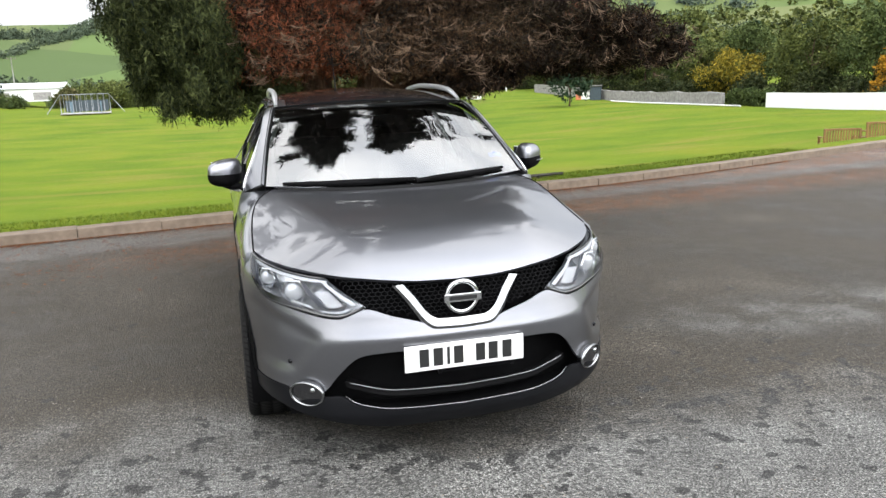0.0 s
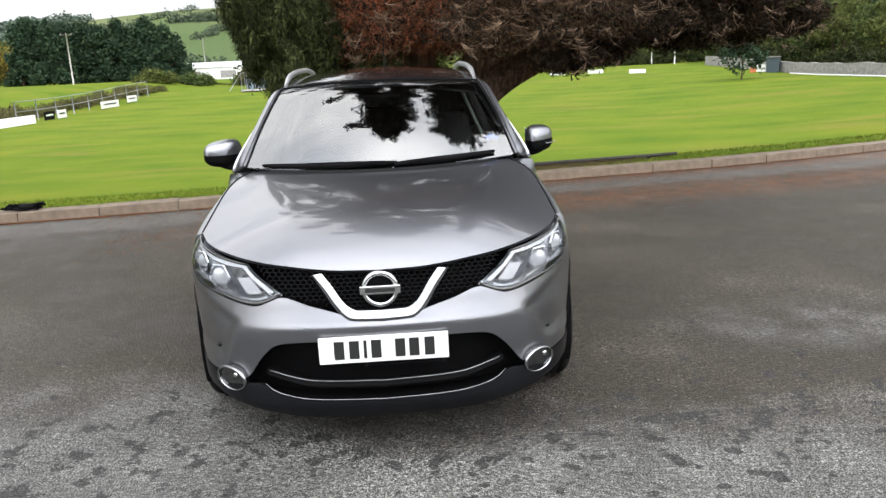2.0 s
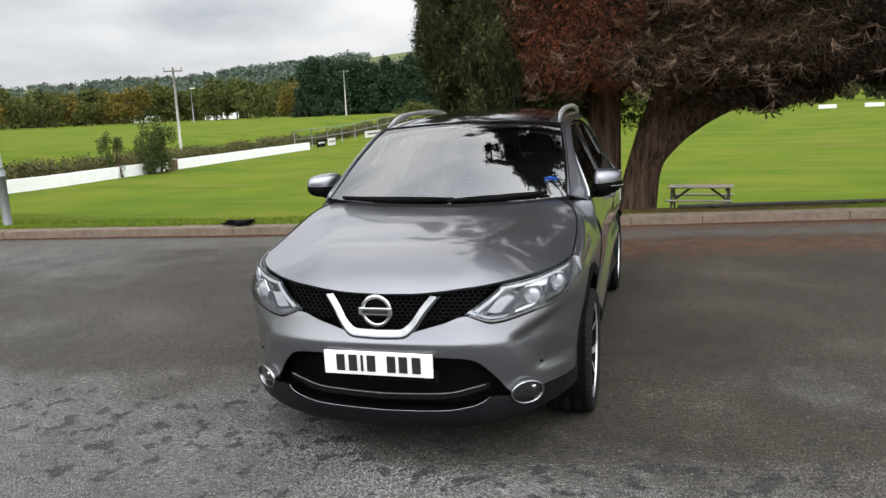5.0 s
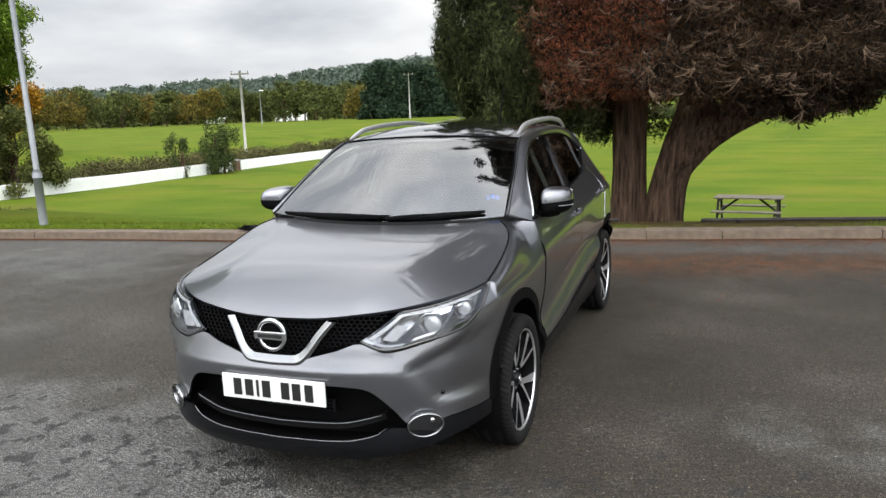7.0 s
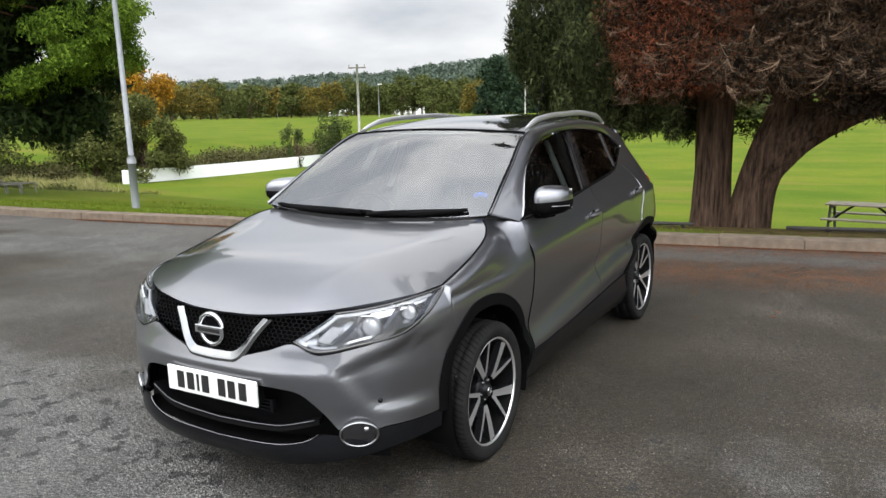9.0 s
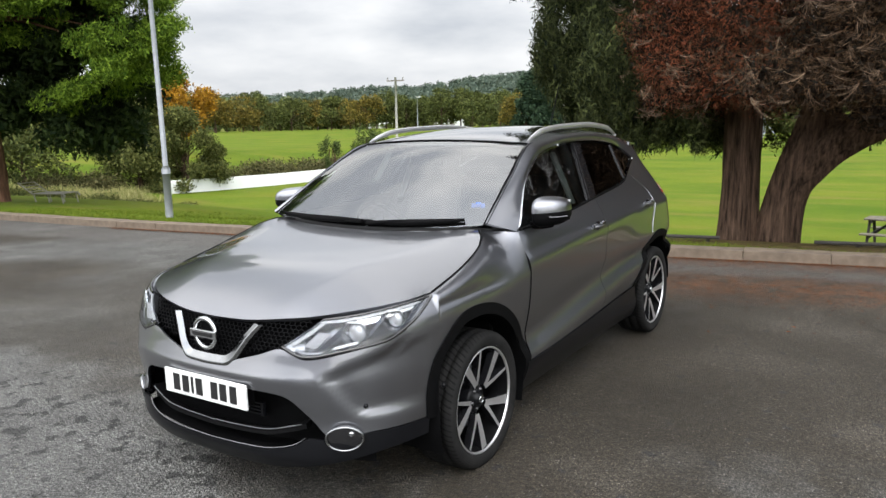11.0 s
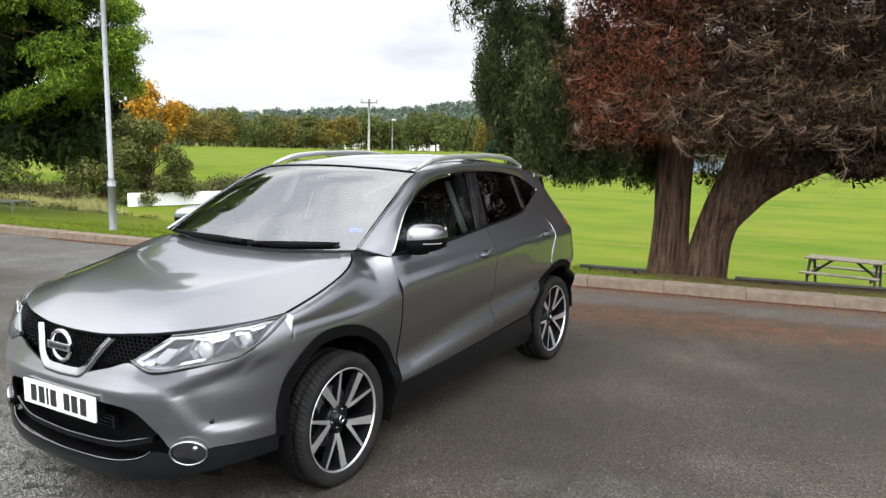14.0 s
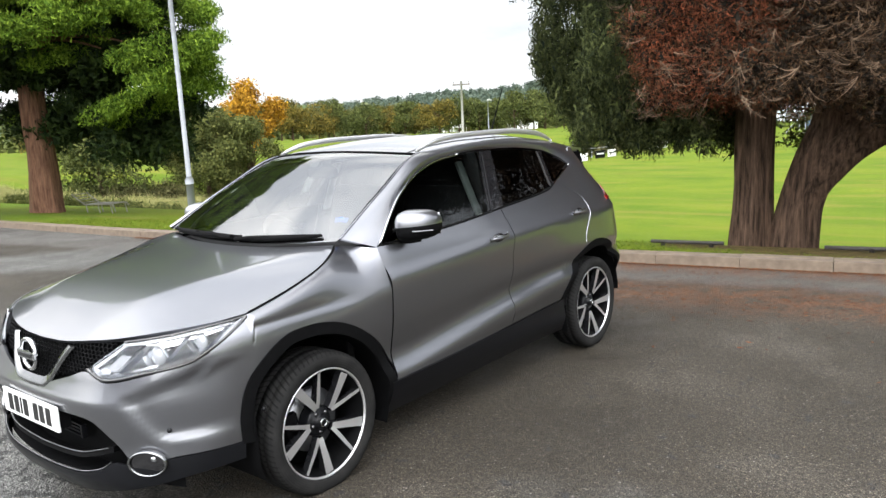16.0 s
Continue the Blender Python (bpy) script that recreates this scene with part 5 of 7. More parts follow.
def build_headlamp(car, s):
    low_u = curve((0.0, 0.319), (0.18, 0.392), (0.5, 0.515), (0.8, 0.632), (1.0, 0.688))
    low_z = curve((0.0, 0.764), (0.18, 0.729), (0.5, 0.758), (0.8, 0.787), (1.0, 0.824))
    high_u = curve((0.0, 0.457), (0.35, 0.575), (0.7, 0.700), (1.0, 0.832))
    high_z = curve((0.0, 0.877), (0.35, 0.895), (0.7, 0.914), (1.0, 0.927))

    def lamp(a, b, out=0.0):
        return skin(low_u(a) + (high_u(a) - low_u(a)) * b, low_z(a) + (high_z(a) - low_z(a)) * b, out)
    cover = part("headlamp", rimmed(grid(mirrored(lambda a, b: lamp(a, b, 0.003), s), lin(0, 1, 24), lin(0, 1, 10)), 0.02), LAMPGLASS, car, "clear headlamp with silver reflectors")
    cover.visible_shadow = False
    part("lamp_bowl", grid(mirrored(lambda a, b: lamp(a, b, -0.012 - 0.075 * math.sin(math.pi * b) ** 0.6 * min(1, 5 * a, 5 * (1 - a))), s), lin(0, 1, 20), lin(0, 1, 10)), LAMPBOWL, cover, "silver lamp bowl")

    def on(a, b, depth):
        return Vector(mirrored(lambda p, q: lamp(p, q, -depth), s)(a, b))

    def projector(a, b, r, depth, swing):
        c = on(a, b, depth)
        m = Matrix.Translation(c) @ pose(0, 0, 0, 0, 0, swing * s)
        bm = lathe([(r * 1.22, -0.016), (r * 1.30, -0.012), (r * 1.02, 0.012), (r * 0.96, 0.010), (r * 1.22, -0.016)], 6, "y")
        for f in bm.faces:
            f.smooth = False
        bm.transform(m)
        part("lamp_bezel", bm, LAMPFACET, cover, "bright six-sided bezel")
        bm = add_ball(bmesh.new(), c + Vector((0, 0.010, 0)), (r * 0.88, r * 0.55, r * 0.88), 18, 10)
        part("projector", bm, LAMPCLEAR, cover, "clear projector lens")
    projector(0.46, 0.44, 0.046, 0.030, 28)
    projector(0.74, 0.56, 0.038, 0.036, 46)

    def inset(name, a0, a1, b0, b1, depth, mat, label, lean=0.0, skew=0.0, n=6):
        """A thin plate inside the lamp, between two places along and across it."""
        fn = lambda a, b: on(min(0.99, a0 + (a1 - a0) * a + skew * b), b0 + (b1 - b0) * b, depth + lean * a)
        part(name, rimmed(grid(fn, lin(0, 1, n), lin(0, 1, 3)), 0.004, Vector((0, 1.5, 0.8))), mat, cover, label)
    inset("brow_light", 0.02, 0.88, 0.87, 0.95, 0.007, LAMPBRIGHT, "white light strip along the upper edge", n=24)
    inset("running_light", 0.018, 0.052, 0.14, 0.86, 0.008, LAMPBRIGHT, "white running light beside the grille", skew=0.02)
    inset("lower_light", 0.08, 0.30, 0.08, 0.13, 0.012, LAMPBOWL, "silver lower edge")
    inset("divider", 0.235, 0.315, 0.18, 0.80, 0.020, LAMPDARK, "dark grey gap in the reflector", 0.008, 0.03)
    inset("divider", 0.585, 0.62, 0.20, 0.80, 0.028, LAMPDARK, "dark grey gap between the lenses")
    inset("reflector", 0.36, 0.57, 0.66, 0.84, 0.014, LAMPFACET, "silver reflector facet", 0.006)
    inset("reflector", 0.62, 0.86, 0.74, 0.85, 0.012, LAMPFACET, "silver reflector facet", 0.006)
    inset("reflector", 0.36, 0.55, 0.12, 0.20, 0.014, LAMPFACET, "silver reflector facet", 0.004)
    inset("reflector", 0.11, 0.21, 0.22, 0.60, 0.026, LAMPPALE, "pale reflector facet", -0.012)
    inset("tail_shade", 0.86, 0.985, 0.22, 0.84, 0.012, LAMPDARK, "dark outer corner", 0.004)
    inset("lower_shade", 0.56, 0.985, 0.03, 0.20, 0.006, GLOSSBLACK, "gloss black lower corner", n=10)
    rim = [on(a, 0.02, 0.004) for a in lin(0.0, 0.98, 24)] + [on(0.985, b, 0.004) for b in lin(0.05, 0.95, 8)]
    part("lamp_surround", tube(rim, 0.0085, 6), GLOSSBLACK, cover, "black edge of the lamp")
    part("lamp_brow", tube([on(a, 0.985, 0.003) for a in lin(0.0, 0.98, 20)], 0.006, 6), GLOSSBLACK, cover, "black upper edge of the lamp")


def build_fog_lamp(car, s):
    c = skin(u_at_x(0.648, 0.394), 0.394)
    a = math.atan2(c[0] / 0.897, (YF - c[1]) / 0.78)
    turn = s * 34
    m = Matrix.Translation((s * c[0], c[1], c[2])) @ pose(0, 0, 0, 6, 0, turn) @ Matrix.Translation((0, 0.002, 0))
    bm = lathe([(0.066 + 0.006 * math.cos(t), -0.010 + 0.010 * math.sin(t)) for t in lin(0, 2 * math.pi, 10)], 36, "y")
    bm.transform(m @ Matrix.Diagonal((1.16, 1, 0.80, 1)))
    fog = part("fog_lamp", bm, SATINCHROME, car, "round fog lamp with a chrome ring")
    bm = lathe([(0.066, -0.012), (0.062, 0.02), (0.05, 0.04), (0.001, 0.045)], 30, "y")
    bm.transform(m @ Matrix.Diagonal((1.16, 1, 0.80, 1)))
    part("fog_bowl", bm, GLOSSBLACK, fog)
    bm = lathe([(0.064, -0.008), (0.055, -0.0105), (0.03, -0.012), (0.001, -0.0125)], 30, "y")
    bm.transform(m @ Matrix.Diagonal((1.16, 1, 0.80, 1)))
    part("fog_glass", bm, GLOSSBLACK, fog, "dark fog lamp glass")
    # chrome bead standing in for the small highlight on the dark glass
    bm = add_ball(bmesh.new(), (0.030, -0.012, 0.022), (0.013, 0.010, 0.012), 16, 10)
    bm.transform(m)
    part("fog_glint", bm, CHROME, fog)


def build_wings_doors(car):
    bonnet_line = lambda y: bonnet_z(BONNET_EDGE(min(y, 1.22)), min(y, 1.22)) - 0.004

    seam = curve((0.36, 0.826), (0.435, 0.768), (0.532, 0.692), (0.60, 0.63))
    brow = curve((0.36, 0.828), (0.40, 0.852), (0.437, 0.876), (0.50, 0.909), (0.56, 0.930))

    def wing(a, b):
        y = 0.362 + (1.352 - 0.362) * a
        lo = max(arch(y, 0.0, AXLE_F), seam(y) if y < 0.75 else 0.40)
        if y < 0.56:
            hi = brow(y)
            z = lo + (hi - lo) * b
            return skin(u_at_y(y, z), z)
        edge_y = min(y, 1.22)
        hx, hz = BONNET_EDGE(edge_y), bonnet_line(edge_y)
        if y > 1.22:
            q = (y - 1.22) / (1.355 - 1.22)
            hx, hz = hx + (0.842 - hx) * q, hz + (1.084 - hz) * q
        mid = 0.88
        hx += 0.003
        if b <= 0.5:
            z = lo + (mid - lo) * b * 2
            y += a ** 6 * 0.026 * (1 - step(0.9, 1.08, z))
            return skin(u_at_y(y, z), z)
        t = (b - 0.5) * 2
        p0 = skin(u_at_y(y, mid), mid)
        zm = mid + 0.58 * (hz - mid)
        side = skin(u_at_y(y, zm), zm)[0]
        # towards the door the round shoulder runs into the flank
        flat = step(0.7, 1.55, y)
        p1 = (p0[0] + 0.010 + (side - 0.006 - p0[0]) * flat, hz - 0.006 + (zm - hz + 0.006) * flat)
        x = (1 - t) ** 2 * p0[0] + 2 * t * (1 - t) * p1[0] + t * t * hx
        z = (1 - t) ** 2 * mid + 2 * t * (1 - t) * p1[1] + t * t * hz
        return (x, p0[1] + (y - p0[1]) * t + a ** 6 * 0.026 * (1 - step(0.9, 1.08, z)), z)
    for s in (1, -1):
        part("front_wing", rimmed(grid(mirrored(wing, s), lin(0, 1, 72), lin(0, 1, 24))), PAINT, car, "gunmetal front wing")
        pts = [mirrored(lambda y, z: skin(u_at_y(y, z), z, 0.001), s)(1.381 - 0.03 * step(0.9, 1.08, z), z) for z in lin(0.42, 1.07, 16)]
        part("shut_line", tube(pts, 0.0032, 6), BLACK, car, "dark gap before the door")

        # doors
        front = patch(lambda z: 1.385 - 0.03 * step(0.9, 1.08, z), lambda z: 2.475 - 0.02 * step(1.0, 1.14, z) + 0.03 * step(0.85, 0.98, z), lambda y: max(SILL(y), arch(y, 0.01, AXLE_F)), BELT)
        door = part("front_door", rimmed(grid(mirrored(front, s), lin(0, 1, 40), lin(0, 1, 30))), PAINT, car, "gunmetal front door")
        rear = patch(lambda z: 2.481 - 0.02 * step(1.0, 1.14, z) + 0.03 * step(0.85, 0.98, z), lambda z: 3.39 + 0.12 * step(0.82, 1.06, z) - 0.20 * step(1.08, 1.25, z), lambda y: max(SILL(y), arch(y, 0.0, AXLE_R)), lambda y: min(BELT(y), 1.25))
        rdoor = part("rear_door", rimmed(grid(mirrored(rear, s), lin(0, 1, 40), lin(0, 1, 30))), PAINT, car, "gunmetal rear door")
        # windows
        def pane(y0, y1, top0, top1, out):
            return patch(lambda z: y0 + (top0 - y0) * (z - 1.1) / 0.4, lambda z: y1 + (top1 - y1) * (z - 1.1) / 0.4, lambda y: BELT(y) + 0.012, lambda y: max(GLASS_TOP(y) - 0.014, BELT(y) + 0.014), out)
        glass = part("front_window", rimmed(grid(mirrored(pane(1.40, 2.36, 1.40, 2.545, -0.012), s), lin(0, 1, 30), lin(0, 1, 12)), 0), SIDEGLASS, door, "clear side window")
        glass.visible_shadow = False
        glass = part("rear_window", rimmed(grid(mirrored(pane(2.50, 3.15, 2.66, 3.25, -0.012), s), lin(0, 1, 24), lin(0, 1, 10)), 0), PRIVACY, rdoor, "dark tinted side window")
        part("pillar", rimmed(grid(mirrored(patch(lambda z: 2.355 + 0.20 * (z - 1.1) / 0.4, lambda z: 2.505 + 0.17 * (z - 1.1) / 0.4, lambda y: BELT(y) + 0.006, lambda y: GLASS_TOP(y) - 0.01, -0.004), s), lin(0, 1, 6), lin(0, 1, 10)), 0.02), GLOSSBLACK, rdoor, "gloss black centre pillar")
        part("pillar", rimmed(grid(mirrored(patch(lambda z: 3.15 + 0.08 * (z - 1.1) / 0.4, lambda z: 3.19 + 0.08 * (z - 1.1) / 0.4, lambda y: BELT(y) + 0.006, lambda y: GLASS_TOP(y) - 0.01, -0.004), s), lin(0, 1, 4), lin(0, 1, 10)), 0.02), GLOSSBLACK, rdoor, "gloss black rear pillar")
        part("quarter_window", rimmed(grid(mirrored(patch(lambda z: 3.20 + 0.06 * (z - 1.1) / 0.4, lambda z: 3.56, lambda y: BELT(y) + 0.012, lambda y: max(GLASS_TOP(y) - 0.012, BELT(y) + 0.013), -0.010), s), lin(0, 1, 14), lin(0, 1, 8)), 0), PRIVACY, car, "small dark quarter window")
        # bright trims
        pts = [mirrored(lambda y, z: skin(u_at_y(y, z), z, 0.004), s)(y, GLASS_TOP(y) - 0.006) for y in lin(1.372, 2.3, 40)]
        part("window_trim", tube(pts, 0.007, 6), CHROME, door, "bright window trim")
        pts = [mirrored(lambda y, z: skin(u_at_y(y, z), z, 0.002), s)(2.365 + 0.20 * (z - 1.1) / 0.4, z) for z in lin(1.135, 1.49, 10)]
        part("window_trim", tube(pts, 0.003, 6), DARKSATIN, door, "bright window trim")
        pts = [mirrored(lambda y, z: skin(u_at_y(y, z), z, 0.002), s)(y, BELT(y) + 0.006) for y in lin(1.42, 3.2, 40)]
        part("waist_trim", tube(pts, 0.006, 6), BLACK, door, "black waist seal")
        # roof side band from the windscreen's foot to the tail
        def band(a, b):
            y0, y1 = 1.2 + 2.55 * a, 1.362 + 2.225 * a
            p = Vector((ROOF_EDGE_X(y0), y0, ROOF_EDGE_Z(y0)))
            z = GLASS_TOP(y1) - 0.002
            q = Vector(skin(u_at_y(y1, z), z, 0.002))
            p += Vector((0.012, 0.0, 0.016)) * (1 - step(0.25, 0.36, a))
            r = p.lerp(q, b)
            swell = 0.018 * math.sin(math.pi * b) * min(1.0, 0.1 + 3.5 * a)
            return (r.x + 1.7 * swell, r.y - 0.3 * swell, r.z + 0.25 * swell)
        part("roof_side", rimmed(grid(mirrored(band, s), lin(0, 1, 60), lin(0, 1, 8))), PAINT, car, "gunmetal windscreen pillar and roof side")
        def edge_trim(a, b):
            t = 0.31 * a
            y0 = 1.2 + 2.55 * t
            g = Vector((ROOF_EDGE_X(y0) - 0.004, y0, ROOF_EDGE_Z(y0) + 0.002))
            return g.lerp(Vector(band(t, 0.06)) + Vector((0.0, -0.002, 0.003)), b)
        part("screen_trim", rimmed(grid(mirrored(edge_trim, s), lin(0, 1, 20), lin(0, 1, 2)), 0.004), BLACK, car, "black rubber strip beside the windscreen")
        # bright kick below the rear quarter window and the rounded edge of the rear door
        pts = [mirrored(lambda y, z: skin(u_at_y(y, z), z, 0.003), s)(y, BELT(y) + 0.004) for y in lin(3.20, 3.56, 10)]
        part("window_trim", tube(pts, 0.005, 6), CHROME, rdoor, "bright window trim")
        pts = [mirrored(lambda y, z: skin(u_at_y(y, z), z, 0.001), s)(3.392 + 0.12 * step(0.82, 1.06, z) - 0.20 * step(1.08, 1.25, z), z) for z in lin(0.80, 1.20, 16)]
        part("door_edge", tube(pts, 0.0035, 6), PAINT, rdoor)
        # rear quarter to the tail's middle
        def quarter(a, b):
            y0 = 3.285 + a * (YB + 0.9 - 3.285)
            y, z = y0, 0.8
            for k in range(5):
                back = 3.395 + 0.12 * step(0.82, 1.06, z) - 0.20 * step(1.08, 1.25, z)
                y = back + a * (YB + 0.9 - back)
                lo = max(0.30, arch(y, 0.0, AXLE_R))
                hi = BELT(y) - 0.004 if y < 3.56 else 1.335 + 0.115 * step(3.56, 3.75, y)
                z = lo + (hi - lo) * b
            return skin(1.0 + y - YF, z)
        part("rear_quarter", rimmed(grid(mirrored(quarter, s), lin(0, 1, 50), lin(0, 1, 26))), PAINT, car, "gunmetal rear quarter")
        # handles
        for y, z, host in ((2.335, 0.985, door), (3.33, 1.018, rdoor)):
            x = skin(u_at_y(y, z), z)[0]
            bm = add_ball(bmesh.new(), (s * (x - 0.004), y + 0.01, z - 0.004), (0.012, 0.062, 0.034), 16, 10)
            part("handle_cup", bm, GLOSSBLACK, host)
            pts = [(s * (x + 0.004 + 0.026 * math.sin(math.pi * t) ** 0.6), y - 0.085 + 0.18 * t, z + 0.004 + 0.006 * t) for t in lin(0, 1, 12)]
            part("door_handle", tube(pts, 0.0135, 8, 0.9), PAINT, host, "gunmetal door handle")
            pts = [(s * (x + 0.012 + 0.026 * math.sin(math.pi * t) ** 0.6), y - 0.07 + 0.15 * t, z + 0.018 + 0.006 * t) for t in lin(0.1, 0.9, 10)]
            part("handle_trim", tube(pts, 0.0035, 6), CHROME, host, "chrome line")
        # sill
        sill = patch(lambda z: AXLE_F + math.sqrt(max(ARCH_OUT ** 2 - (z - WHEEL_Z) ** 2, 0.01)) - 0.02, lambda z: AXLE_R - math.sqrt(max(ARCH_OUT ** 2 - (z - WHEEL_Z) ** 2, 0.01)) + 0.02, lambda y: 0.225, lambda y: SILL(y) - 0.004, 0.008)
        part("sill", rimmed(grid(mirrored(sill, s), lin(0, 1, 30), lin(0, 1, 6))), DARKSATIN, car, "dark plastic sill")
        # wheel arch trims and liners
        for axle in (AXLE_F, AXLE_R):
            a0, a1 = (-14, 198)
            def hoop(t, b, axle=axle):
                a = radians(t)
                r = arch_radius(t, axle) - 0.052 + 0.055 * b
                y, z = axle - r * math.cos(a), WHEEL_Z + r * math.sin(a)
                p = skin(u_at_y(y, z), z, 0.006)
                return p
            part("arch_trim", rimmed(grid(mirrored(hoop, s), lin(8, 190 if axle == AXLE_F else 164, 48), lin(0, 1, 4)), 0.03), BLACK, car, "black plastic wheel arch trim")
            bm = grid(lambda t, b, axle=axle: (s * (0.875 - 0.36 * b), axle - (arch_radius(t, axle) - 0.05) * math.cos(radians(t)), WHEEL_Z + (arch_radius(t, axle) - 0.05) * math.sin(radians(t)) + 0.005), lin(-20, 200 if axle == AXLE_F else 180, 30), lin(0, 1, 3))
            part("wheel_well", bm, BLACK, car)


def build_upper(car):
    bonnet = lambda a, b: (lambda x, y: (x, y, bonnet_z(x, y)))(a * (BONNET_EDGE(0.55 + 0.67 * b) - 0.003), BONNET_LIP(0.83 * abs(a)) * (1 - b) + b * (1.206 - 0.131 * (1 - a * a)))
    hood = part("bonnet", rimmed(grid(bonnet, lin(-1, 1, 96), lin(0, 1, 48)), 0.016), PAINT, car, "long gunmetal bonnet with soft creases")
    for s in (1, -1):
        part("shut_line", tube([Vector(bonnet(s, b)) + Vector((s * 0.003, 0, -0.001)) for b in lin(0.02, 0.985, 40)], 0.0042, 6), BLACK, hood, "dark gap beside the bonnet")

    def screen(a, b):
        y = 1.205 + 0.762 * b
        f = 1 - a * a
        return (a * (ROOF_EDGE_X(y) - 0.006), y - f * (0.115 * (1 - b) + 0.095 * b), ROOF_EDGE_Z(y) - f * 0.022 * (1 - b) + f * 0.028 * b + 0.012 * math.sin(math.pi * b))
    glass = part("windscreen", rimmed(grid(screen, lin(-1, 1, 32), lin(0, 1, 20)), 0.004), WINDSCREEN, car, "wide windscreen reflecting sky and tree")
    glass.visible_shadow = False
    # dark frit border and cowl
    for b0, b1 in ((0.0, 0.034), (0.978, 1.0)):
        part("screen_border", grid(lambda a, b: (lambda p: (p[0], p[1] + 0.003, p[2] - 0.004))(screen(a, b)), lin(-1, 1, 32), lin(b0, b1, 2)), BLACK, glass)
    part("cowl", grid(lambda a, b: (a * 0.70, 1.232 - 0.125 * (1 - a * a) + 0.10 * (b - 0.6), 1.090 - 0.010 * (1 - a * a) - 0.01 * b + 0.012 * a * a), lin(-0.86, 0.86, 24), lin(0, 1, 3)), BLACK, car, "black plastic cowl")
    part("screen_top_trim", tube([(lambda p: (p[0], p[1] + 0.004, p[2] + 0.003))(screen(a, 1.0)) for a in lin(-1, 1, 30)], 0.006, 6), BLACK, car)
    # roof: painted shell with a dark glass panel
    front = lambda a: 1.972 - 0.095 * (1 - a * a)
    roof = lambda a, b: roof_point(a, front(a) + (3.95 - front(a)) * b)
    part("roof", rimmed(grid(roof, lin(-1, 1, 28), lin(0, 1, 32)), 0.015), PAINT, car, "gunmetal roof shell")
    pane = lambda a, b: (lambda p: (p[0], p[1], p[2] + 0.004))(roof_point(a * 0.88, front(a * 0.88) + 0.02 + (3.1 - front(a * 0.88)) * b))
    part("roof_glass", rimmed(grid(pane, lin(-1, 1, 24), lin(0, 1, 24)), 0.004), GLOSSBLACK, car, "dark panoramic roof glass")
    part("headliner", grid(lambda a, b: (lambda p: (p[0] * 1.01, p[1], p[2] - 0.045 - 0.03 * a * a))(roof_point(a, 1.93 + 1.95 * b)), lin(-1, 1, 12), lin(0, 1, 10)), CABIN, car, "dark headliner")
    part("antenna", tube([(0, 3.55, 1.53), (0, 3.60, 1.60), (0, 3.78, 1.93)], [0.012, 0.006, 0.003], 6), BLACK, car, "thin black roof antenna")
    # tail: spoiler, rear window, lamps
    part("spoiler", rimmed(grid(lambda a, b: (a * 0.56, 3.90 + 0.16 * b - 0.05 * a * a, 1.445 + 0.02 * (1 - a * a) - 0.015 * b), lin(-1, 1, 16), lin(0, 1, 4)), 0.03), PAINT, car)
    part("rear_window", grid(lambda a, b: (a * 0.58, 3.98 + 0.17 * (1 - b) + 0.02 - 0.07 * a * a, 1.15 + 0.27 * b), lin(-1, 1, 12), lin(0, 1, 4)), GLOSSBLACK, car, "dark rear window")
    for s in (1, -1):
        fn = lambda a, b: skin(1.0 + (3.86 + 0.40 * a) - YF, 1.05 + 0.02 * a + (0.03 + 0.08 * step(0, 0.6, a)) * b, 0.008)
        part("tail_lamp", rimmed(grid(mirrored(fn, s), lin(0, 1, 12), lin(0, 1, 5)), 0.02), TAILRED, car, "red tail lamp")
        # roof rails
        ys = lin(1.985, 3.55, 40)
        rail = []
        for y in ys:
            t = (y - 1.985) / (3.55 - 1.985)
            lift = 0.036 * min(1.0, math.sin(math.pi * t) * 2.4) ** 0.7
            rail.append((s * (ROOF_EDGE_X(y) - 0.012), y, ROOF_EDGE_Z(y) + 0.01 + lift))
        part("roof_rail", tube(rail, [0.009 + 0.008 * min(1, 9 * t, 7 * (1 - t)) for t in lin(0, 1, 40)], 12, 1.0), SILVER, car, "silver roof rail")
        # mirror
        c = Vector((s * 0.922, 1.595, 1.172))
        bm = bmesh.new()
        bmesh.ops.create_uvsphere(bm, u_segments=28, v_segments=18, radius=1.0)
        for v in bm.verts:
            x, y, z = v.co
            f = lambda q, e: math.copysign(abs(q) ** e, q)
            x, y, z = f(x, 0.62), f(y, 0.75), f(z, 0.66)
            y = y * (0.6 if y > 0 else 1.0)
            v.co = (x * 0.087, y * 0.105 + 0.05 * s * x * s, z * (0.078 - 0.012 * x * s))
        for f_ in bm.faces:
            f_.smooth = True
            f_.material_index = 1 if f_.calc_center_median().z < 0.008 else 0
        bm.transform(Matrix.Translation(c) @ pose(0, 0, 0, 0, -3 * s, 6 * s))
        mirror = part("door_mirror", bm, [PAINT, BLACK], car, "gunmetal door mirror with black underside")
        part("mirror_arm", tube([(s * 0.82, 1.53, 1.098), (s * 0.88, 1.56, 1.095), (s * 0.92, 1.59, 1.108)], [0.028, 0.026, 0.035], 10, 0.7), BLACK, mirror)
        part("mirror_glass", box((0.145, 0.004, 0.11), Matrix.Translation(c + Vector((0, 0.066, 0))) @ pose(0, 0, 0, 0, 0, 6 * s), 0.002), CHROME, mirror)
        part("mirror_lamp", tube([(s * (0.945 + 0.014 * k), 1.503 + 0.003 * k * k, 1.150) for k in range(6)], 0.003, 6), DIMSILVER, mirror)
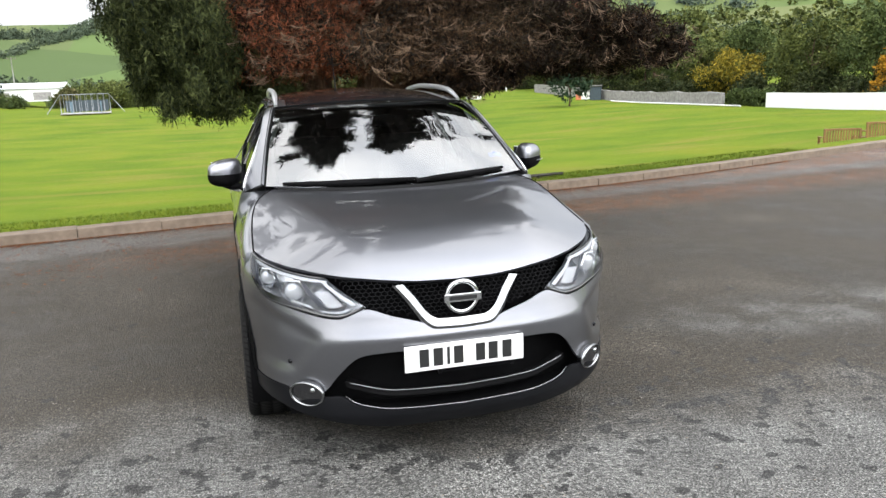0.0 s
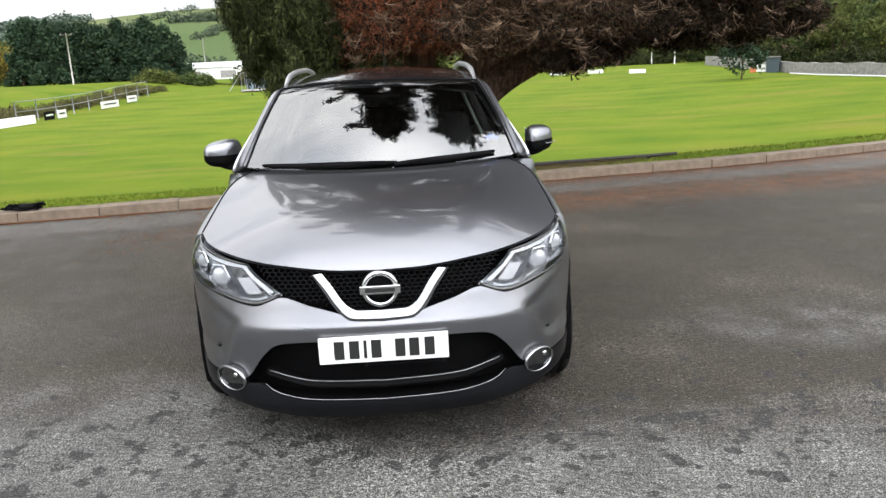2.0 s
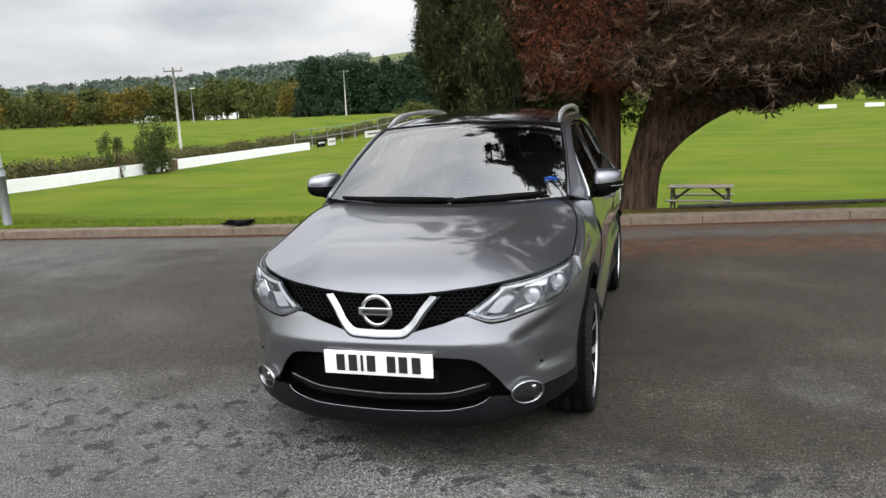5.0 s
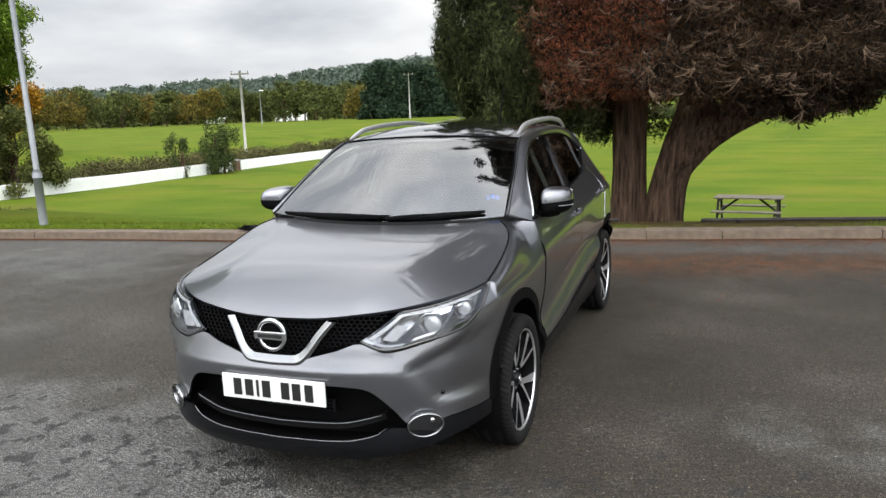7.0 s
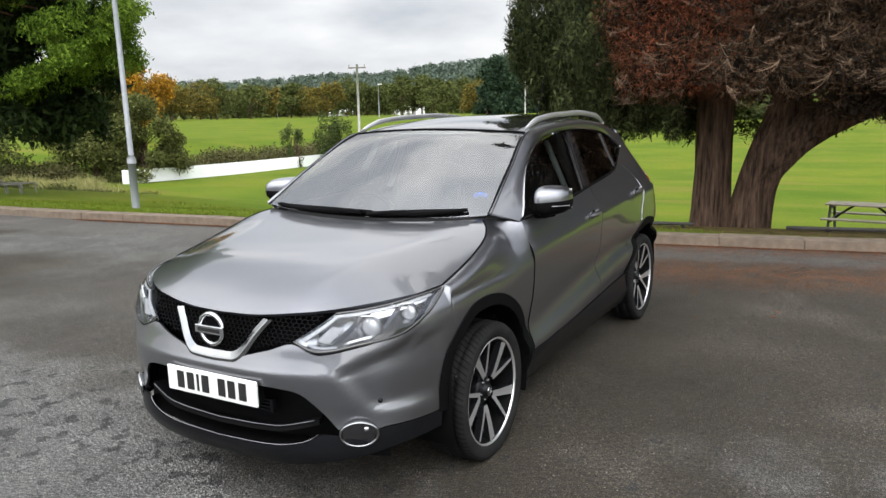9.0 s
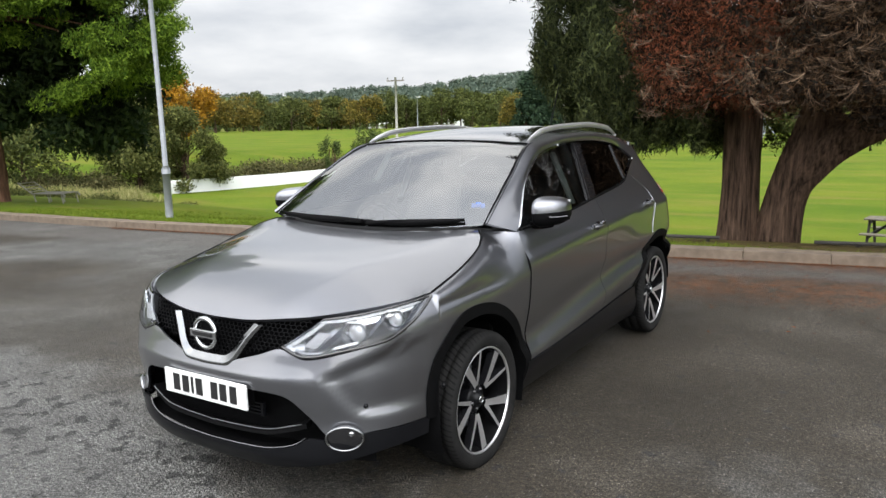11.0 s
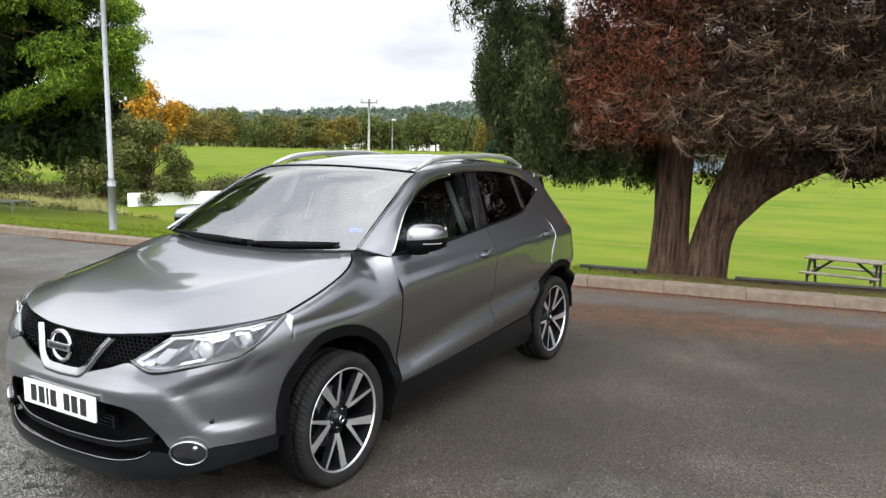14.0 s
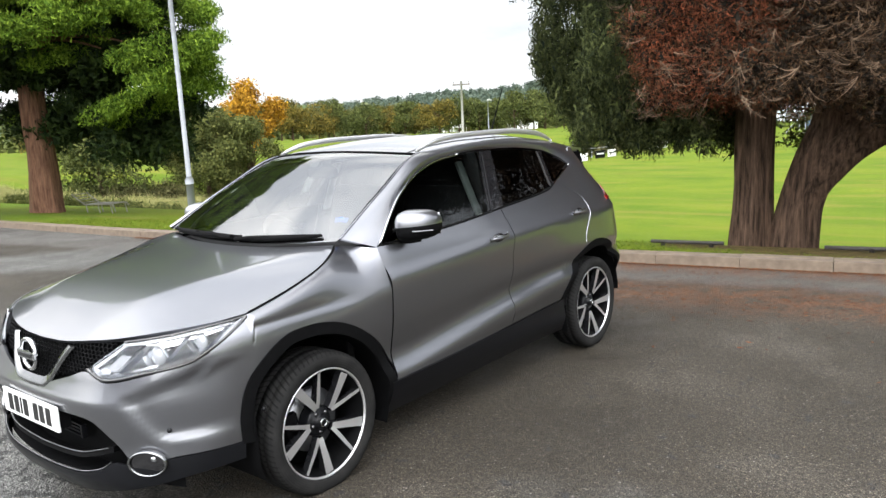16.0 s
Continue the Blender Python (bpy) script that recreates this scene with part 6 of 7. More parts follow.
        # parking sensors
        for x, z in ((0.706, 0.517), (0.866, 0.523)):
            p = Vector(mirrored(lambda a, b: skin(u_at_x(a, b), b), s)(x, z))
            part("parking_sensor", add_ball(bmesh.new(), p, (0.011, 0.011, 0.011), 12, 8), DARKSATIN, car)
    # wipers
    for a0, a1, b0, b1 in ((-0.88, 0.12, 0.010, 0.032), (0.10, 0.86, 0.014, 0.042)):
        blade = [Vector(screen(a0 + (a1 - a0) * t, b0 + (b1 - b0) * t)) + Vector((0, -0.006, 0.010)) for t in lin(0, 1, 12)]
        w = part("wiper", tube(blade, [0.008 + 0.008 * math.sin(math.pi * t) for t in lin(0, 1, 12)], 6, 1.1), BLACK, car, "black windscreen wiper")
        p, q = blade[5], blade[11] if a0 < 0 else blade[0]
        part("wiper_arm", tube([p + Vector((0, -0.004, 0.010)), p.lerp(q, 0.5) + Vector((0, -0.010, 0.006)), q + Vector((0, -0.015, 0.0))], [0.008, 0.011, 0.013], 6), BLACK, w)
    bm = bmesh.new()
    p = Vector(screen(0.89, 0.19))
    for k in range(3):
        add_box(bm, (0.022, 0.004, 0.03), Matrix.Translation(p + Vector((-0.03 + 0.026 * k, 0.01 + 0.004 * k, 0.004 * (k % 2)))) @ pose(0, 0, 0, -50, 0, 20))
    part("permit_sticker", bm, BLUE, glass, "small blue permit sticker")


def build_cabin(car):
    part("floor_pan", box((1.45, 3.4, 0.06), pose(0, 2.3, 0.28), 0.02), BLACK, car)
    part("underbody", box((1.15, 1.0, 0.05), pose(0, 0.90, 0.31), 0.02), BLACK, car)
    part("bulkhead", box((1.5, 0.05, 0.72), pose(0, 1.22, 0.66), 0.02), BLACK, car)
    part("dashboard", rimmed(grid(lambda a, b: (a * 0.68, 1.18 + 0.42 * b, 1.035 + 0.05 * math.sin(math.pi * (0.15 + 0.8 * b)) - 0.10 * max(0, b - 0.8) * 5), lin(-1, 1, 16), lin(0, 1, 10)), 0.03), CABIN, car, "dark dashboard")
    part("steering_wheel", tube([(-0.36 + 0.185 * math.cos(t), 1.78 - 0.07 * math.sin(t), 0.98 + 0.17 * math.sin(t)) for t in lin(0, 2 * math.pi, 24)], 0.016, 8), BLACK, car, "dark steering wheel")
    for x in (-0.36, 0.36):
        seat = part("seat", box((0.50, 0.52, 0.18), pose(x, 2.12, 0.62, 8), 0.06), CABIN, car, "dark fabric seat")
        part("seat_back", box((0.48, 0.14, 0.62), pose(x, 2.42, 0.98, -16), 0.06), CABIN, seat)
        part("headrest", box((0.27, 0.10, 0.18), pose(x, 2.53, 1.36, -10), 0.04), CABIN, seat)
    seat = part("rear_bench", box((1.3, 0.5, 0.18), pose(0, 2.98, 0.66, 6), 0.06), CABIN, car, "dark fabric rear bench")
    part("seat_back", box((1.3, 0.14, 0.60), pose(0, 3.28, 0.98, -18), 0.06), CABIN, seat)
    part("interior_mirror", box((0.24, 0.04, 0.065), pose(0, 1.80, 1.42, 10), 0.015), BLACK, car)
    for s in (1, -1):
        part("belt_pillar", box((0.05, 0.10, 0.5), pose(s * 0.66, 2.50, 1.28, 0, -s * 24, 0), 0.02), CABIN, car)
        part("belt_trim", box((0.02, 0.06, 0.36), pose(s * 0.61, 2.44, 1.27, 0, -s * 24, 0), 0.008), BELTGREY, car, "pale belt pillar trim")


def build_wheels(car):
    tyre_profile = [(0.256, -0.100), (0.268, -0.110), (0.298, -0.116), (0.318, -0.108), (0.328, -0.092), (0.3315, -0.068), (0.325, -0.064), (0.325, -0.056), (0.3325, -0.052), (0.333, -0.006), (0.326, -0.004), (0.326, 0.004), (0.333, 0.006), (0.3325, 0.052), (0.325, 0.056), (0.325, 0.064), (0.3315, 0.068), (0.328, 0.092), (0.318, 0.108), (0.298, 0.116), (0.268, 0.110), (0.256, 0.100)]
    tyre_me = mesh_of("tyre", lathe(tyre_profile, 72), RUBBER)
    lip_me = mesh_of("rim_lip", lathe([(0.2475, 0.092), (0.249, 0.101), (0.2545, 0.1045), (0.2585, 0.100), (0.256, 0.085)], 72), SILVER)
    barrel_me = mesh_of("rim", lathe([(0.246, 0.095), (0.236, 0.072), (0.225, 0.02), (0.222, -0.09), (0.24, -0.10)], 64), BLACK)

    def spoke(width0, width1, start, end, turn):
        """A machined spoke between two (radius, angle) places on the wheel's face."""
        bm = bmesh.new()
        a, b = (Vector((0, -r * math.sin(t), r * math.cos(t))) for r, t in (start, end))
        along = (b - a).normalized()
        across = along.cross(Vector((1, 0, 0)))
        sec = []
        for t in lin(0, 1, 6):
            p = a.lerp(b, t)
            w = (width0 + (width1 - width0) * t ** 1.3) / 2
            h = 0.070 + 0.024 * t ** 0.7
            sec.append([bm.verts.new(p + q) for q in (across * -w + Vector((h, 0, 0)), across * w + Vector((h, 0, 0)), across * w * 1.15 + Vector((h - 0.035, 0, 0)), across * -w * 1.15 + Vector((h - 0.035, 0, 0)))])
        for p, q in zip(sec, sec[1:]):
            for k in range(4):
                bm.faces.new((p[k], p[(k + 1) % 4], q[(k + 1) % 4], q[k]))
        bm.faces.new(sec[0][::-1])
        bm.faces.new(sec[-1])
        bmesh.ops.recalc_face_normals(bm, faces=bm.faces)
        for f in bm.faces:
            f.material_index = 0 if f.normal.x > 0.75 else 1
        bm.transform(Matrix.Rotation(turn, 4, "X"))
        return bm
    turns = [2 * math.pi * k / 5 + 0.12 for k in range(5)]
    wide = [mesh_of("spoke", spoke(0.030, 0.047, (0.074, 0.04), (0.243, 0.31), a), [SILVER, GLOSSBLACK]) for a in turns]
    thin = [mesh_of("thin_spoke", spoke(0.022, 0.015, (0.074, -0.05), (0.243, -0.27), a), [SILVER, GLOSSBLACK]) for a in turns]
    hub_me = mesh_of("hub", lathe([(0.001, 0.082), (0.026, 0.082), (0.030, 0.076), (0.032, 0.060), (0.062, 0.058), (0.072, 0.045), (0.075, 0.0)], 32), DARKSATIN)
    cap_me = mesh_of("hub_cap", tube([(0.0835, 0.017 * math.cos(t), 0.017 * math.sin(t)) for t in lin(0, 2 * math.pi, 20)], 0.0035, 6), CHROME)
    nut_me = mesh_of("wheel_nut", lathe([(0.001, 0.068), (0.008, 0.068), (0.010, 0.05)], 8), GLOSSBLACK)
    disc_me = mesh_of("brake_disc", lathe([(0.08, 0.0), (0.15, 0.0), (0.15, -0.025), (0.08, -0.025)], 40), DIMSILVER)
    back_me = mesh_of("wheel_back", lathe([(0.001, -0.05), (0.22, -0.05), (0.222, -0.09)], 32), BLACK)
    calliper_me = mesh_of("brake_calliper", box((0.07, 0.08, 0.16), pose(-0.01, -0.125, 0.02, 0, 0, 0), 0.015), BLACK)
    for s in (1, -1):
        for axle in (AXLE_F, AXLE_R):
            wheel = new("wheel", barrel_me)
            wheel.parent = car
            wheel.matrix_basis = pose(s * 0.785, axle - 0.015, 0.346 if axle == AXLE_F else 0.332, 12 if axle == AXLE_F else 25, 0, 0 if s > 0 else 180)
            tagged(wheel, "two-tone silver and black alloy wheel")
            for name, me in (("tyre", tyre_me), ("rim_lip", lip_me), ("hub", hub_me), ("hub_cap", cap_me), ("brake_disc", disc_me), ("wheel_back", back_me), ("brake_calliper", calliper_me)):
                ob = new(name, me)
                ob.parent = wheel
            for me in wide + thin:
                ob = new(me.name.split(".")[0], me)
                ob.parent = wheel
            for k in range(5):
                ob = new("wheel_nut", nut_me)
                ob.parent = wheel
                a = 2 * math.pi * (k + 0.5) / 5
                ob.matrix_basis = pose(0, 0.048 * math.cos(a), 0.048 * math.sin(a))


def build_car():
    car = thing("car", "gunmetal grey five-door crossover car parked on asphalt", "car")
    car.matrix_basis = pose(0, 0, -0.043, 0.7, 0, 0)
    build_bumper(car)
    build_plate(car)
    build_grille(car)
    for s in (1, -1):
        build_headlamp(car, s)
        build_fog_lamp(car, s)
    build_wings_doors(car)
    build_upper(car)
    build_cabin(car)
    build_wheels(car)


build_car()


# ---- things on the field ----
def build_lamp_post():
    x, y = -8.95, 6.68
    post = thing("lamp_post", "grey galvanised steel lamp post on the grass by the kerb", "lamp post", at=(x, y, -0.13))
    part("base", tube([(0, 0, -0.3), (0, 0, 1.0)], 0.068, 16), GALV, post)
    part("collar", tube([(0, 0, 0.98), (0, 0, 1.06), (-0.003, 0, 1.12)], [0.076, 0.076, 0.046], 16), GALV, post)
    part("shaft", tube([(0, 0, 1.05), (-0.05, 0, 4.0), (-0.1, 0, 7.0)], [0.046, 0.042, 0.036], 14), GALV, post)


build_lamp_post()


def picnic_table(at, turn, mat, label):
    t = thing("picnic_table", label, "picnic table", at=at, turn=turn)
    for k in range(5):
        part("top_board", box((1.62, 0.135, 0.032), pose(0, -0.29 + k * 0.145, 0.70), 0.006), mat, t)
    for s in (-1, 1):
        for k in range(2):
            part("seat_board", box((1.62, 0.13, 0.032), pose(0, s * (0.60 + 0.14 * k), 0.40), 0.006), mat, t)
        part("brace", box((0.045, 1.45, 0.08), pose(s * 0.655, 0, 0.345), 0.006), DARKWOOD, t)
        part("top_bearer", box((0.045, 0.70, 0.07), pose(s * 0.655, 0, 0.65), 0.006), DARKWOOD, t)
        part("strut", tube([(s * 0.64, 0, 0.36), (s * 0.25, 0, 0.66)], 0.028, 4), DARKWOOD, t)
        for q in (-1, 1):
            part("leg", tube([(s * 0.70, q * 0.56, -0.06), (s * 0.70, q * 0.24, 0.68)], 0.038, 4), DARKWOOD, t)
    return t


def field_bench(at, turn, length, label):
    b = thing("bench", label, "bench", "slatted benches", at=at, turn=turn)
    n = int(length / 0.085)
    for k in range(n):
        part("slat", box((0.05, 0.02, 0.42), pose(-length / 2 + 0.085 * (k + 0.5), 0.24, 0.66), 0.004), WARMWOOD, b)
    for z in (0.43, 0.9):
        part("rail", box((length, 0.05, 0.07), pose(0, 0.25, z), 0.008), WARMWOOD, b)
    for k in range(4):
        part("seat_slat", box((length, 0.09, 0.03), pose(0, -0.15 + 0.11 * k, 0.42), 0.006), WARMWOOD, b)
    for s in (-1, 1):
        part("back_leg", box((0.07, 0.07, 1.0), pose(s * (length / 2 - 0.04), 0.26, 0.42), 0.008), WARMWOOD, b)
        part("front_leg", box((0.07, 0.07, 0.75), pose(s * (length / 2 - 0.04), -0.2, 0.25), 0.008), WARMWOOD, b)
        part("arm", box((0.08, 0.55, 0.04), pose(s * (length / 2 - 0.04), 0.02, 0.63), 0.008), WARMWOOD, b)
    return b


picnic_table((2.33, 17.85, land_height(2.33, 17.85)), -7, TIMBER, "weathered timber picnic table on the grass")


def garden_lounger(x, y, turn):
    t = thing("garden_lounger", "low pale metal garden lounger on the grass", "lounger", at=(x, y, land_height(x, y)), turn=turn)
    for s in (-0.27, 0.27):
        part("frame", tube([(-0.75, s, 0.52), (-0.35, s, 0.24), (0.55, s, 0.24), (0.62, s, 0.16)], 0.018, 6), LOUNGER, t)
        for x0 in (-0.3, 0.1, 0.5):
            part("leg", tube([(x0, s, 0.24), (x0 + 0.05, s, -0.03)], 0.015, 6), LOUNGER, t)
    for k in range(9):
        u = -0.33 + 0.11 * k
        part("slat", tube([(u, -0.27, 0.245), (u, 0.27, 0.245)], 0.012, 5), LOUNGER, t)
    for k in range(4):
        part("back_slat", tube([(-0.42 - 0.1 * k, -0.27, 0.29 + 0.07 * k), (-0.42 - 0.1 * k, 0.27, 0.29 + 0.07 * k)], 0.012, 5), LOUNGER, t)


LOUNGER = plain("pale_metal", (0.13, 0.125, 0.105), 0.6)
garden_lounger(-16.3, 8.75, 20)
field_bench((18.71, 18.09, land_height(18.71, 18.09) - 0.10), 159, 1.2, "slatted brown timber bench facing the field")
field_bench((19.95, 17.60, land_height(19.95, 17.60) - 0.06), 159, 1.2, "slatted brown timber bench facing the field")


GREYPOLE = plain("silvered_pole_timber", (0.30, 0.29, 0.27), 0.85, vary=0.2, scale=4)


def utility_pole(az, d, height, label):
    x, y = polar(az, d)
    p = thing("utility_pole", label, "utility pole", at=(x, y, land_height(x, y)), turn=20)
    part("pole", tube([(0, 0, -0.5), (0.03, 0, height)], [0.15, 0.11], 10), GREYPOLE, p)
    part("crossarm", box((1.9, 0.1, 0.12), pose(0, 0, height - 0.35)), TIMBER, p)
    for s in (-0.85, 0, 0.85):
        part("insulator", tube([(s, 0, height - 0.3), (s, 0, height - 0.02)], 0.06, 8), STONE, p)


utility_pole(-34.9, 82, 8.3, "grey wooden utility pole with a crossarm")
utility_pole(-22.9, 155, 9.0, "grey wooden utility pole with a crossarm")
utility_pole(-14.2, 200, 10.0, "grey wooden utility pole with a crossarm")
utility_pole(-41.5, 260, 9.0, "grey wooden utility pole with a crossarm")


def build_far_lamp():
    x, y = polar(-33.8, 150)
    p = thing("street_lamp", "thin grey street lamp beyond the far field", "street lamp", at=(x, y, land_height(x, y)))
    part("pole", tube([(0, 0, -0.3), (0, 0, 6.3)], 0.09, 8), GALV, p)
    part("lamp_head", box((0.9, 0.3, 0.16), pose(0.35, 0, 6.35), 0.05), WHITEPLATE, p)


build_far_lamp()


def build_practice_nets():
    x, y = -21.4, 119
    z = land_height(x, y)
    net = thing("practice_nets", "steel framed cricket practice nets with blue sheets", "cricket nets", at=(x, y, z), turn=8)
    for s in lin(-3.3, 3.3, 8):
        part("post", tube([(s, 0, -0.2), (s, 0, 2.7)], 0.045, 6), GALV, net)
        part("side_post", tube([(s, 9, -0.2), (s, 9, 2.7)], 0.045, 6), GALV, net)
    for yy in (0, 9):
        part("top_rail", tube([(-3.3, yy, 2.7), (3.3, yy, 2.7)], 0.06, 6), GALV, net)
    for s in (-1, 1):
        part("stay", tube([(s * 3.3, 0, 2.6), (s * 5.2, 0, 0.0)], 0.06, 6), GALV, net)
        part("sheet", box((0.08, 8.5, 1.6), pose(s * 2.0, 4.5, 0.8)), plain("net_blue", (0.10, 0.16, 0.20), 0.8), net, "blue-grey sheet")
    part("sheet", box((6.2, 0.08, 1.8), pose(0, 9.1, 0.9)), plain("net_dark", (0.045, 0.06, 0.07), 0.8), net, "dark back sheet")
    part("mat", box((6.6, 11, 0.06), pose(0, 2, 0.0)), STONE, net, "pale concrete strip")


build_practice_nets()


def long_shed(az, d, length, height, turn, label):
    x, y = polar(az, d)
    s = thing("shed", label, "shed", at=(x, y, land_height(x, y)), turn=turn)
    part("wall", box((length, 8, height), pose(0, 0, height / 2 - 0.3), 0.05), WHITEWALL, s)
    bm = bmesh.new()
    add_box(bm, (length + 0.6, 4.6, 0.15), pose(0, -2.1, height + 0.25, 14, 0, 0))
    add_box(bm, (length + 0.6, 4.6, 0.15), pose(0, 2.1, height + 0.25, -14, 0, 0))
    part("roof", bm, plain("pale_metal_roof", (0.6, 0.62, 0.64), 0.5), s, "pale metal roof")
    for k in range(4):
        part("door", box((length / 9, 0.1, height * 0.6), pose(-length / 2 + length * (k + 0.5) / 4, -4.02, height * 0.3), 0.02), STONE, s, "grey roller door")


long_shed(-16.0, 190, 32, 2.7, 0, "long white shed beyond the cricket field")
long_shed(-31.8, 300, 10, 4.5, 10, "white farm building among trees")
long_shed(-22.0, 330, 16, 4.0, -8, "white farm building among trees")
long_shed(-37, 330, 8, 4.0, -8, "white farm building among trees")


def advert_board(x, y, length, mat, label):
    b = thing("advertising_board", label, "advertising board", "boards along the boundary", at=(x, y, land_height(x, y)), turn=92)
    part("panel", box((length, 0.05, 0.85), pose(0, 0, 0.55), 0.01), mat, b)
    for s in (-0.4 * length, 0.4 * length):
        part("stake", box((0.06, 0.06, 1.1), pose(s, 0.05, 0.4)), TIMBER, b)
    part("writing", box((0.7 * length, 0.012, 0.16), pose(0, -0.03, 0.6)), INKBLACK if mat is not BLACK else WHITEPLATE, b)


for y, length, mat, word in ((77.9, 2.5, BLACK, "black"), (80.9, 2.3, WHITEPLATE, "white"), (94.8, 6.6, WHITEPLATE, "long white"), (102.8, 4.2, WHITEPLATE, "white")):
    advert_board(-36.3, y, length, mat, word + " advertising board along the field boundary")


def build_boundary_strip():
    strip = thing("boundary_strip", "low white boundary strip at the foot of the stone wall", "boundary marker")
    part("board", tube([(47.2, y, land_height(47.2, y) + 0.08) for y in lin(61.5, 88.0, 12)], 0.09, 6), WHITEPLATE, strip)


build_boundary_strip()


def boundary_post(x, y, height):
    p = thing("boundary_post", "thin white post at the far edge of the field", "post", "white posts by the field", at=(x, y, land_height(x, y)))
    part("shaft", tube([(0, 0, -0.2), (0, 0, height)], 0.11, 8), WHITEPLATE, p)


boundary_post(46.8, 138.5, 2.4)
boundary_post(48.7, 131.7, 2.4)


def low_board(x, y, length, turn):
    b = thing("boundary_board", "low white board lying at the field's far edge", "board", "low boards at the field edge", at=(x, y, land_height(x, y)), turn=turn)
    part("panel", box((length, 0.06, 0.55), pose(0, 0, 0.30), 0.01), WHITEPLATE, b)
    for q in (-0.4, 0.4):
        part("foot", box((0.08, 0.4, 0.08), pose(q * length, 0, 0.02)), TIMBER, b)


for x, y in ((33.8, 105.2), (29.5, 112.0), (24.5, 116.0)):
    low_board(x, y, 2.3, -18)


def build_score_hut():
    h = thing("hut", "small dark hut with orange and white panels by the wall", "hut", at=(47.0, 92.0, land_height(47.0, 92.0)), turn=-30)
    part("body", box((1.5, 1.4, 1.9), pose(0, 0, 0.9), 0.04), plain("slate_blue", (0.035, 0.05, 0.06), 0.7), h)
    part("roof", box((1.7, 1.6, 0.1), pose(0, 0, 1.9, 4, 0, 0), 0.02), DARKSTONE, h)
    part("panel", box((1.1, 0.05, 0.9), pose(-1.35, -0.3, 0.6), 0.01), WHITEPLATE, h, "white panel")
    part("panel", box((0.7, 0.05, 1.0), pose(-2.3, -0.3, 0.6), 0.01), plain("faded_orange", (0.45, 0.14, 0.06), 0.7), h, "faded orange panel")


build_score_hut()


def build_field_fence():
    f = thing("fence", "thin grey rail fence at the field corner", "fence")
    for k in range(10):
        y = 75 + 4.5 * k
        z = land_height(-38.2, y)
        part("post", tube([(-38.2, y, z - 0.2), (-38.2, y, z + 2.2)], 0.06, 6), GALV, f)
    pts = [(-38.2, 75 + 4.5 * k, land_height(-38.2, 75 + 4.5 * k) + 2.15) for k in range(10)]
    part("rail", tube(pts, 0.05, 6), GALV, f)
    part("rail", tube([(x, y, z - 1.0) for x, y, z in pts], 0.04, 6), GALV, f)


build_field_fence()


def build_log_rail():
    for x0, x1, dz in ((-0.45, 0.42, -0.05), (1.5, 4.3, -0.06)):
        r = thing("ground_rail", "dark stained timber rail lying behind the kerb", "rail", "rails behind the kerb")
        pts = [(x, KERB_LINE(x) + 1.0, land_height(x, KERB_LINE(x) + 1.0) + 0.1 + dz) for x in lin(x0, x1, 6)]
        part("beam", tube(pts, 0.024, 8), DARKWOOD, r)
        for k in (1, 5):
            x, y, z = pts[k]
            part("peg", tube([(x, y, z - 0.25), (x, y, z)], 0.03, 6), DARKWOOD, r)


build_log_rail()


def build_rubbish():
    x = -4.45
    y = KERB_LINE(x) + 0.15
    t = thing("cable_heap", "small black heap of crumpled plastic on the kerb", "litter", at=(x, y, 0.12))
    bm = bmesh.new()
    rng = random.Random(3)
    for k in range(9):
        pts = [(rng.uniform(-0.42, 0.42), rng.uniform(-0.1, 0.1), rng.uniform(0.01, 0.09)) for j in range(4)]
        add_tube(bm, pts, 0.018, 5)
    bm.transform(Matrix.Diagonal((0.6, 0.8, 0.8, 1)))
    part("strips", bm, BLACK, t)
    part("lump", add_ball(bmesh.new(), (0.05, 0, 0.04), (0.13, 0.08, 0.04), 10, 6), BLACK, t)


build_rubbish()


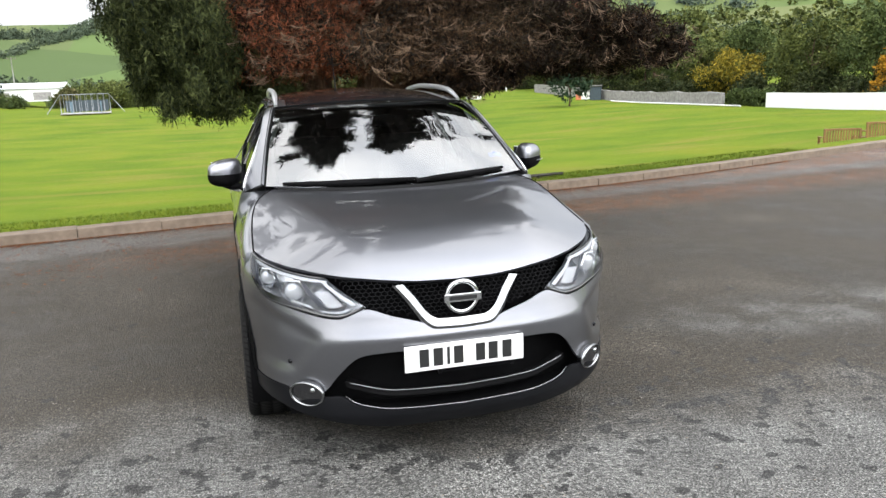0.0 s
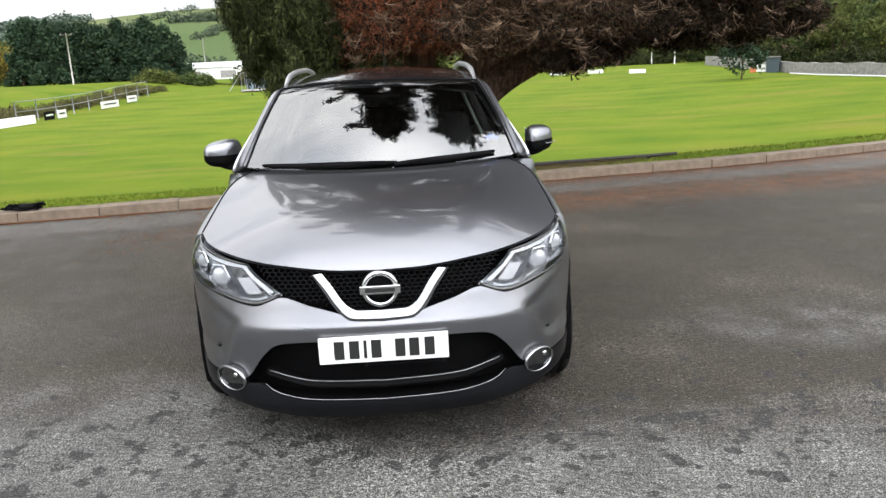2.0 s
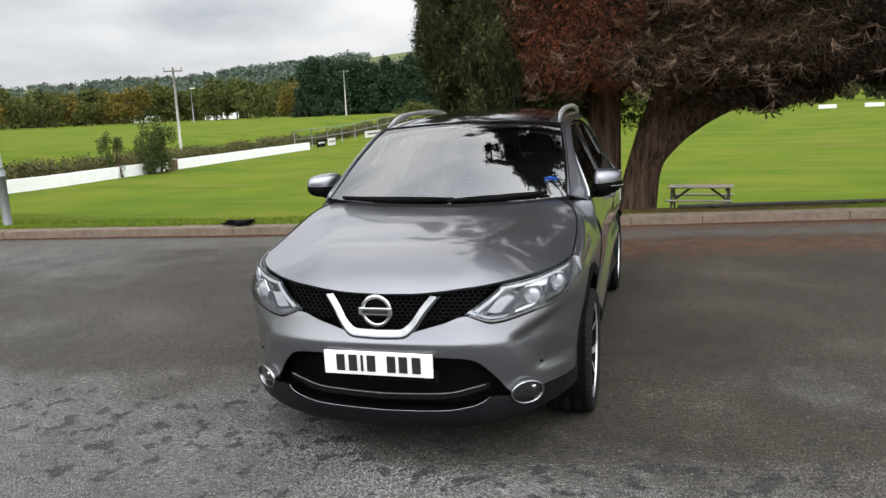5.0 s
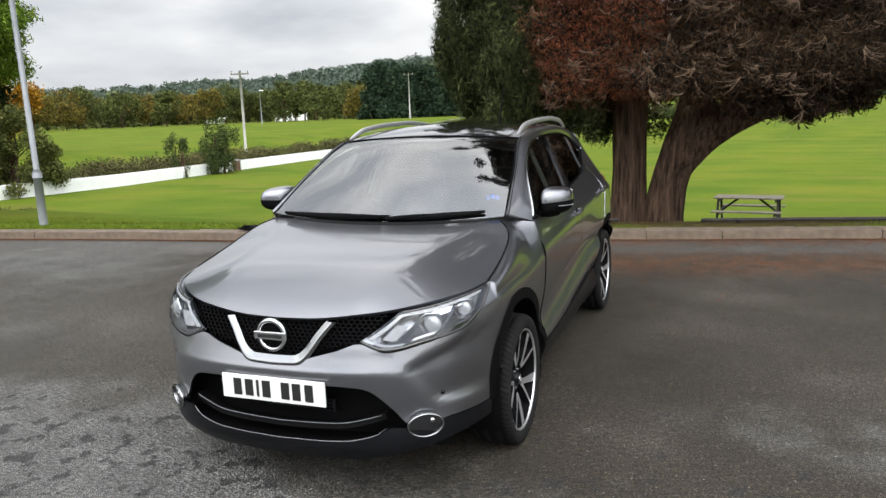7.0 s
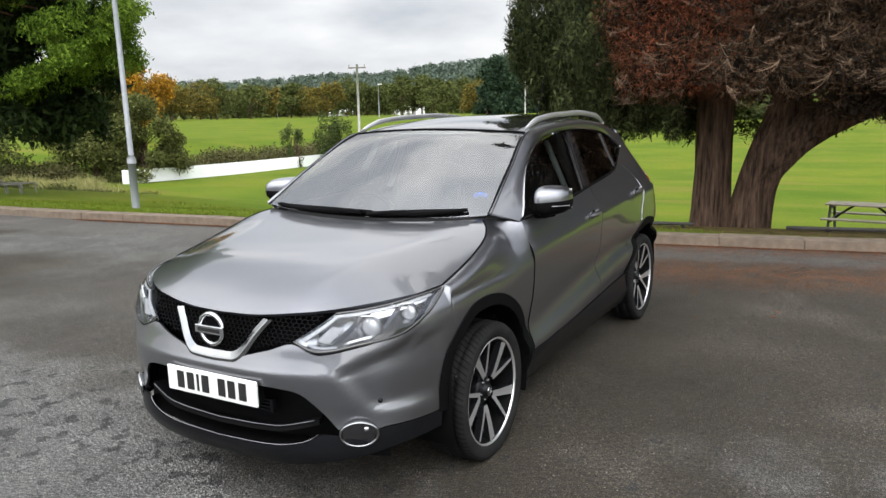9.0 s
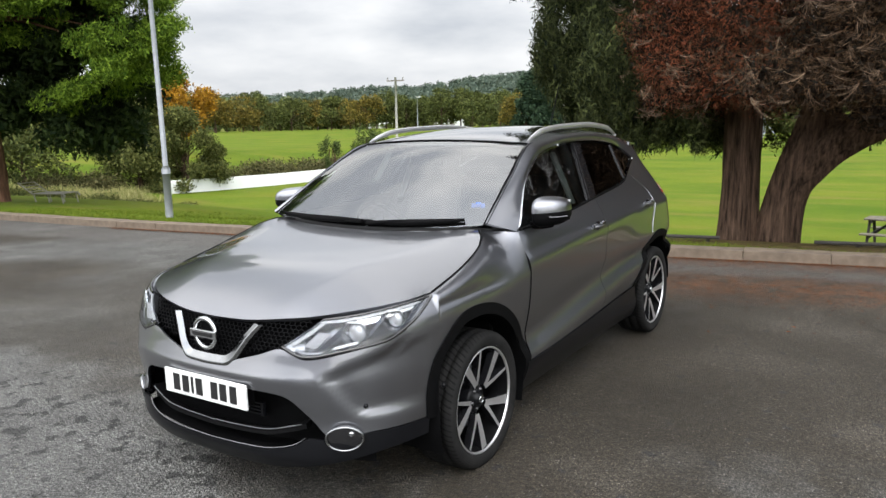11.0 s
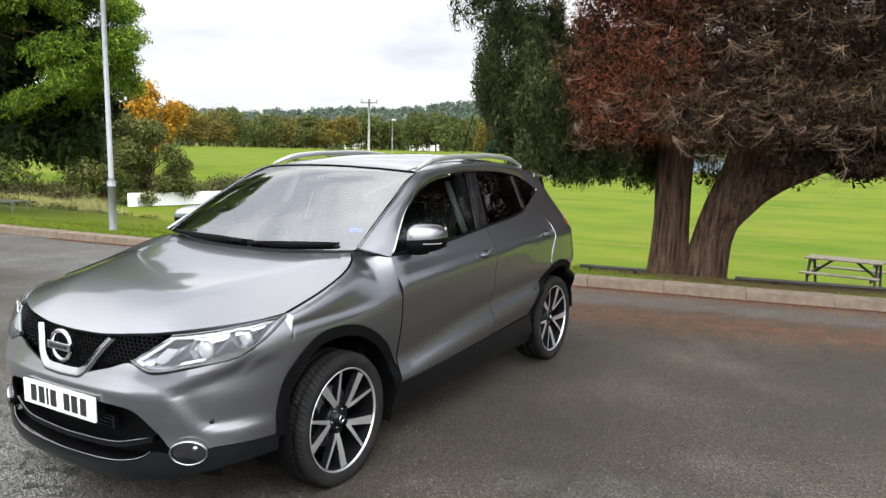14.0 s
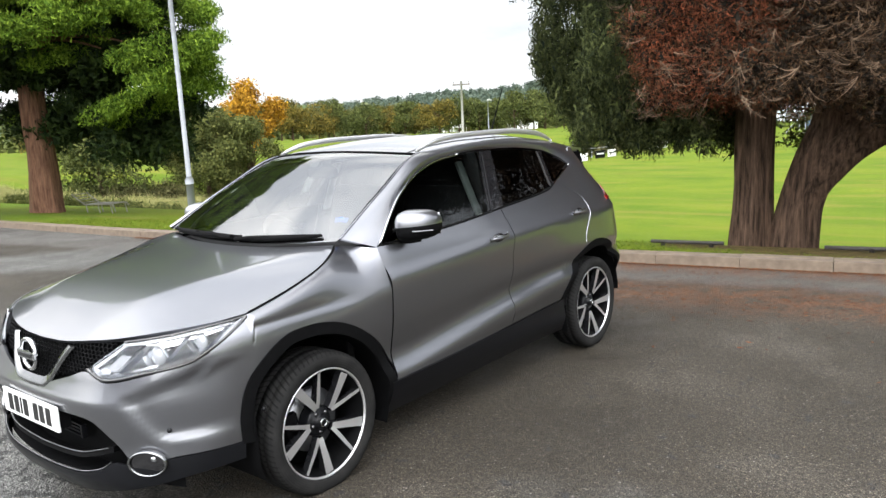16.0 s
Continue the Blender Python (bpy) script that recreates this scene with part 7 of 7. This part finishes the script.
def build_rough_grass():
    nrng = np.random.default_rng(14)
    blobs = []
    for k in range(130):
        x, y = nrng.uniform(-46, -30), nrng.uniform(14, 24)
        s = nrng.uniform(0.3, 0.7)
        blobs.append((x, y, land_height(x, y) + s * 0.4, s, s, s * 0.6))
    for k in range(60):
        y = nrng.uniform(26, 74)
        x = -39 + nrng.uniform(-1.5, 1.5)
        s = nrng.uniform(0.25, 0.55)
        blobs.append((x, y, land_height(x, y) + s * 0.3, s, s, s * 0.6))
    ob = soup("rough_grass", *leaves(in_blobs(blobs, 42000, 0.1, nrng), 0.26, 2.2, -2.5, nrng, 0.06), STRAW, None, "long dry grass and weeds along the ditch")
    tagged(ob, category="grass", kind="stuff")
    weeds = []
    for k in range(190):
        x, y = nrng.uniform(-46, -25), nrng.uniform(11.0, 20)
        s = nrng.uniform(0.18, 0.5)
        weeds.append((x, y, land_height(x, y) + s * 0.3, s * 1.3, s * 1.3, s * 0.6))
    ob = soup("weeds", *leaves(in_blobs(weeds, 34000, 0.2, nrng), 0.13, 1.5, -0.8, nrng, 0.2), LEAF_SHRUB, None, "rough green weeds on the ground below the evergreen")
    tagged(ob, category="weeds", kind="stuff")
    # short blades behind the kerb
    n = 45000
    xs = nrng.uniform(-13, 10, n)
    d = nrng.uniform(0.0, 1.0, n) ** 2.0 * 6.0
    ys = np.array([KERB_LINE(x) for x in xs]) + 0.3 + d
    zs = np.array([land_height(x, y) for x, y in zip(xs, ys)]) + 0.012
    clear = ((xs - 1.5) ** 2 + (1.5 * (ys - 8.9)) ** 2) > nrng.uniform(2.0, 3.2, n) ** 2
    xs, ys, zs = xs[clear], ys[clear], zs[clear]
    ob = soup("grass_blades", *leaves(np.stack([xs, ys, zs], axis=1), 0.05, 1.3, -1.5, nrng, 0.12), leaf_material("grass_blade", (0.052, 0.090, 0.007), (0.125, 0.142, 0.016)), None, "short mown grass blades behind the kerb")
    tagged(ob, category="grass", kind="stuff")
    # fallen leaves on the asphalt below the tree
    n = 15000
    xs = np.where(np.arange(n) < 2600, nrng.uniform(-3.5, 6.0, n), nrng.uniform(-9.0, 9.0, n))
    ys = np.array([KERB_LINE(x) for x in xs]) - 0.02 - np.abs(nrng.normal(0, 1.0, n)) * np.where(np.arange(n) < 2600, 0.6, 0.055)
    drift = (np.arange(n) % 3 == 0) & (xs > -3)
    ys = np.where(drift, ys - np.abs(nrng.normal(1.45, 0.30, n)), ys)
    zs = np.full(n, 0.006)
    v, f = leaves(np.stack([xs, ys, zs], axis=1), 0.030, 1.4, 0, nrng)
    v[:, 2] = 0.004 + np.abs(v[:, 2] - 0.006) * 0.25
    tagged(soup("fallen_leaves", v, f, LEAF_LITTER, None, "rusty fallen needles along the kerb"), category="leaves", kind="stuff")


build_rough_grass()


def build_kerb():
    kerb = tagged(new("kerb"), "pale concrete kerb edging between asphalt and grass", "kerb", "", "structure")
    rng = random.Random(2)
    x = -40.0
    mesh = mesh_of("kerb_stone", box((0.90, 0.27, 0.42), None, 0.010), KERB)
    while x < 34:
        slope = (KERB_LINE(x + 0.5) - KERB_LINE(x - 0.5))
        a = math.atan(slope)
        ob = new("kerb_stone", mesh)
        ob.parent = kerb
        ob.matrix_basis = pose(x, KERB_LINE(x) + 0.135 + rng.uniform(-0.006, 0.006), -0.098 + rng.uniform(-0.004, 0.004), rng.uniform(-1, 1), rng.uniform(-0.4, 0.4), math.degrees(a))
        x += 0.9015 * math.cos(a)


build_kerb()
